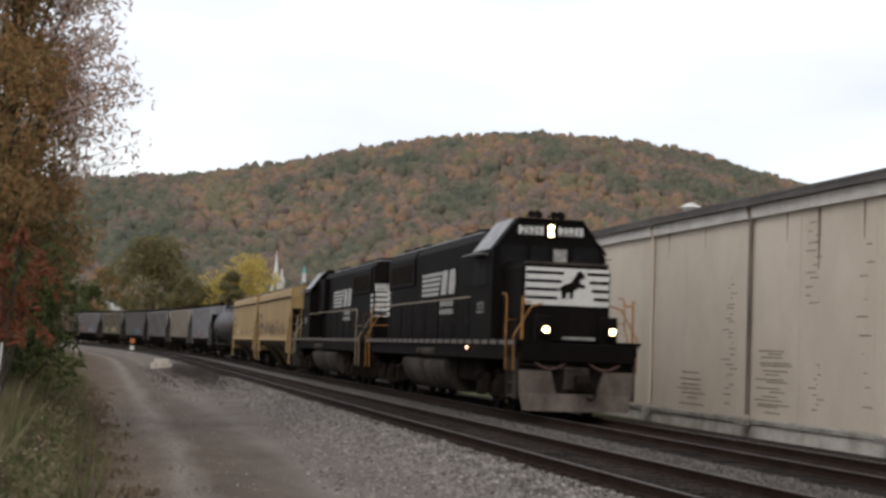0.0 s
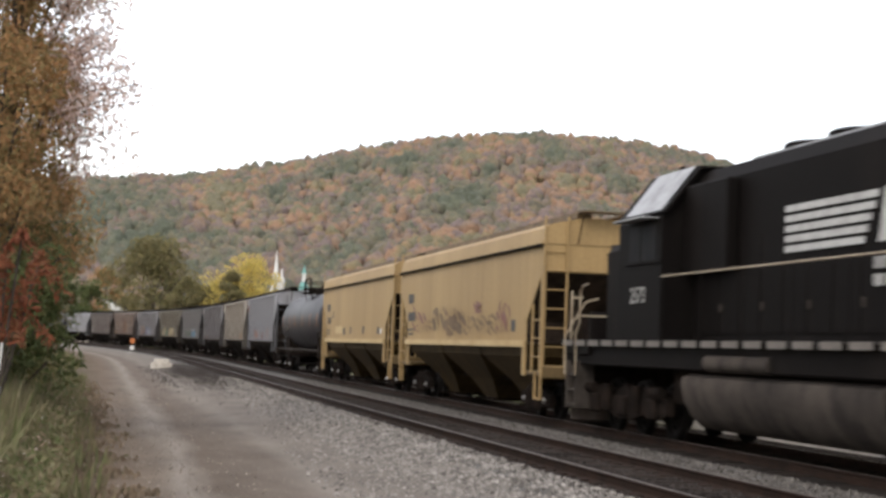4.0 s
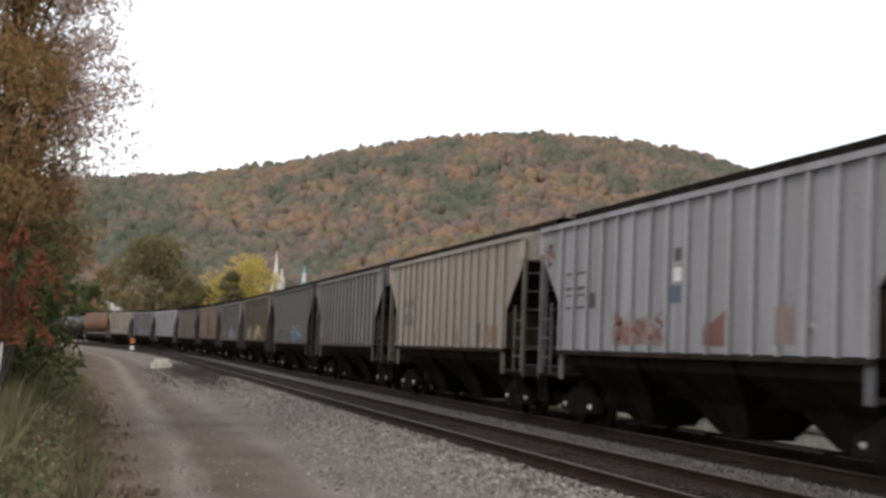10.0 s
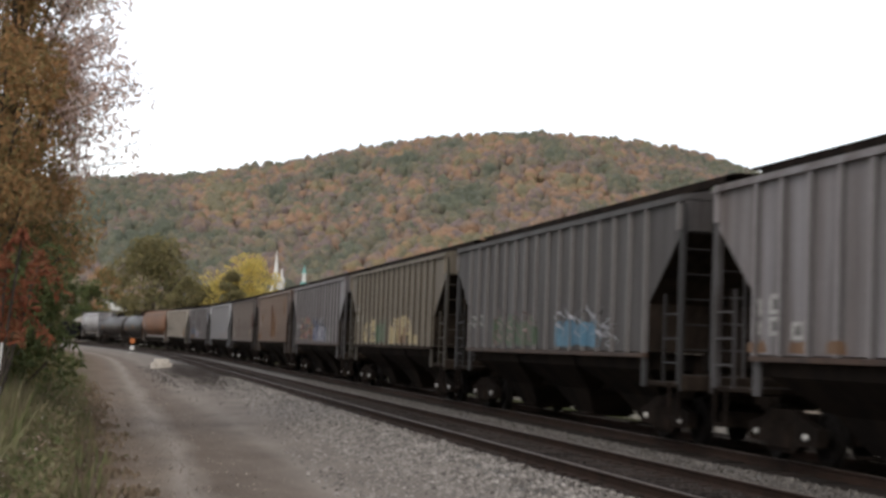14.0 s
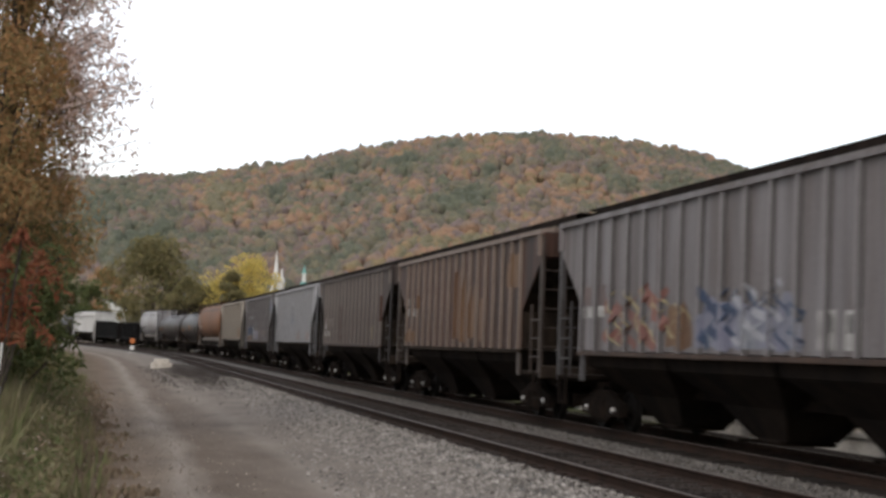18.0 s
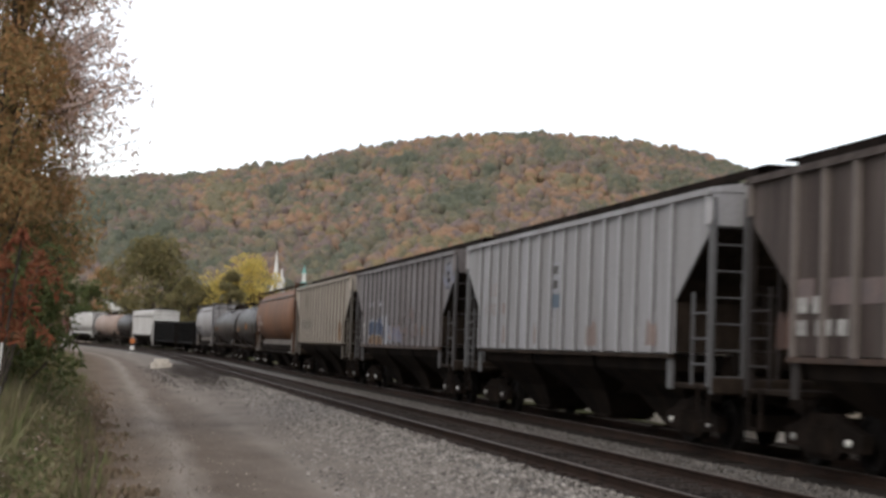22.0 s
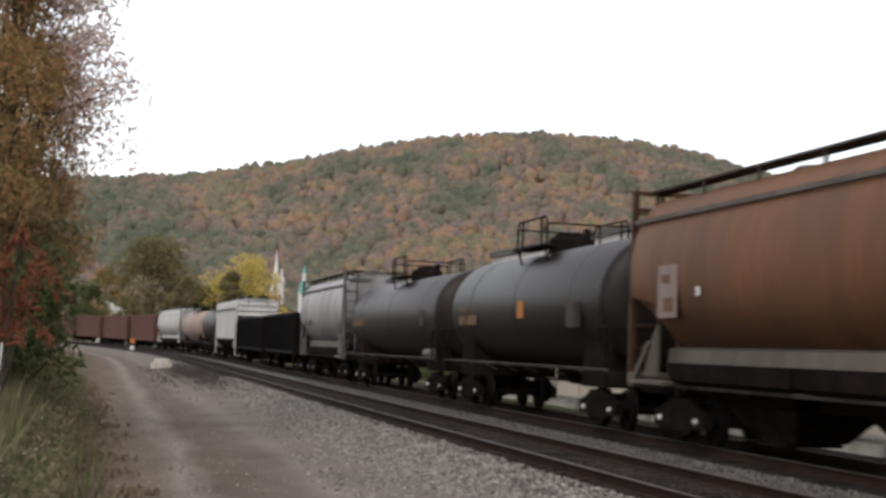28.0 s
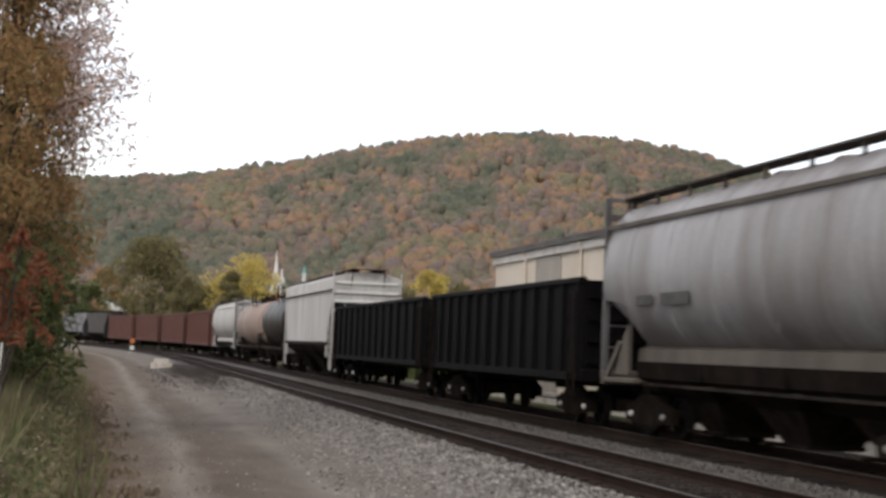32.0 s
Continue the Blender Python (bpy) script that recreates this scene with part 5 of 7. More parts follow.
def hill_height(u, d):
    """Hill surface at bearing u and depth d: foot at 480 m, ridge near 1300 m."""
    top = 1300 * hill_rise(u)
    t = (d - 480) / 820
    if t <= 0:
        return -1.0
    if t <= 1:
        k = t * t * (3 - 2 * t) * 0.45 + t * 0.55
    else:
        k = 1 - 0.35 * (t - 1)
    bump = noise.noise(Vector((u * 1300 / 160, d / 160, 3))) * 40 * max(0, t) * max(0, 0.95 - t)
    return max(-1.0, top * k + bump)


def hill():
    s = Shape()
    us = [-0.55 + 1.15 * i / 70 for i in range(71)]
    ds = [460 + 30 * i for i in range(42)]
    s.add([(u * d, d, hill_height(u, d)) for d in ds for u in us], [(j * 71 + i, j * 71 + i + 1, (j + 1) * 71 + i + 1, (j + 1) * 71 + i) for j in range(41) for i in range(70)])
    ob = new("hill", s.mesh("hill", M_FOREST_FLOOR, True))
    return tagged(ob, "long wooded hill across the valley", "hill", kind="structure")


def crown_unit():
    bm = bmesh.new()
    bmesh.ops.create_icosphere(bm, subdivisions=2, radius=1.0)
    v = [tuple(p.co) for p in bm.verts]
    f = [tuple(q.index for q in face.verts) for face in bm.faces]
    bm.free()
    return v, f


def hill_woods():
    """Crowns of the hill's trees in one mesh: lumpy clumps of many sizes."""
    rnd = random.Random(11)
    cv, cf = crown_unit()
    cv = np.array(cv)
    verts, faces = [], []
    n = 0
    count = 0
    while count < 21000:
        u = rnd.uniform(-0.30, 0.33)
        t = rnd.random() ** 0.8
        d = 470 + 900 * t
        z = hill_height(u, d)
        r = rnd.uniform(2.1, 3.7) if rnd.random() < 0.65 else rnd.uniform(3.6, 5.2)
        tall = rnd.uniform(0.95, 1.6)
        if noise.noise(Vector((u * 40, d / 50, 9))) > 0.35:
            tall *= 1.12
        j = 1 + np.array([rnd.uniform(-0.34, 0.24) for _ in range(len(cv))])
        p = cv * j[:, None] * np.array((r, r, r * tall)) + np.array((u * d, d, z + r * tall * 0.36 + 1.2))
        verts.append(p)
        faces.extend(tuple(i + n for i in q) for q in cf)
        n += len(cv)
        count += 1
    me = bpy.data.meshes.new("hill_woods")
    me.from_pydata(np.concatenate(verts).tolist(), [], faces)
    me.materials.append(M_WOODS)
    me.polygons.foreach_set("use_smooth", [True] * len(me.polygons))
    ob = new("hill_woods", me)
    return tagged(ob, "mixed autumn woods in dull green, rust, orange and plum", "woods", kind="stuff")


def leaf_cloud(shape, centre, radii, n, size, rnd, hollow=0.35, flat=1.0):
    """Leaves as small bent diamonds, thicker towards the skin of an uneven ball."""
    cx, cy, cz = centre
    for _ in range(n):
        while True:
            x, y, z = rnd.uniform(-1, 1), rnd.uniform(-1, 1), rnd.uniform(-1, 1)
            q = x * x + y * y + z * z
            if hollow * hollow < q < 1:
                break
        p = Vector((cx + x * radii[0], cy + y * radii[1], cz + z * radii[2]))
        a = Vector((rnd.gauss(0, 1), rnd.gauss(0, 1), rnd.gauss(0, 0.7))).normalized()
        b = a.orthogonal().normalized()
        b.rotate(Matrix.Rotation(rnd.uniform(0, 6.28), 3, a))
        k = size * rnd.uniform(0.6, 1.4)
        w = a.cross(b) * k * 0.32
        up = a * k * 0.12
        shape.add([p - b * k, p + w + up, p + b * k, p - w + up], [(0, 1, 2, 3)])


def tree(label, x, y, height, width, leaves, mat, seed, size=0.4, trunk=None, clumps=26, n=70, crown_low=0.3, name="tree"):
    """A tapered trunk with limbs and a crown of many leaf clumps with gaps between them."""
    rnd = random.Random(seed)
    z0 = ground_height(x, y) - 0.1
    root = thing(name, label, "tree", at=pose(x, y, z0))
    s = Shape()
    r = height * 0.022 + 0.04
    pts = [(0, 0, 0)]
    for i in range(1, 6):
        pts.append((rnd.uniform(-0.02, 0.02) * height, rnd.uniform(-0.02, 0.02) * height, height * 0.85 * i / 5))
    rings = []
    for i, p in enumerate(pts):
        q = r * (1 - 0.85 * i / 5)
        rings.append([(p[0] + q * math.cos(a), p[1] + q * math.sin(a), p[2]) for a in (2 * math.pi * k / 8 for k in range(8))])
    s.loft(rings)
    heads = []
    for i in range(clumps):
        h = height * (crown_low + (1 - crown_low) * rnd.random() ** 0.8)
        t = (h / height - crown_low) / (1 - crown_low)
        reach = width / 2 * (math.sin(math.pi * min(0.97, 0.18 + 0.8 * t)) ** 0.6) * rnd.uniform(0.35, 1.0)
        a = rnd.uniform(0, 6.283)
        heads.append((reach * math.cos(a), reach * math.sin(a), h))
        k = min(5, int(5 * h * 0.75 / (height * 0.85)))
        s.rod(pts[k], (heads[-1][0] * 0.9, heads[-1][1] * 0.9, h), 0.02 + 0.006 * height * (1 - t), 5)
    part("trunk", s, M_BARK, root, "grey-brown trunk and limbs")
    s = Shape()
    for hx, hy, hz in heads:
        k = width * rnd.uniform(0.13, 0.24)
        leaf_cloud(s, (hx, hy, hz), (k, k, k * rnd.uniform(0.6, 0.9)), n, size, rnd)
    part("crown", s, mat, root, leaves)
    return root


M_FOREST_FLOOR = material("forest_floor", (0.10, 0.09, 0.065), 0.95, second=(0.075, 0.08, 0.05), scale=0.03, grain=0.3, fine=0.5)
# autumn tones lightened and greyed to carry the haze of distance
M_WOODS = foliage("hill_leaves", [(0.08107, 0.08877, 0.06226), (0.1065, 0.1093, 0.07085), (0.09495, 0.09787, 0.073), (0.139, 0.1252, 0.07943), (0.1204, 0.107, 0.08588), (0.1598, 0.1297, 0.08159), (0.1482, 0.1127, 0.1073), (0.1945, 0.1366, 0.09661), (0.2478, 0.1479, 0.09446), (0.2038, 0.1525, 0.08372), (0.1482, 0.1321, 0.08159)], patch=38, translucent=0, blend=0.26, stretch=(0.20, 0.76), mottle=0.24)
M_BARK = material("bark", (0.075, 0.06, 0.048), 0.9, second=(0.045, 0.036, 0.03), scale=3, streak=3, grain=0.3, bump=0.4)
M_LEAF_RUST = foliage("rust_leaves", [(0.33, 0.19, 0.095), (0.42, 0.235, 0.105), (0.27, 0.195, 0.09), (0.22, 0.185, 0.08), (0.48, 0.28, 0.14)], translucent=0.45)
# pale tone holds the sky glare that bleaches the tree's outer leaves
M_LEAF_PALE = foliage("pale_pink_leaves", [(0.78, 0.64, 0.58), (0.52, 0.34, 0.26), (0.80, 0.70, 0.65), (0.42, 0.29, 0.22)], translucent=0.5)
M_LEAF_GREEN = foliage("green_leaves", [(0.085, 0.11, 0.04), (0.11, 0.13, 0.045), (0.065, 0.085, 0.035), (0.15, 0.14, 0.055)], translucent=0.25)
M_LEAF_OLIVE = foliage("olive_leaves", [(0.1525, 0.1357, 0.0638), (0.1952, 0.1633, 0.0682), (0.122, 0.115, 0.055), (0.1708, 0.1323, 0.066)], translucent=0.25)
M_LEAF_YELLOW = foliage("yellow_leaves", [(0.644, 0.4816, 0.13), (0.506, 0.4032, 0.115), (0.322, 0.28, 0.095), (0.69, 0.504, 0.14)], translucent=0.4)
M_LEAF_RED = foliage("red_leaves", [(0.21, 0.062, 0.034), (0.15, 0.058, 0.032), (0.27, 0.095, 0.045), (0.10, 0.065, 0.033)], translucent=0.3)
M_LITTER = foliage("dead_leaves_and_straw", [(0.17, 0.125, 0.085), (0.21, 0.160, 0.11), (0.135, 0.098, 0.068), (0.155, 0.135, 0.085)], translucent=0.2)
M_GRASS = foliage("weeds", [(0.135, 0.140, 0.060), (0.205, 0.168, 0.095), (0.100, 0.114, 0.048), (0.215, 0.180, 0.108), (0.15, 0.115, 0.075), (0.122, 0.138, 0.054), (0.19, 0.145, 0.09)], translucent=0.25)
hill()
hill_woods()
# ---- the train, from the front ----
def place(i):
    a, b = BOUNDS[i], BOUNDS[i + 1]
    return dict(length=b - a, mid=(a + b) / 2)


PAINTS = {}


def paint(name, a, b, scale=1.1, streak=7, mix=(0.38, 0.66), rough=0.6, grain=0.2, spec=0.22, runs=0.22):
    m = material(name, a, rough, spec=spec, second=b, scale=scale, streak=streak, mix=mix, grain=grain, bump=0.05, runs=runs)
    PAINTS[m.name] = (a, b)
    return m


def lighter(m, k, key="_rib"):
    """The paint scaled by k: a lit tone for rib faces, a shaded one for their flanks."""
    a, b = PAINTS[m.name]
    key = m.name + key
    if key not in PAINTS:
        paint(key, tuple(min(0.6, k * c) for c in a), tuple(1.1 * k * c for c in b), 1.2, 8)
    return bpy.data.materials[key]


def grimy(m):
    """The same paint under road dirt, for ladders, posts and platforms."""
    a, b = PAINTS[m.name]
    key = m.name + "_dirty"
    if key not in PAINTS:
        paint(key, tuple(0.38 * c for c in a), tuple(0.31 * c for c in b), 2.0, 3)
    return bpy.data.materials[key]


P_TAN = paint("tan_paint", (0.335, 0.228, 0.103), (0.275, 0.183, 0.082), scale=0.5, runs=0.08)
P_TANPALE = paint("pale_tan_paint", (0.46, 0.34, 0.175), (0.37, 0.26, 0.123), scale=0.8, streak=1, runs=0.05)
P_TANWALK = paint("brown_walkway", (0.13, 0.085, 0.042), (0.08, 0.052, 0.028), scale=1.5, streak=1)
# tan of the bays, darkened for dirt and the shade under the car
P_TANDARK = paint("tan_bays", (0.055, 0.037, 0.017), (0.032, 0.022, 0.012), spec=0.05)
P_GREY = paint("grey_paint", (0.285, 0.282, 0.298), (0.195, 0.187, 0.187), runs=0.13)
P_BEIGE = paint("beige_paint", (0.300, 0.266, 0.224), (0.215, 0.178, 0.143))
P_DARKGREY = paint("slate_paint", (0.172, 0.1617, 0.1651), (0.09632, 0.07912, 0.0731), scale=1.6, streak=12, runs=0.25)
P_BROWNGREY = paint("brown_grey_paint", (0.0731, 0.0686, 0.0676), (0.03612, 0.03038, 0.02808), runs=0.3)
P_OLIVE = paint("olive_tan_paint", (0.1312, 0.111, 0.08208), (0.09, 0.072, 0.0532))
P_RUST = paint("rusted_paint", (0.066, 0.031, 0.020), (0.020, 0.0105, 0.008), scale=2.6, streak=16, mix=(0.40, 0.62), runs=0.4)
P_RIBPALE = paint("pale_rusty_rib", (0.185, 0.142, 0.118), (0.085, 0.060, 0.047), scale=2.6, streak=10, mix=(0.46, 0.66))
P_RUSTGREY = paint("rust_grey_paint", (0.070, 0.056, 0.050), (0.030, 0.020, 0.017), scale=2.0, streak=14, mix=(0.42, 0.62), runs=0.35, spec=0.1)
P_LIGHT = paint("light_grey_paint", (0.2984, 0.2941, 0.3044), (0.2162, 0.2064, 0.2041), runs=0.10)
P_ORANGE = paint("rust_orange_paint", (0.165, 0.068, 0.027), (0.098, 0.047, 0.024), scale=0.7, streak=4, runs=0.12)
P_ROUND = paint("dirty_grey_paint", (0.30, 0.288, 0.292), (0.175, 0.155, 0.147), scale=0.9, streak=7, rough=0.42, spec=0.4, runs=0.10)
P_ACFSILL = paint("grey_sill_paint", (0.118, 0.098, 0.080), (0.072, 0.058, 0.048), runs=0.1)
P_WHITISH = paint("whitish_paint", (0.50, 0.485, 0.465), (0.36, 0.335, 0.31), runs=0.1)
P_TANKBLACK = paint("tank_black", (0.0150, 0.0108, 0.0092), (0.022, 0.0158, 0.0130), rough=0.40, mix=(0.5, 0.8), spec=0.18, runs=0.15)
P_TANKGLOSS = paint("glossy_tank_black", (0.020, 0.0178, 0.020), (0.05, 0.043, 0.044), rough=0.46, mix=(0.5, 0.8), spec=0.26, runs=0.15)
P_STRIPEDIM = paint("faded_orange_stripe", (0.16, 0.08, 0.03), (0.09, 0.05, 0.025))
P_TANKGREY = paint("tank_grey", (0.027, 0.0190, 0.0155), (0.016, 0.0115, 0.0098), rough=0.40, spec=0.17, runs=0.15)
P_GON = paint("gondola_black", (0.0045, 0.0043, 0.0047), (0.009, 0.0078, 0.0072), spec=0.03)
P_RED = paint("oxide_red", (0.12, 0.040, 0.027), (0.07, 0.03, 0.022), scale=1.0)
P_PINK = paint("pale_tank", (0.311, 0.244, 0.207), (0.222, 0.148, 0.118))
# near black: dirt of the bays plus shade below cars and eaves
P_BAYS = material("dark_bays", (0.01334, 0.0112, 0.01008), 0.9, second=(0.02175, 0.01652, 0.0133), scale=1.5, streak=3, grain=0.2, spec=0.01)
P_SLOPE = material("shaded_grimy_sheet", (0.034, 0.025, 0.019), 0.9, second=(0.014, 0.0105, 0.0085), scale=1.2, streak=3, grain=0.25, spec=0.05)
P_RUSTTAN = paint("tan_rust", (0.145, 0.086, 0.048), (0.090, 0.047, 0.028), scale=2.0, streak=10)
P_SPRAY_GREEN = paint("green_spray", (0.055, 0.085, 0.052), (0.085, 0.10, 0.07), streak=2)
P_SILLRUST = paint("rusty_sill", (0.060, 0.036, 0.025), (0.030, 0.020, 0.016), scale=1.5, streak=1)
P_STRIPE = paint("orange_stripe", (0.407, 0.148, 0.022), (0.296, 0.111, 0.022))
P_SPRAY_BLUE = paint("blue_spray", (0.040, 0.105, 0.165), (0.095, 0.175, 0.23), streak=1)
P_SPRAY_DKBLUE = paint("dark_blue_spray", (0.030, 0.042, 0.078), (0.055, 0.080, 0.125), streak=1)
P_SPRAY_BROWN = paint("brown_spray", (0.11, 0.068, 0.042), (0.185, 0.115, 0.06), streak=1)
P_SPRAY_RED = paint("red_spray", (0.19, 0.085, 0.068), (0.14, 0.075, 0.065), streak=1)
P_SPRAY_DARK = paint("dark_spray", (0.09, 0.075, 0.075), (0.15, 0.11, 0.10), streak=1)
P_SPRAY_YELLOW = paint("cream_spray", (0.33, 0.275, 0.165), (0.26, 0.21, 0.12), streak=1)
P_SPRAY_UMBER = paint("umber_spray", (0.115, 0.078, 0.045), (0.195, 0.130, 0.068), streak=1)
P_PANELBLUE = paint("faded_blue_panel", (0.075, 0.105, 0.145), (0.11, 0.14, 0.18), streak=1)
P_BEIGESTAIN = paint("rust_stained_beige", (0.215, 0.160, 0.112), (0.150, 0.100, 0.066), scale=3, streak=4)
P_RIBGREY = paint("pale_grey_rib", (0.165, 0.142, 0.130), (0.105, 0.082, 0.070), scale=2.2, streak=10)
P_SPRAY_LILAC = paint("lilac_spray", (0.15, 0.147, 0.198), (0.2, 0.2058, 0.225), streak=1)
P_SPRAY_FADED = paint("faded_red_spray", (0.215, 0.165, 0.15), (0.185, 0.145, 0.132), streak=1)
P_SPRAY_WHITE = paint("pale_spray", (0.31, 0.31, 0.33), (0.24, 0.24, 0.26), streak=1)

loco1 = locomotive("black diesel locomotive with white-striped nose and lit headlamps", "2521", rail_paint=M_YELLOW, tank=(-4.3, 2.1), mark=(-3.8, 1.1), cab_front=8.0, nose_front=9.65, **place(0))
loco2 = locomotive("black diesel locomotive running hood first behind the leading one", "2573", flip=True, rail_paint=M_RAILPALE, tank=(-3.5, 3.7), mark=(-4.4, 0.6), cab_front=6.9, nose_front=8.8, **place(1))
SIDE_Y = -1.59

c3 = covered_hopper("smooth tan covered hopper with graffiti along its side", P_TAN, P_TANDARK, ribs=0, top=4.42, sill=1.74, flank=0.46, cut=1.3, walk_mat=P_TANWALK, sill_paint=P_TANPALE, **place(2))
c4 = covered_hopper("smooth tan covered hopper with black lettering", P_TAN, P_TANDARK, ribs=0, top=4.42, sill=1.74, flank=0.46, cut=1.3, walk_mat=P_TANWALK, sill_paint=P_TANPALE, **place(3))
c5 = tank_car("black tank car with orange stripes and a railed dome platform", P_TANKGLOSS, stripes=P_STRIPE, r=1.42, zc=2.66, **place(4))
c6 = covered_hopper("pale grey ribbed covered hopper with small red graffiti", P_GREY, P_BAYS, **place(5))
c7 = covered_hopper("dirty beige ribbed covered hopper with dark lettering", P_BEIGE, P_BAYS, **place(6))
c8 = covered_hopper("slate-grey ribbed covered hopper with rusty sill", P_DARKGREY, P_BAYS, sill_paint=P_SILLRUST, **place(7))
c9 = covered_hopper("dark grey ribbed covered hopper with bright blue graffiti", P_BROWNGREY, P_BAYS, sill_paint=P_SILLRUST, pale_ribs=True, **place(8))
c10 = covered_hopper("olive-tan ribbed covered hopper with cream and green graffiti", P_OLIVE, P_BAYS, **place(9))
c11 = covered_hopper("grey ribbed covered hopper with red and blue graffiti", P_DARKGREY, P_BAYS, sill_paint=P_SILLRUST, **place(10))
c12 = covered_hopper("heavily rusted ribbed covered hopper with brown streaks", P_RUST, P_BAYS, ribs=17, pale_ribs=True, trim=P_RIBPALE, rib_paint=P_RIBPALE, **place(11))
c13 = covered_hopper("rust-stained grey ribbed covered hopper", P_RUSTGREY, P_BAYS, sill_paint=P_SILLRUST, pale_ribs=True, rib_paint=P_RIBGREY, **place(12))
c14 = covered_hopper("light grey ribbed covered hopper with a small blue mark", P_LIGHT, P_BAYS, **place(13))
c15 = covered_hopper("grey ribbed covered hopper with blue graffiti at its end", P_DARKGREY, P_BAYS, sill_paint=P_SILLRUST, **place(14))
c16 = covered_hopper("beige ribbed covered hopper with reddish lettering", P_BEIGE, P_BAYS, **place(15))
c17 = round_hopper("rust-orange round-sided hopper with a grey sill", P_ORANGE, P_ACFSILL, **place(16))
c18 = tank_car("black tank car with yellow-orange markings", P_TANKBLACK, stripes=None, r=1.42, zc=2.62, **place(17))
c19 = tank_car("dark grey tank car with faded orange stripes", P_TANKGREY, stripes=P_STRIPEDIM, stripe_x=(-4.9, -2.1, 2.1, 4.9), r=1.38, zc=2.58, **place(18))
c20 = round_hopper("grey round-sided hopper with weld bands", P_ROUND, P_ACFSILL, rings=6, **place(19))
c21 = gondola("empty-looking black ribbed gondola", P_GON, **place(20))
c22 = gondola("empty-looking black ribbed gondola", P_GON, **place(21))
c23 = covered_hopper("light grey covered hopper with a braced end", P_WHITISH, P_BAYS, ribs=0, top=4.5, flank=0.6, cut=1.2, **place(22))
for j in range(7):
    z = 1.75 + 0.4 * j
    part("end_bar", Shape().box(8.79, 8.87, -1.42 + 0.05 * max(0, j - 4), 1.42 - 0.05 * max(0, j - 4), z, z + 0.12, 0.015), M_WHITE, c23, "pale bar across the car end")
c24 = tank_car("black tank car with a dark dome", P_TANKBLACK, **place(23))
c25 = tank_car("pale pinkish tank car with rust stains", P_PINK, **place(24))
c26 = round_hopper("whitish round-sided hopper with dusty sides", P_WHITISH, P_WHITISH, **place(25))
for i in range(26, 30):
    gondola("tall oxide-red ribbed gondola", P_RED, top=3.9, ribs=12, **place(i))
covered_hopper("brown-grey ribbed covered hopper far down the line", P_BROWNGREY, P_BAYS, **place(30))
covered_hopper("grey ribbed covered hopper far down the line", P_GREY, P_BAYS, **place(31))


# ---- lettering as plain bars and blocks, graffiti as plain paint shapes ----
def bars(car, rows, mat, y=-1.506, label="worn dark lettering"):
    """rows: (x, z, width, height, pieces)."""
    spots = []
    for x, z, w, h, n in rows:
        for j in range(n):
            spots.append((x - w / 2 + w * (j + 0.5) / n, z, w / n * 0.78, h, y))
    return marks(car, spots, mat, "letter_bar", label)


def letter(car, mat, label, boxes, y=-1.506):
    """Separate figures: (x from, x to, z from, z to)."""
    for x0, x1, z0, z1 in boxes:
        marks(car, [((x0 + x1) / 2, (z0 + z1) / 2, x1 - x0, z1 - z0, y)], mat, "letter_bar", label)


def framed(car, x0, x1, z0, z1, label="pale frame round a dark data panel"):
    b = part("data_panel", Shape().box(x0, x1, -1.512, -1.504, z0, z1), M_DIMWHITE, car, label)
    part("panel_field", Shape().box(x0 + 0.1, x1 - 0.1, -1.516, -1.5125, z0 + (z1 - z0) * 0.42, z1 - 0.06), M_DARKMARK, b)


# first tan hopper
bars(c3, [(-6.8, 3.08, 0.92, 0.30, 3), (-6.62, 2.51, 1.2, 0.28, 5), (-6.72, 2.10, 0.95, 0.07, 5), (-6.72, 1.96, 0.8, 0.07, 4)], M_DARKMARK, label="dark lettering and numerals, worn")
scrawl(c3, -6.3, -4.5, 2.0, 2.88, -1.508, P_SPRAY_RED, 1, "faded red graffiti tag", 0.06, 6)
scrawl(c3, -4.5, -3.2, 1.96, 2.4, -1.508, P_SPRAY_BROWN, 2, "thin brown graffiti", 0.03, 5)
scrawl(c3, -3.3, -1.9, 2.05, 2.74, -1.510, P_SPRAY_UMBER, 3, "dark grey graffiti letters", 0.10, 6)
scrawl(c3, -1.9, 0.9, 1.88, 2.72, -1.510, P_SPRAY_BROWN, 4, "brown graffiti letters", 0.10, 10)
scrawl(c3, -1.7, 0.8, 1.90, 2.45, -1.513, P_SPRAY_UMBER, 44, "dark shading of the graffiti", 0.09, 7)
scrawl(c3, 0.9, 4.5, 1.90, 2.46, -1.509, P_SPRAY_UMBER, 45, "dark rounded graffiti letters", 0.06, 9)
scrawl(c3, 1.9, 2.8, 2.42, 2.82, -1.509, P_SPRAY_RED, 46, "faded red graffiti tag", 0.08, 3)
scrawl(c3, 4.5, 5.7, 1.90, 2.80, -1.509, P_SPRAY_RED, 47, "faded red graffiti tag", 0.07, 5)
letter(c3, M_DARKMARK, "dark data stencil", [(5.92, 6.3, 2.0, 2.28)])
# second tan hopper
bars(c4, [(-6.75, 3.11, 0.92, 0.30, 3), (-6.65, 2.14, 1.0, 0.07, 5), (-6.65, 2.00, 0.85, 0.07, 4)], M_DARKMARK, label="black lettering, worn")
part("car_number", letters("51348", 0.44, M_DARKMARK), None, c4, "black car number", at=pose(-6.53, -1.507, 2.55, 90, 0, 0))
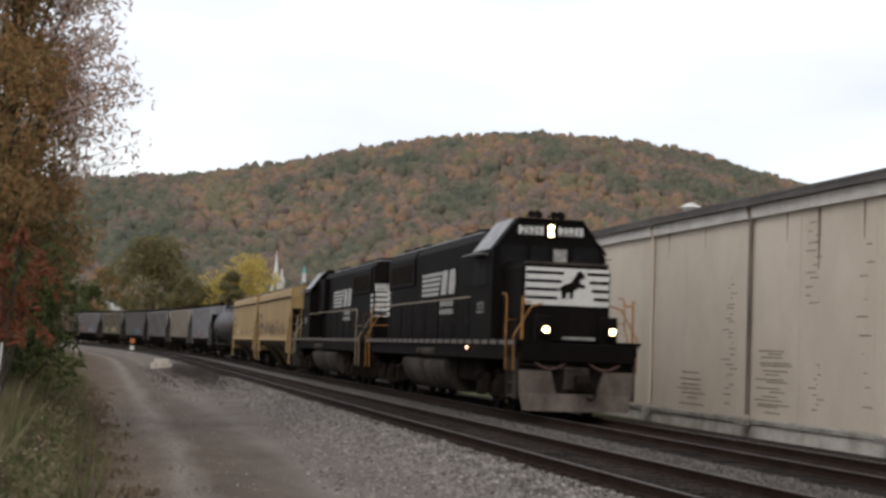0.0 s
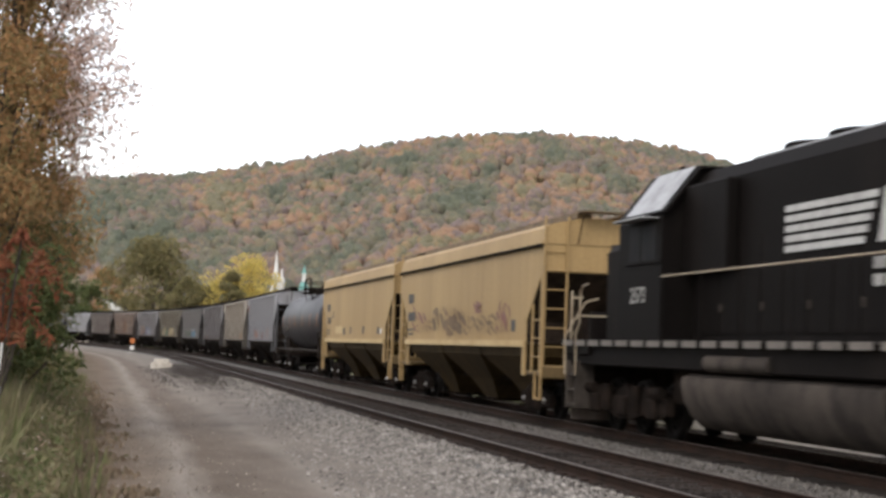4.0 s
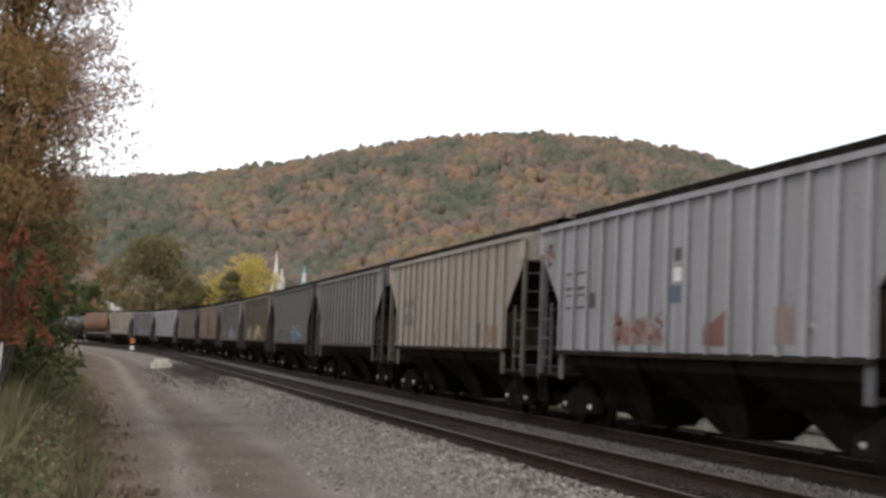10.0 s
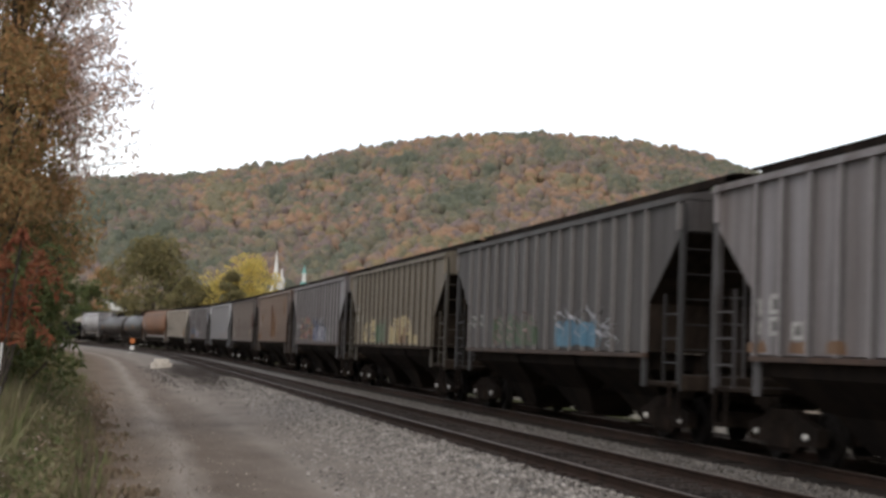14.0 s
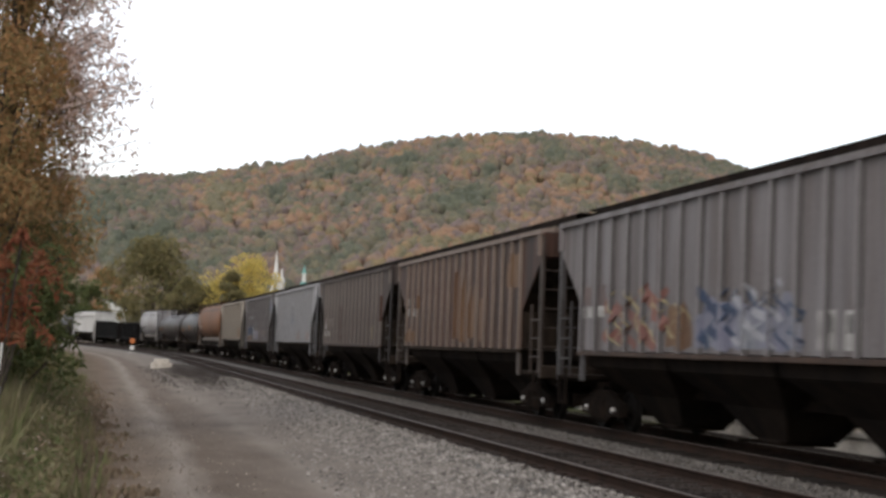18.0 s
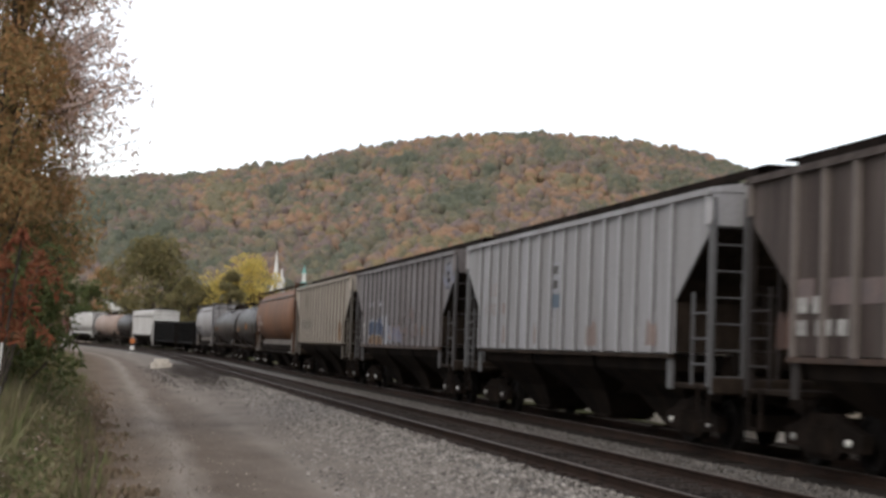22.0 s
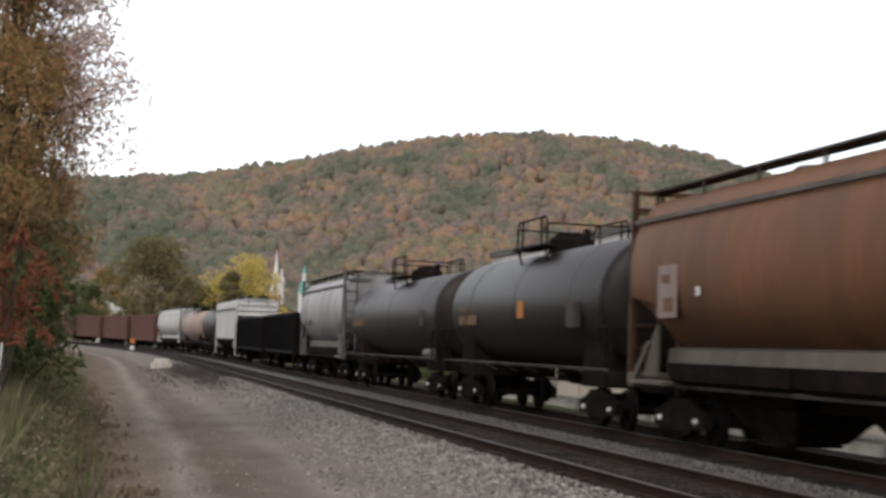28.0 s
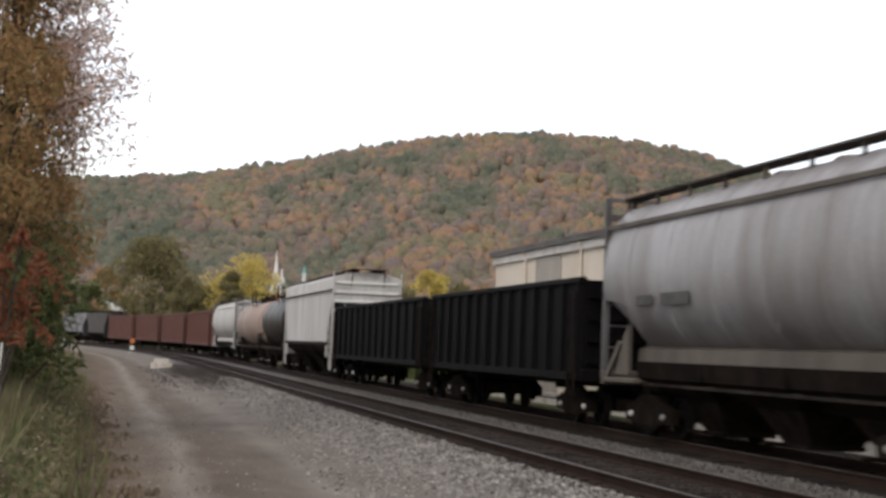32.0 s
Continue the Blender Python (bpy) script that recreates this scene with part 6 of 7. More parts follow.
letter(c4, M_DARKMARK, "dark stencilled mark", [(-5.53, -5.31, 2.65, 2.95), (-2.42, -1.9, 1.95, 2.23), (-0.62, -0.3, 1.98, 2.26), (2.46, 2.8, 1.98, 2.26), (5.7, 6.15, 1.97, 2.22)])
letter(c4, P_TANPALE, "pale repainted patch", [(-4.6, -2.7, 2.0, 2.3)])
letter(c4, M_WHITE, "small white data panel", [(6.33, 6.56, 1.97, 2.18)])
# grey ribbed hopper
letter(c6, M_DARKMARK, "outlined grey lettering", [(-6.75, -6.2, 2.85, 3.22), (-5.95, -5.2, 2.85, 3.22), (-6.75, -6.2, 2.45, 2.76), (-5.95, -5.35, 2.45, 2.76), (-5.1, -4.7, 2.45, 2.76)])
letter(c6, P_GREY, "grey fill of the lettering", [(-6.68, -6.27, 2.91, 3.16), (-5.88, -5.27, 2.91, 3.16), (-6.68, -6.27, 2.5, 2.71), (-5.88, -5.42, 2.5, 2.71)], -1.514)
letter(c6, M_DARKMARK, "small dark mark", [(-0.24, 0.08, 3.18, 3.4)])
letter(c6, M_WHITE, "small white mark", [(-0.26, 0.1, 2.82, 3.06)])
letter(c6, P_PANELBLUE, "small blue panel", [(-0.42, 0.12, 2.46, 2.76)])
blob(c6, -3.4, -0.75, 1.68, 2.25, P_SPRAY_FADED, 50, "faded pinkish graffiti patch")
scrawl(c6, -3.4, -0.8, 1.70, 2.36, -1.512, P_SPRAY_RED, 5, "faint red graffiti", 0.09, 7)
blob(c6, 1.35, 2.3, 1.68, 2.3, P_SPRAY_RED, 6, "faded red graffiti patch")
scrawl(c6, -8.6, -7.6, 3.4, 3.95, -1.508, P_SPRAY_RED, 7, "dark red tag high on the end sheet", 0.05, 3)
blob(c6, 4.1, 4.7, 1.70, 2.45, P_SPRAY_FADED, 51, "faint orange stain")
framed(c6, 4.96, 5.38, 1.76, 2.06)
# beige hopper
letter(c7, M_DARKMARK, "brown-black lettering between the ribs", [(-6.37, -5.9, 2.79, 3.07), (-5.64, -4.95, 2.8, 3.06), (-4.76, -4.3, 2.81, 3.08), (-6.33, -5.85, 2.21, 2.6), (-5.69, -4.92, 2.19, 2.68), (-4.72, -4.36, 2.19, 2.52)])
letter(c7, P_BEIGE, "pale gap in the lettering", [(-6.18, -5.98, 2.3, 2.55), (-5.5, -5.1, 2.36, 2.44)], -1.514)
letter(c7, M_DARKMARK, "dark rusty stencil", [(4.15, 4.5, 1.65, 2.25)])
for x0, x1, z1, k in ((-3.9, -3.3, 2.1, 60), (-1.2, -0.6, 2.2, 61), (1.6, 2.3, 2.1, 62), (5.2, 6.4, 2.3, 63)):
    blob(c7, x0, x1, 1.66, z1, P_BEIGESTAIN, k, "rust stain over the side sill")
# slate hopper
letter(c8, M_DIMWHITE, "pale stencilled lettering", [(-7.1, -6.8, 2.18, 2.44), (-6.5, -6.05, 2.2, 2.5), (-7.16, -6.78, 1.9, 2.1), (-6.5, -6.03, 1.88, 2.16), (-5.7, -5.33, 1.82, 2.08)])
letter(c8, M_DARKMARK, "dark middle of the figures", [(-6.98, -6.9, 2.24, 2.38), (-6.36, -6.2, 2.27, 2.42), (-6.36, -6.2, 1.95, 2.09), (-5.58, -5.46, 1.88, 2.02)], -1.515)
framed(c8, 3.9, 4.4, 1.86, 2.18)
framed(c8, 4.75, 5.15, 1.86, 2.23)
for x0, x1, k in ((-7.3, -6.6, 64), (-5.8, -5.2, 65), (-4.6, -4.0, 66)):
    blob(c8, x0, x1, 1.62, 1.84, P_RUSTTAN, k, "orange rust along the sill")
# brown-grey hopper with the blue tag
blob(c9, 1.1, 2.2, 1.64, 2.25, P_SPRAY_BLUE, 8, "bright blue graffiti letter")
blob(c9, 2.15, 3.2, 1.64, 2.4, P_SPRAY_BLUE, 80, "bright blue graffiti letter")
blob(c9, 3.15, 4.3, 1.64, 2.3, P_SPRAY_BLUE, 81, "bright blue graffiti letter")
scrawl(c9, 1.1, 4.5, 1.85, 2.53, -1.514, P_SPRAY_WHITE, 9, "pale outline of the blue graffiti", 0.035, 9)
scrawl(c9, 4.1, 5.4, 1.66, 2.25, -1.510, P_SPRAY_WHITE, 82, "small pale tag", 0.035, 4)
blob(c9, -4.4, -0.3, 1.64, 2.5, P_SPRAY_GREEN, 10, "dull grey-green graffiti")
scrawl(c9, -4.4, -0.2, 1.66, 2.6, -1.512, P_SPRAY_DARK, 83, "dark graffiti outline", 0.06, 9)
scrawl(c9, -4.2, -2.0, 1.70, 2.4, -1.514, P_SPRAY_FADED, 84, "pale strokes of the graffiti", 0.05, 4)
scrawl(c9, -7.2, -5.6, 2.1, 2.46, -1.510, M_DIMWHITE, 85, "faded lettering", 0.03, 5)
# olive hopper: cream, green and brown tag
letter(c10, M_DIMWHITE, "pale stencilled lettering", [(-7.3, -6.93, 2.84, 3.08), (-6.63, -6.29, 2.86, 3.1), (-7.27, -6.86, 2.45, 2.66), (-6.59, -6.21, 2.45, 2.67), (-5.83, -5.47, 2.45, 2.67)])
letter(c10, P_OLIVE, "dark middle of the figures", [(-7.2, -7.03, 2.9, 3.02), (-6.54, -6.38, 2.92, 3.04), (-6.5, -6.3, 2.5, 2.6), (-5.74, -5.56, 2.5, 2.6)], -1.515)
blob(c10, -5.6, -4.3, 1.64, 2.6, P_SPRAY_YELLOW, 11, "cream graffiti letter")
blob(c10, -4.3, -2.85, 1.64, 2.62, P_SPRAY_YELLOW, 12, "cream graffiti letter")
scrawl(c10, -5.4, -3.0, 1.66, 2.4, -1.514, P_OLIVE, 13, "olive gaps in the graffiti letters", 0.09, 4)
blob(c10, -2.8, -0.65, 1.62, 2.6, P_SPRAY_GREEN, 14, "dark green graffiti block")
blob(c10, -0.15, 1.7, 1.62, 2.35, P_SPRAY_YELLOW, 15, "cream graffiti shape")
blob(c10, 0.5, 3.9, 1.9, 2.62, P_SPRAY_YELLOW, 90, "cream graffiti shape", y=-1.508)
blob(c10, 1.65, 3.1, 1.62, 2.5, P_SPRAY_BROWN, 91, "brown graffiti shape", y=-1.512)
blob(c10, 3.4, 4.9, 1.62, 2.1, P_SPRAY_YELLOW, 92, "cream graffiti shape")
scrawl(c10, 0.5, 4.0, 2.0, 2.6, -1.515, P_SPRAY_DARK, 93, "dark outline of the graffiti", 0.03, 7)
# grey hopper with red and blue pieces
letter(c11, P_SPRAY_DARK, "dark patch behind the lettering", [(-7.2, -6.5, 2.5, 2.88), (-6.0, -5.56, 2.52, 2.9)])
letter(c11, M_DIMWHITE, "pale stencilled lettering", [(-7.25, -6.9, 2.26, 2.48), (-6.7, -6.35, 2.26, 2.48), (-6.0, -5.6, 2.26, 2.48)])
scrawl(c11, -5.5, -2.1, 1.66, 2.80, -1.509, P_SPRAY_RED, 16, "rust-red graffiti letters", 0.17, 6)
scrawl(c11, -5.4, -2.0, 1.68, 2.78, -1.513, P_SPRAY_YELLOW, 17, "tan graffiti outline", 0.04, 8)
blob(c11, -2.1, -0.85, 1.64, 2.48, P_RUSTTAN, 94, "orange-brown graffiti letter")
scrawl(c11, -2.0, -0.9, 1.68, 2.44, -1.513, P_SPRAY_YELLOW, 95, "tan outline of the letter", 0.04, 2)
blob(c11, -0.6, 3.4, 1.62, 2.62, P_SPRAY_LILAC, 18, "pale blue-violet graffiti")
scrawl(c11, -0.5, 1.0, 1.66, 2.7, -1.512, P_SPRAY_DKBLUE, 96, "dark blue graffiti strokes", 0.10, 4)
scrawl(c11, 0.9, 2.6, 1.68, 2.75, -1.513, P_SPRAY_WHITE, 19, "pale blue graffiti strokes", 0.10, 4)
scrawl(c11, 1.6, 3.4, 1.66, 2.7, -1.512, P_SPRAY_DKBLUE, 97, "dark blue graffiti strokes", 0.06, 4)
framed(c11, 3.92, 4.45, 1.68, 2.23)
framed(c11, 4.74, 5.2, 1.68, 2.22)
# rusted hopper
letter(c12, M_DIMWHITE, "faded stencilled lettering", [(-7.12, -6.82, 2.88, 3.08), (-6.36, -6.07, 2.85, 3.05), (-7.18, -6.75, 2.53, 2.77), (-6.42, -5.98, 2.52, 2.77), (-5.69, -5.2, 2.52, 2.77)])
for x0, x1, z0, z1, k in ((-0.1, 0.75, 1.68, 4.0, 70), (0.9, 1.6, 1.68, 3.9, 71), (1.8, 2.4, 1.7, 3.6, 72), (2.8, 3.25, 1.7, 3.2, 73), (-5.6, -5.05, 2.7, 3.2, 74), (-7.0, -5.7, 1.68, 2.2, 75), (5.6, 6.9, 3.0, 4.0, 76)):
    blob(c12, x0, x1, z0, z1, P_RUSTTAN, k, "tan and orange rust patch", name="rust_patch")
# rust-stained grey hopper
letter(c13, P_SPRAY_DARK, "dark painted-out band", [(-7.05, -6.45, 2.32, 2.68), (-5.98, -5.34, 2.3, 2.66), (-5.07, -4.4, 2.29, 2.63)])
letter(c13, M_DIMWHITE, "pale stencilled lettering", [(-7.16, -6.66, 2.2, 2.42), (-6.48, -6.08, 2.19, 2.43), (-7.19, -6.68, 1.88, 2.1), (-6.37, -5.9, 1.88, 2.1), (-5.71, -5.42, 1.88, 2.1)], -1.512)
letter(c13, P_SPRAY_YELLOW, "yellowed data panel", [(4.75, 5.25, 1.78, 2.28)])
for x0, x1, z0, z1, k in ((-7.7, -7.2, 1.66, 2.3, 77), (-2.9, -2.2, 1.66, 3.4, 78), (-1.2, -0.5, 1.66, 2.6, 79), (0.6, 1.3, 1.66, 3.0, 89), (6.6, 7.2, 2.4, 3.6, 88)):
    blob(c13, x0, x1, z0, z1, P_RUST, k, "brown rust patch", name="rust_patch")
# light grey hopper
letter(c14, P_SPRAY_FADED, "faded reddish lettering", [(-6.24, -6.0, 2.88, 3.2), (-5.62, -5.12, 2.88, 3.2), (-6.5, -5.98, 2.43, 2.7), (-5.72, -5.1, 2.41, 2.7), (-4.87, -4.6, 2.43, 2.7)])
letter(c14, P_LIGHT, "grey fill of the lettering", [(-5.52, -5.22, 2.96, 3.12), (-6.4, -6.1, 2.5, 2.63), (-5.6, -5.25, 2.48, 2.63)], -1.514)
letter(c14, P_SPRAY_WHITE, "small white field", [(-0.5, 0.08, 2.86, 3.5)])
letter(c14, M_DARKMARK, "small dark mark", [(-0.36, -0.04, 3.24, 3.42), (-0.36, -0.04, 2.92, 3.1)], -1.514)
letter(c14, P_PANELBLUE, "small blue panel", [(-0.54, 0.1, 2.5, 2.8)])
for x0, x1, k in ((-4.8, -4.3, 86), (-1.9, -1.5, 87), (2.3, 2.8, 98), (5.7, 6.3, 99)):
    blob(c14, x0, x1, 1.68, 2.25, P_SPRAY_FADED, k, "faint orange stain")
framed(c14, 4.9, 5.25, 1.82, 2.06)
# grey hopper with the dark blue piece
letter(c15, P_SPRAY_DARK, "dark patch behind the lettering", [(-7.2, -6.75, 2.46, 2.8), (-6.55, -6.2, 2.46, 2.8)])
letter(c15, M_DIMWHITE, "pale stencilled lettering", [(-7.2, -6.8, 2.2, 2.4), (-6.6, -6.2, 2.2, 2.4), (-7.2, -6.8, 1.92, 2.12), (-6.6, -6.2, 1.92, 2.12)])
blob(c15, -5.65, -1.75, 1.58, 2.7, P_SPRAY_WHITE, 21, "white edge of the graffiti")
blob(c15, -5.2, -3.0, 1.9, 2.66, P_SPRAY_DKBLUE, 20, "dark blue graffiti mass", y=-1.510)
blob(c15, -3.1, -2.2, 1.75, 2.5, P_SPRAY_DKBLUE, 120, "dark blue graffiti mass", y=-1.510)
blob(c15, -5.2, -2.4, 1.57, 1.98, P_SPRAY_BROWN, 22, "rust-brown lower edge of the graffiti", y=-1.513)
scrawl(c15, -5.6, -4.6, 2.9, 3.15, -1.509, P_SPRAY_WHITE, 121, "thin white spray", 0.05, 3)
scrawl(c15, -3.8, -3.2, 2.7, 3.4, -1.509, P_SPRAY_WHITE, 24, "thin white spray", 0.06, 2)
blob(c15, -1.8, 0.9, 1.66, 2.4, P_SPRAY_LILAC, 122, "grey-blue graffiti")
scrawl(c15, -1.7, 0.9, 1.68, 2.5, -1.512, P_SPRAY_FADED, 123, "pale pink graffiti strokes", 0.07, 6)
scrawl(c15, 1.0, 3.6, 1.68, 2.8, -1.509, P_SPRAY_DARK, 23, "dark graffiti strokes", 0.12, 8)
letter(c15, P_SPRAY_BROWN, "brown data panel", [(4.02, 4.4, 1.9, 2.2), (4.75, 5.17, 1.9, 2.2)])
letter(c15, P_SPRAY_DARK, "dark rectangular stencil", [(5.7, 6.0, 2.34, 2.96)])
scrawl(c15, 7.1, 8.5, 3.2, 4.1, -1.509, P_SPRAY_LILAC, 124, "grey-blue spray on the end sheet", 0.16, 5)
# second beige hopper
letter(c16, M_DARKMARK, "reddish-brown numerals as worn blocks", [(-6.33, -5.88, 2.23, 2.65), (-5.36, -4.94, 2.22, 2.64), (-4.53, -4.05, 2.22, 2.62), (-3.57, -3.19, 2.23, 2.63), (-2.87, -2.5, 2.22, 2.64)])
letter(c16, P_BEIGE, "pale middle of the numerals", [(-6.2, -6.0, 2.32, 2.4), (-5.2, -5.05, 2.45, 2.55), (-4.4, -4.18, 2.32, 2.42), (-3.45, -3.3, 2.45, 2.53)], -1.514)
letter(c16, M_DARKMARK, "thin brown mark", [(-5.35, -4.75, 3.80, 3.86), (-5.08, -4.96, 3.3, 3.80)])
letter(c16, M_DARKMARK, "dark stencil", [(3.7, 4.05, 2.02, 2.32)])
blob(c16, 6.1, 6.9, 1.66, 2.6, P_SPRAY_BROWN, 125, "rust stain at the end of the side")
# round hoppers and tanks
letter(c17, P_SPRAY_FADED, "pale rusty panel", [(-7.9, -6.95, 2.2, 3.12)], -1.553)
letter(c17, P_ORANGE, "rust eaten into the panel", [(-7.6, -7.1, 2.3, 2.55), (-7.7, -7.3, 2.8, 2.95)], -1.562)
letter(c17, M_WHITE, "small white mark", [(-6.06, -5.9, 2.55, 2.7)], -1.553)
part("placard", Shape().box(0.42, 0.98, -1.432, -1.405, 2.32, 2.72), P_STRIPE, c18, "yellow-orange placard panel")
letter(c18, P_STRIPEDIM, "orange lettering", [(-5.75, -4.75, 2.57, 2.65), (-5.8, -5.3, 2.2, 2.45), (-5.15, -4.95, 2.2, 2.45), (-4.8, -3.75, 2.2, 2.45)], -1.43)
letter(c18, M_GREYDIRT, "dull grey panel", [(4.55, 5.6, 2.08, 2.6)], -1.43)
letter(c19, M_GREYDIRT, "dusty grey placard", [(5.75, 6.5, 2.2, 2.72)], -1.395)
part("reservoir", Shape().turn([(6.15, 0.03), (6.2, 0.15), (7.25, 0.15), (7.3, 0.03)], (0, -1.2, 1.36), "x", 14), P_ACFSILL, c19, "dusty grey air reservoir", smooth=True)
letter(c19, P_STRIPEDIM, "rusty orange lettering", [(-7.5, -6.9, 2.3, 2.52), (-6.7, -6.2, 2.3, 2.52), (-6.0, -5.1, 2.3, 2.52)], -1.39)
letter(c5, M_GREYDIRT, "grey worn panel", [(-6.1, -4.1, 2.17, 2.42)], -1.42)
letter(c20, M_DARKMARK, "dark lettering", [(-4.6, -3.75, 2.44, 2.62), (-3.3, -1.92, 2.42, 2.64), (1.56, 1.8, 1.95, 2.08)], -1.556)
# ---- stones, weeds, bushes and the big tree beside the road ----
def stones(name, label, area, n, size, mat, seed, level, thin=1.0, heap=None, keep=None):
    """Loose stones in one mesh. area: s0, s1, side0, side1; more of them near the camera."""
    rnd = random.Random(seed)
    unit = [(1, 0, 0), (-1, 0, 0), (0, 1, 0), (0, -1, 0), (0, 0, 1), (0, 0, -1)]
    tri = [(0, 2, 4), (2, 1, 4), (1, 3, 4), (3, 0, 4), (2, 0, 5), (1, 2, 5), (3, 1, 5), (0, 3, 5)]
    v, f = [], []
    s0, s1, a0, a1 = area
    for i in range(n):
        s = s0 + (s1 - s0) * rnd.random() ** 1.8
        side = a0 + (a1 - a0) * rnd.random() ** thin
        if heap:
            s, side = rnd.gauss(heap[0], heap[1]), rnd.gauss(heap[2], heap[3])
        elif keep and not keep(s, side, rnd.random()):
            continue
        p = line(s, side, level(side) + rnd.uniform(-0.01, 0.012))
        k = size * rnd.uniform(0.5, 1.5)
        e = Euler((rnd.uniform(0, 6), rnd.uniform(0, 6), rnd.uniform(0, 6))).to_matrix()
        w = (k * rnd.uniform(0.7, 1.2), k * rnd.uniform(0.6, 1.0), k * rnd.uniform(0.5, 0.9))
        b = len(v)
        v.extend(tuple(p + e @ Vector((q[0] * w[0], q[1] * w[1], q[2] * w[2]))) for q in unit)
        f.extend((a + b, c + b, d + b) for a, c, d in tri)
    me = bpy.data.meshes.new(name)
    me.from_pydata(v, [], f)
    me.materials.append(mat)
    return tagged(new(name, me), label, "stones", kind="stuff")


def bed_level(side):
    for (a, za), (b, zb) in zip(BED, BED[1:]):
        if a <= side <= b:
            return za + (zb - za) * (side - a) / (b - a)
    return -0.47


BED = ((-4.6, -0.46), (-2.6, -0.24), (-1.6, -0.155), (0.0, -0.165), (1.6, -0.155), (2.0, -0.19), (2.5, -0.155), (4.05, -0.165), (5.6, -0.155), (6.1, -0.22), (7.2, -0.36), (8.6, -0.455))
M_STONE_PALE = material("pale_stone", (0.115, 0.103, 0.092), 0.9, second=(0.07, 0.062, 0.055), scale=3, grain=0.25, spread=0.5, island=True)
M_STONE_ROAD = material("road_stone", (0.25, 0.215, 0.18), 0.95, second=(0.16, 0.135, 0.11), scale=3, grain=0.25, spread=0.5, island=True)
M_CINDER = material("cinders", (0.030, 0.024, 0.0205), 0.95, second=(0.042, 0.034, 0.029), scale=3, grain=0.3, spread=0.4, island=True)
stones("ballast_stones", "grey crushed stone of the track shoulder", (12, 75, 5.0, 8.9), 34000, 0.040, M_STONE, 1, bed_level, keep=lambda s, side, r: side < 8.3 - 0.043 * (s - 20) - 1.1 * r)
stones("between_stones", "grey crushed stone between the tracks", (14, 75, 1.5, 2.55), 8000, 0.032, M_STONE_PALE, 2, bed_level)
stones("road_stones", "loose brownish gravel of the service road", (14, 60, 8.0, 11.6), 2600, 0.017, M_STONE_ROAD, 3, lambda side: -0.455)
stones("track_stones", "dark oily stones between the rails", (14, 70, 2.8, 5.2), 7000, 0.034, M_CINDER, 4, lambda side: -0.165)
# cinder tone here carries the darkness behind the train
stones("far_side_stones", "grey stones beyond the train's track", (16, 80, -4.2, -1.2), 7000, 0.045, M_CINDER, 5, bed_level)
stones("cinder_patch", "dark cinders beside the track", (66, 92, 5.6, 7.6), 8000, 0.032, M_CINDER, 6, lambda side: -0.40 if side > 7.6 else bed_level(side) + 0.012, heap=(84, 13, 6.6, 0.75))


def weeds(name, label, n, area, low, high, mat, seed, wide=0.022, ragged=0.6, edge=10.95):
    """Blades and stalks that lean over, in one mesh."""
    rnd = random.Random(seed)
    v, f = [], []
    s0, s1, a0, a1 = area
    for i in range(n):
        s = s0 + (s1 - s0) * rnd.random() ** 1.5
        side = a0 + (a1 - a0) * rnd.random()
        if noise.noise(Vector((s / 1.6, side / 1.1, seed))) < -0.12 or side < edge + 0.016 * (s - 20) + 0.7 * noise.noise(Vector((s / 2.2, 5, 1))) + ragged * rnd.random():
            continue
        p = line(s, side)
        p.z = -0.53 + grade(s) + 0.08
        h = rnd.uniform(low, high) * (0.65 + 0.7 * abs(noise.noise(Vector((s / 2.5, side / 2, 4)))))
        a = rnd.uniform(0, 6.283)
        w = Vector((math.cos(a), math.sin(a), 0)) * wide * rnd.uniform(0.6, 1.5)
        lean = Vector((rnd.gauss(0, 0.22), rnd.gauss(0, 0.22), 0)) * h
        b = len(v)
        v += [tuple(p - w), tuple(p + w), tuple(p + lean * 0.4 + w * 0.8 + Vector((0, 0, h * 0.6))), tuple(p + lean * 0.4 - w * 0.8 + Vector((0, 0, h * 0.6))), tuple(p + lean + Vector((0, 0, h)))]
        f += [(b, b + 1, b + 2, b + 3), (b + 3, b + 2, b + 4)]
    me = bpy.data.meshes.new(name)
    me.from_pydata(v, [], f)
    me.materials.append(mat)
    return tagged(new(name, me), label, "weeds", kind="stuff")


weeds("weeds", "tangled green and straw-coloured roadside weeds", 38000, (14, 75, 10.8, 16.0), 0.10, 0.46, M_GRASS, 21)
weeds("tall_weeds", "tall drying weeds and stalks under the trees", 15000, (15, 60, 12.2, 16.8), 0.6, 1.5, M_GRASS, 22, 0.018)
weeds("verge_grass", "short dry grass at the edge of the road", 9000, (40, 200, 12.3, 16.4), 0.2, 0.7, M_GRASS, 23, 0.05)
weeds("edge_litter", "dead leaves and straw creeping into the gravel", 12000, (14, 70, 10.3, 12.4), 0.03, 0.14, M_LITTER, 24, 0.035, ragged=0.9, edge=10.3)


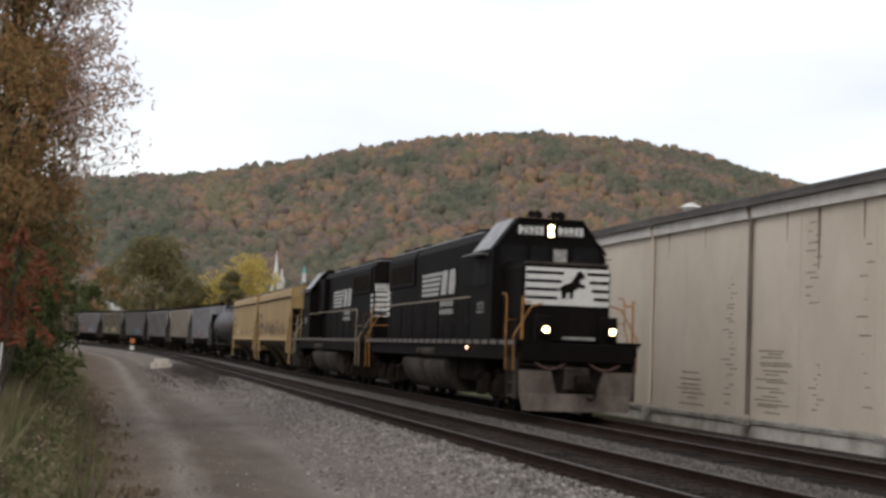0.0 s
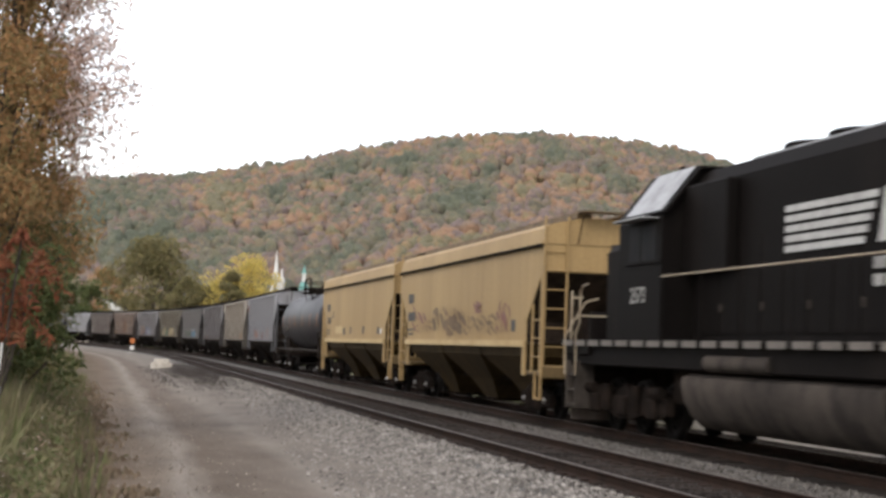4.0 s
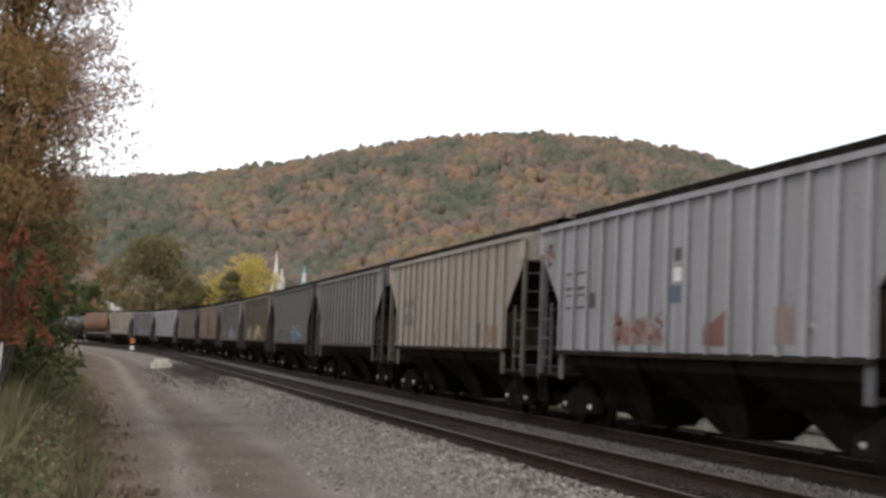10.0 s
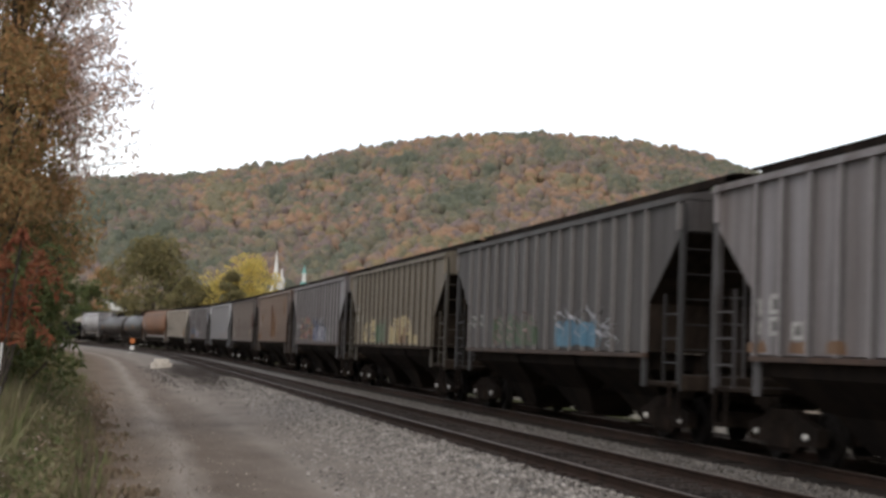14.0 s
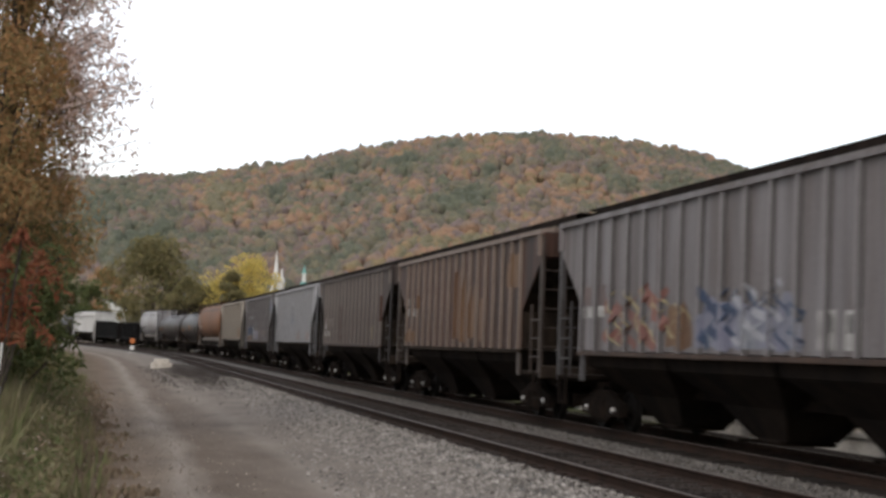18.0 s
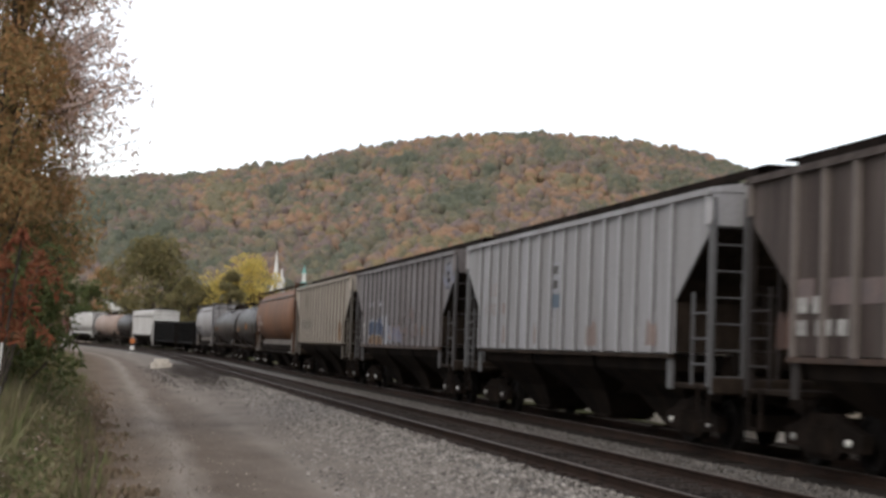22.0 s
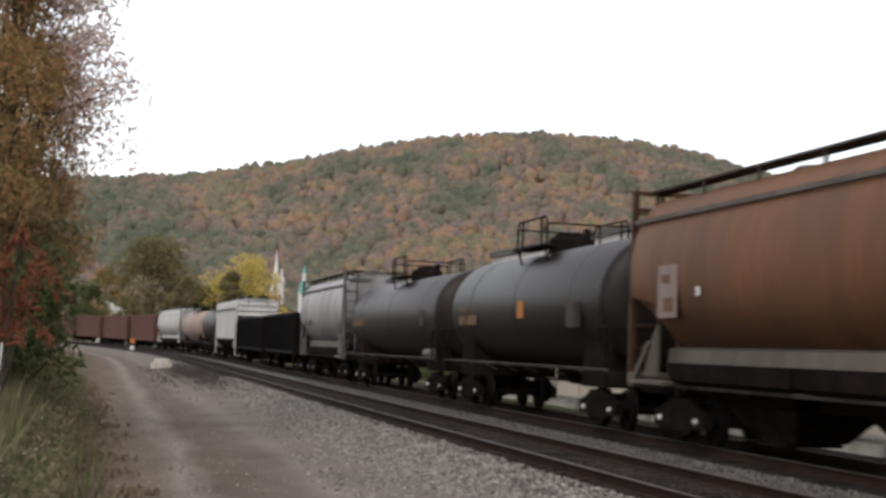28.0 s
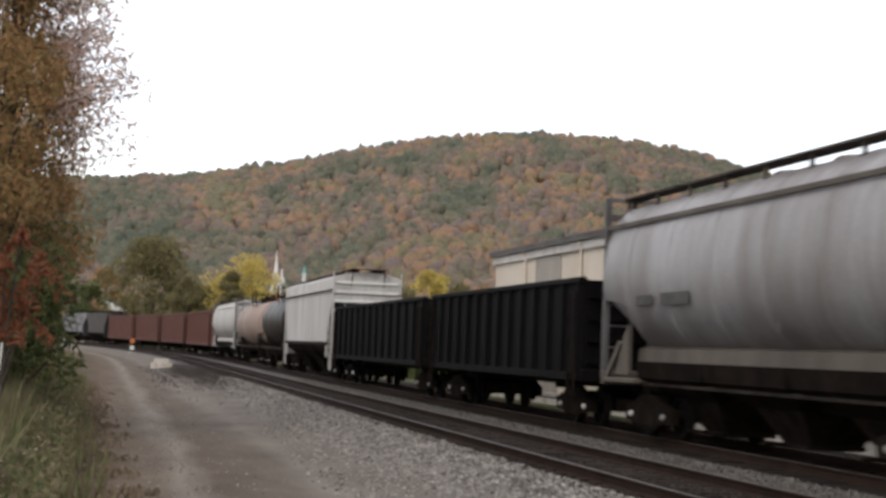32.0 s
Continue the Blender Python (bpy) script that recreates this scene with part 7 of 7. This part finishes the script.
def bush(label, s, side, h, w, mat, seed, n=260, size=0.16, clumps=12):
    rnd = random.Random(seed)
    p = line(s, side)
    z0 = -0.5 + grade(s)
    root = thing("bush", label, "bush", at=pose(p.x, p.y, z0))
    st, lv = Shape(), Shape()
    for i in range(clumps):
        a, q = rnd.uniform(0, 6.283), w / 2 * rnd.random() ** 0.6
        c = (q * math.cos(a), q * math.sin(a), h * rnd.uniform(0.15, 0.86))
        st.rod((c[0] * 0.15, c[1] * 0.15, 0), c, 0.012 + 0.004 * h, 5)
        k = w * rnd.uniform(0.16, 0.28)
        leaf_cloud(lv, c, (k, k, k * rnd.uniform(0.7, 1.0)), n, size, rnd, 0.2)
    part("stem", st, M_BARK, root)
    part("leaves", lv, mat, root)
    return root


rb = random.Random(77)
for i, (s, side, h, w, m) in enumerate(((33, 15.2, 3.2, 3.2, M_LEAF_GREEN), (38, 14.6, 2.4, 2.6, M_LEAF_OLIVE), (44, 15.4, 4.6, 3.4, M_LEAF_GREEN), (52, 15.6, 3.6, 3.4, M_LEAF_RUST), (60, 15.4, 4.4, 3.6, M_LEAF_OLIVE), (70, 16.0, 5.0, 4.2, M_LEAF_GREEN),
                                        (82, 16.0, 4.2, 4.2, M_LEAF_OLIVE), (96, 16.4, 5.0, 4.6, M_LEAF_GREEN), (112, 16.8, 5.4, 5.0, M_LEAF_RUST), (130, 17.5, 5.6, 5.4, M_LEAF_OLIVE), (150, 18.5, 6.0, 6.0, M_LEAF_GREEN), (175, 20.0, 6.0, 6.5, M_LEAF_OLIVE))):
    bush("tangled roadside bush in dull autumn leaf", s, side, h, w, m, 100 + i, 230 if s < 80 else 150, 0.13 if s < 60 else 0.22, 14)


for i in range(16):
    s = 74 + 6.5 * i
    bush("low dark brush beyond the far rail", s + rb.uniform(-1, 1), -8.6 - rb.uniform(0, 2.2), rb.uniform(1.0, 1.7), rb.uniform(4.0, 6.0), M_LEAF_GREEN, 400 + i, 110, 0.17, 14)


def big_tree():
    """The overhanging tree beside the road: leaning trunk, limbs, dense rusty crown, thin pale outer sprays."""
    rnd = random.Random(5)
    x0, y0 = -9.6, 32.0
    z0 = -0.5
    root = thing("roadside_tree", "tall rust-brown autumn tree leaning over the road", "tree", at=pose(x0, y0, z0))
    st = Shape()
    trunk = [(0, 0, 0), (0.15, 0, 2.0), (0.5, -0.2, 4.0), (0.7, -0.1, 6.0), (0.9, 0, 8.5), (1.0, 0.1, 11.5)]
    rings = []
    for i, p in enumerate(trunk):
        q = 0.26 * (1 - 0.15 * i)
        rings.append([(p[0] + q * math.cos(a), p[1] + q * math.sin(a), p[2]) for a in (2 * math.pi * k / 10 for k in range(10))])
    st.loft(rings)
    lv, low = Shape(), Shape()
    for i in range(150):
        z = rnd.uniform(1.6, 12.5)
        reach = rnd.uniform(-2.2, 2.0) + 0.35 * math.sin(z * 1.3)
        c = (0.5 + reach, rnd.uniform(-2.6, 2.0), z)
        c = (min(c[0], (1.28 if z > 6 else 1.55) + 0.35 * math.sin(z * 2.1)), c[1], c[2])
        k = rnd.uniform(0.55, 0.95)
        st.rod(trunk[min(5, int(z / 2.4))], c, 0.03, 5)
        leaf_cloud(low if z < 4.0 + 0.8 * math.sin(7 * reach) else lv, c, (k, k, k * 0.85), 420, 0.072, rnd, 0.1)
    part("lower_leaves", low, M_LEAF_GREEN, root, "still green leaves low on the tree")
    part("trunk", st, M_BARK, root, "dark trunk and limbs")
    part("crown", lv, M_LEAF_RUST, root, "rust and olive leaves")
    fr = Shape()
    sp = Shape()
    for i in range(64):
        z = rnd.uniform(5.3, 11.0)
        tip = (rnd.uniform(1.9, 3.35), rnd.uniform(-1.6, 1.0), z + rnd.uniform(-0.1, 0.5))
        base = (1.4, rnd.uniform(-0.8, 0.8), z - 0.3)
        sp.rod(base, tip, 0.007, 5)
        for j in range(4):
            q = 0.45 + 0.18 * j
            c = tuple(base[m] + (tip[m] - base[m]) * q for m in range(3))
            leaf_cloud(fr, c, (0.30, 0.35, 0.26), 15, 0.074, rnd, 0.0)
    fringe = part("outer_branches", sp, M_BARK, root, "thin outer twigs")
    fringe.name = "outer_branch"
    part("outer_leaves", fr, M_LEAF_PALE, fringe, "sparse washed-out pinkish leaves against the sky")
    return root, fringe


TREE, TREE_FRINGE = big_tree()


def sumac():
    rnd = random.Random(8)
    root = thing("sumac_shrub", "red-leaved sumac shrub among green brush", "shrub", at=pose(-6.6, 23.5, -0.5))
    st, lv = Shape(), Shape()
    for i in range(9):
        tip = (rnd.uniform(-0.6, 0.75), rnd.uniform(-0.8, 0.8), rnd.uniform(2.4, 3.7))
        st.rod((rnd.uniform(-0.3, 0.2), 0, 0), tip, 0.02, 5)
        for j in range(7):
            a = rnd.uniform(0, 6.283)
            d = Vector((math.cos(a) * 0.55, math.sin(a) * 0.55, -0.75))
            for q in range(9):
                b = Vector(tip) + d * (q / 9)
                leaf_cloud(lv, b, (0.07, 0.07, 0.05), 3, 0.075, rnd, 0.0)
    part("stem", st, M_BARK, root)
    part("leaves", lv, M_LEAF_RED, root, "drooping dull red leaflets")


sumac()
bush("green brush under the tree", 26.5, 15.5, 3.4, 2.6, M_LEAF_GREEN, 301, 260, 0.10, 16)
bush("tall dark green brush beside the road", 35.0, 13.7, 5.0, 3.0, M_LEAF_GREEN, 303, 330, 0.11, 22)
bush("tall dull brush beside the road", 41.0, 14.2, 5.2, 3.2, M_LEAF_OLIVE, 304, 300, 0.13, 20)
bush("green brush under the tree", 30.0, 14.9, 2.8, 2.2, M_LEAF_GREEN, 302, 260, 0.10, 14)


def place_tree(px, depth, top, width, label, leaves, mat, seed, **k):
    tree(label, (px - 784) / 2807 * depth, depth, top - ground_height(0, depth), width, leaves, mat, seed, **k)


place_tree(276, 330, 21.2, 20, "broad dull-green tree beyond the railway", "dull green leaves", M_LEAF_OLIVE, 41, size=0.55, clumps=44, n=130, crown_low=0.2)
place_tree(441, 300, 17.0, 16.5, "bright yellow autumn tree beyond the train", "yellow leaves", M_LEAF_YELLOW, 42, size=0.42, clumps=40, n=120, crown_low=0.15)
place_tree(412, 292, 13.8, 6.0, "olive-green tree before the yellow one", "olive leaves", M_LEAF_OLIVE, 43, size=0.4, clumps=24, n=110, crown_low=0.15)
place_tree(340, 296, 12.5, 9.5, "low yellow-green tree beside the line", "yellow-green leaves", M_LEAF_OLIVE, 44, size=0.42, clumps=30, n=110, crown_low=0.1)
for i, (px, d, h, w, m) in enumerate(((190, 380, 17, 9, M_LEAF_RUST), (165, 350, 13, 8, M_LEAF_GREEN), (220, 420, 17, 10, M_LEAF_OLIVE), (310, 430, 18, 11, M_LEAF_GREEN), (375, 440, 17, 10, M_LEAF_OLIVE), (455, 400, 15, 8, M_LEAF_OLIVE),
                                      (560, 430, 15, 10, M_LEAF_OLIVE), (610, 440, 14, 10, M_LEAF_GREEN), (665, 430, 13, 10, M_LEAF_OLIVE), (715, 300, 12.5, 8, M_LEAF_OLIVE), (768, 290, 15.2, 9, M_LEAF_YELLOW), (815, 300, 13.5, 8, M_LEAF_OLIVE), (858, 310, 13, 8, M_LEAF_RUST), (120, 330, 12, 9, M_LEAF_GREEN), (80, 300, 12, 9, M_LEAF_OLIVE))):
    place_tree(px, d, h, w, "distant autumn tree at the foot of the hill", "dull green and rust autumn leaves", m, 60 + i, size=0.5, clumps=22, n=90, crown_low=0.12)


# ---- town: steeples and roofs ----
M_COPPER = material("copper_green", (0.16, 0.34, 0.30), 0.6, second=(0.11, 0.26, 0.23), scale=1, grain=0.15)
M_BRICK = material("red_brick", (0.26, 0.12, 0.085), 0.85, second=(0.20, 0.09, 0.065), scale=2, grain=0.2, spread=0.1)
M_SLATE = material("slate_roof", (0.12, 0.12, 0.125), 0.7, second=(0.09, 0.09, 0.09), scale=1, grain=0.2)


def ring(r, z, n=8):
    return [(r * math.cos(2 * math.pi * (i + 0.5) / n), r * math.sin(2 * math.pi * (i + 0.5) / n), z) for i in range(n)]


def church(px, depth, kind):
    x = (px - 784) / 2807 * depth
    z0 = ground_height(x, depth) - 0.1
    if kind == "spire":
        c = thing("church", "white church steeple with a slender pointed spire", "church", at=pose(x, depth, z0))
        part("nave", Shape().loft([[(-4.5, y, 0), (4.5, y, 0), (4.5, y, 7), (0, y, 11.5), (-4.5, y, 7)] for y in (1.6, 18)]), M_BRICK, c, "red brick nave")
        part("nave_roof", Shape().loft([[(-4.9, y, 6.9), (0, y, 11.9), (4.9, y, 6.9), (4.9, y, 6.6), (0, y, 11.55), (-4.9, y, 6.6)] for y in (1.3, 18.3)]), M_SLATE, c)
        part("tower", Shape().box(-1.7, 1.7, -1.7, 1.6, 0, 14.5, 0.05), M_BRICK, c)
        b = part("belfry", Shape().loft([ring(1.55, 14.5), ring(1.5, 18.3), ring(1.75, 18.4), ring(1.75, 18.8)]), M_WHITE, c, "white belfry")
        for i in range(4):
            a = i * math.pi / 2
            part("louvre", Shape().box(-0.35, 0.35, -0.05, 0.05, 15.2, 17.6), M_SLATE, b, at=Matrix.Rotation(a, 4, "Z") @ Matrix.Translation((0, -1.5, 0)))
        part("spire", Shape().loft([ring(0.95, 18.8), ring(0.42, 23.4), ring(0.04, 27.4)]), M_WHITE, c, "white spire")
        part("turret", Shape().loft([[(x + 1.75, y - 0.4, z) for x, y, z in ring(q, z)] for q, z in ((0.75, 12.0), (0.75, 18.2), (0.95, 18.3), (0.95, 18.6), (0.5, 19.6), (0.32, 19.8), (0.32, 21.2), (0.05, 22.2))]), M_WHITE, c, "small white turret beside the steeple")
    else:
        c = thing("church", "white church tower with a green copper roof", "church", at=pose(x, depth, z0))
        part("tower", Shape().box(-1.2, 1.2, -1.2, 1.2, 0, 14.6, 0.05), M_WHITE, c)
        part("copper_roof", Shape().loft([ring(1.75, 14.6), ring(1.65, 14.9), ring(1.35, 16.0), ring(0.95, 17.2), ring(0.85, 17.7)]), M_COPPER, c, "flared green copper roof")
        part("lantern", Shape().loft([ring(0.55, 17.7), ring(0.5, 19.6), ring(0.7, 19.7), ring(0.7, 19.9)]), M_WHITE, c, "white lantern")
        part("cap", Shape().loft([ring(0.65, 19.9), ring(0.45, 20.6), ring(0.05, 22.0)]), M_COPPER, c)
        part("nave", Shape().loft([[(-5, y, 0), (5, y, 0), (5, y, 6), (0, y, 10), (-5, y, 6)] for y in (2, 20)]), M_BRICK, c)


def house(px, depth, w, h, label, wall, roof, seed):
    x = (px - 784) / 2807 * depth
    z0 = ground_height(x, depth) - 0.1
    c = thing("house", label, "house", at=pose(x, depth, z0, 0, 0, 10))
    part("wall", Shape().loft([[(-w / 2, y, 0), (w / 2, y, 0), (w / 2, y, h), (0, y, h + w * 0.28), (-w / 2, y, h)] for y in (-4, 4)]), wall, c)
    for k in (-1, 1):
        part("roof", Shape().loft([[(k * (w / 2 + 0.4), y, h - 0.2), (k * (w / 2 + 0.4), y, h), (0, y, h + w * 0.28 + 0.3), (0, y, h + w * 0.28 + 0.05)] for y in (-4.4, 4.4)]), roof, c)
    for i in range(3):
        wx = -w / 2 + w * (i + 0.7) / 3.4
        g = part("window", Shape().box(wx - 0.5, wx + 0.5, -4.05, -4.004, 1.2, 2.8), M_GLASS, c)
        part("frame", Shape().box(wx - 0.6, wx + 0.6, -4.09, -4.052, 2.8, 2.95), M_WHITE, g)
    return c


church(490, 450, "spire")
church(540, 420, "copper")
house(152, 300, 6, 3.2, "pale low building with a light roof beyond the curve", M_CREAM, M_PALE, 1)
house(505, 400, 8, 8, "red brick house below the steeple", M_BRICK, M_SLATE, 2)
house(195, 400, 9, 8, "white house among trees", M_WHITE, M_SLATE, 3)


# ---- small things beside the track ----
M_ORANGE = material("signal_orange", (0.50, 0.17, 0.05), 0.5, second=(0.36, 0.11, 0.04), scale=6, grain=0.1)


def switch_stand(s, side):
    p = line(s, side)
    c = thing("switch_stand", "switch stand with an orange-red target and white base", "switch stand", at=pose(p.x, p.y, grade(s) - 0.42, 0, 0, math.degrees(heading(s))))
    part("base", Shape().box(-0.35, 0.35, -0.25, 0.25, 0, 0.35, 0.03), M_CONCRETE, c)
    part("mast", Shape().rod((0, 0, 0.3), (0, 0, 1.6), 0.04, 8), M_UNDER, c)
    part("target", Shape().turn([(-0.02, 0.27), (0.02, 0.27)], (0, -0.06, 1.45), "y", 16), M_ORANGE, c, "orange-red round target")
    part("lower_plate", Shape().box(-0.2, 0.2, -0.05, -0.03, 0.55, 0.95), M_WHITE, c, "white lower plate")
    part("lever", Shape().rod((0, 0, 0.4), (0.6, 0, 0.7), 0.025, 6), M_UNDER, c)


def concrete_block(p):
    c = thing("concrete_block", "weathered whitish concrete block on the gravel", "concrete block", at=pose(p.x, p.y, p.z, 0, 0, 14))
    part("base", Shape().box(-0.62, 0.62, -0.4, 0.4, 0, 0.4, 0.03), M_CONCRETE_PALE, c)
    part("cap", Shape().box(-0.42, 0.46, -0.3, 0.3, 0.4, 0.62, 0.03), M_CONCRETE_PALE, c)


M_CONCRETE_PALE = material("pale_concrete", (0.52, 0.475, 0.41), 0.9, second=(0.36, 0.32, 0.27), scale=2, grain=0.2, bump=0.2)
switch_stand(161.0, 6.6)
concrete_block(line(101.0, 7.33, -0.40))
post = thing("marker_post", "white marker post among the weeds", "post", at=pose(-7.78, 28.0, -0.5))
part("post_board", Shape().box(-0.09, 0.09, -0.02, 0.02, 0.0, 1.85, 0.01), M_WHITE, post)


def leafy_weeds(n, area, mat, seed, size, high):
    """Low broad-leaved plants along the verge, one mesh."""
    rnd = random.Random(seed)
    s = Shape()
    s0, s1, a0, a1 = area
    for i in range(n):
        t = s0 + (s1 - s0) * rnd.random() ** 1.5
        p = line(t, rnd.uniform(a0, a1))
        h = rnd.uniform(0.1, high)
        leaf_cloud(s, (p.x, p.y, -0.42 + h * 0.5), (0.14, 0.14, h * 0.6), 16, size, rnd, 0.0)
    me = s.mesh("leafy_weeds", mat)
    return tagged(new("leafy_weeds", me), "broad-leaved roadside weeds in dull green", "weeds", kind="stuff")


leafy_weeds(1500, (15, 45, 11.5, 15.4), M_GRASS, 31, 0.062, 0.7)
leafy_weeds(260, (15, 34, 11.6, 13.9), M_LEAF_GREEN, 32, 0.055, 0.6)
leafy_weeds(90, (16, 40, 11.7, 13.7), M_LEAF_PALE, 33, 0.03, 0.6)


def motions():
    """The train rolls by at a steady pace; its wheels turn; the light branch of the big tree stirs in the wind."""
    turn_round = pose(0, 0, 0, 0, 0, 180)
    for root, mid, base, wheels, flip in CARS:
        walk(root, [(t, ride(mid - SPEED * t, base) @ turn_round if flip else ride(mid - SPEED * t, base)) for t in np.arange(0.0, 32.01, 1.0)])
        near = (mid - 90) / SPEED, (mid + 5) / SPEED
        for ob, r, m in wheels:
            rows, a = [], 0.0
            rate = math.degrees(SPEED / r) * (-1 if flip else 1)
            t0, t1 = max(0.0, near[0]), min(32.0, max(near[1], 0.5))
            times = [0.0]
            t = math.ceil(t0 * 20) / 20
            while t <= t1:
                if t > times[-1] + 0.01:
                    times.append(round(t, 4))
                t += 0.05
            if times[-1] < 31.99:
                times.append(32.0)
            for t in times:
                k = min(max(t, t0), t1) - t0
                rows.append((t, m @ pose(0, 0, 0, 0, rate * k, 0)))
            walk(ob, rows)

    # the thin outer branch of the big tree sways a little
    sway = ((0, 0, 0), (6, 0, 0), (7, 0, -0.03), (9, 0, -0.02), (11, 0, 0), (16.5, 0, 0.01), (18.2, -0.02, 0.04), (19.5, -0.01, 0.01), (20.5, -0.03, 0.10), (21.5, 0, 0.04), (23, -0.03, 0.07), (25, -0.01, 0.0), (26.2, -0.02, 0.05), (27.5, -0.05, 0.08), (29, -0.07, 0.07), (30.2, -0.09, 0.15), (31.5, -0.03, 0.05), (32, -0.07, 0.16))
    walk(TREE_FRINGE, [(t, pose(a, 0, b)) for t, a, b in sway])

motions()
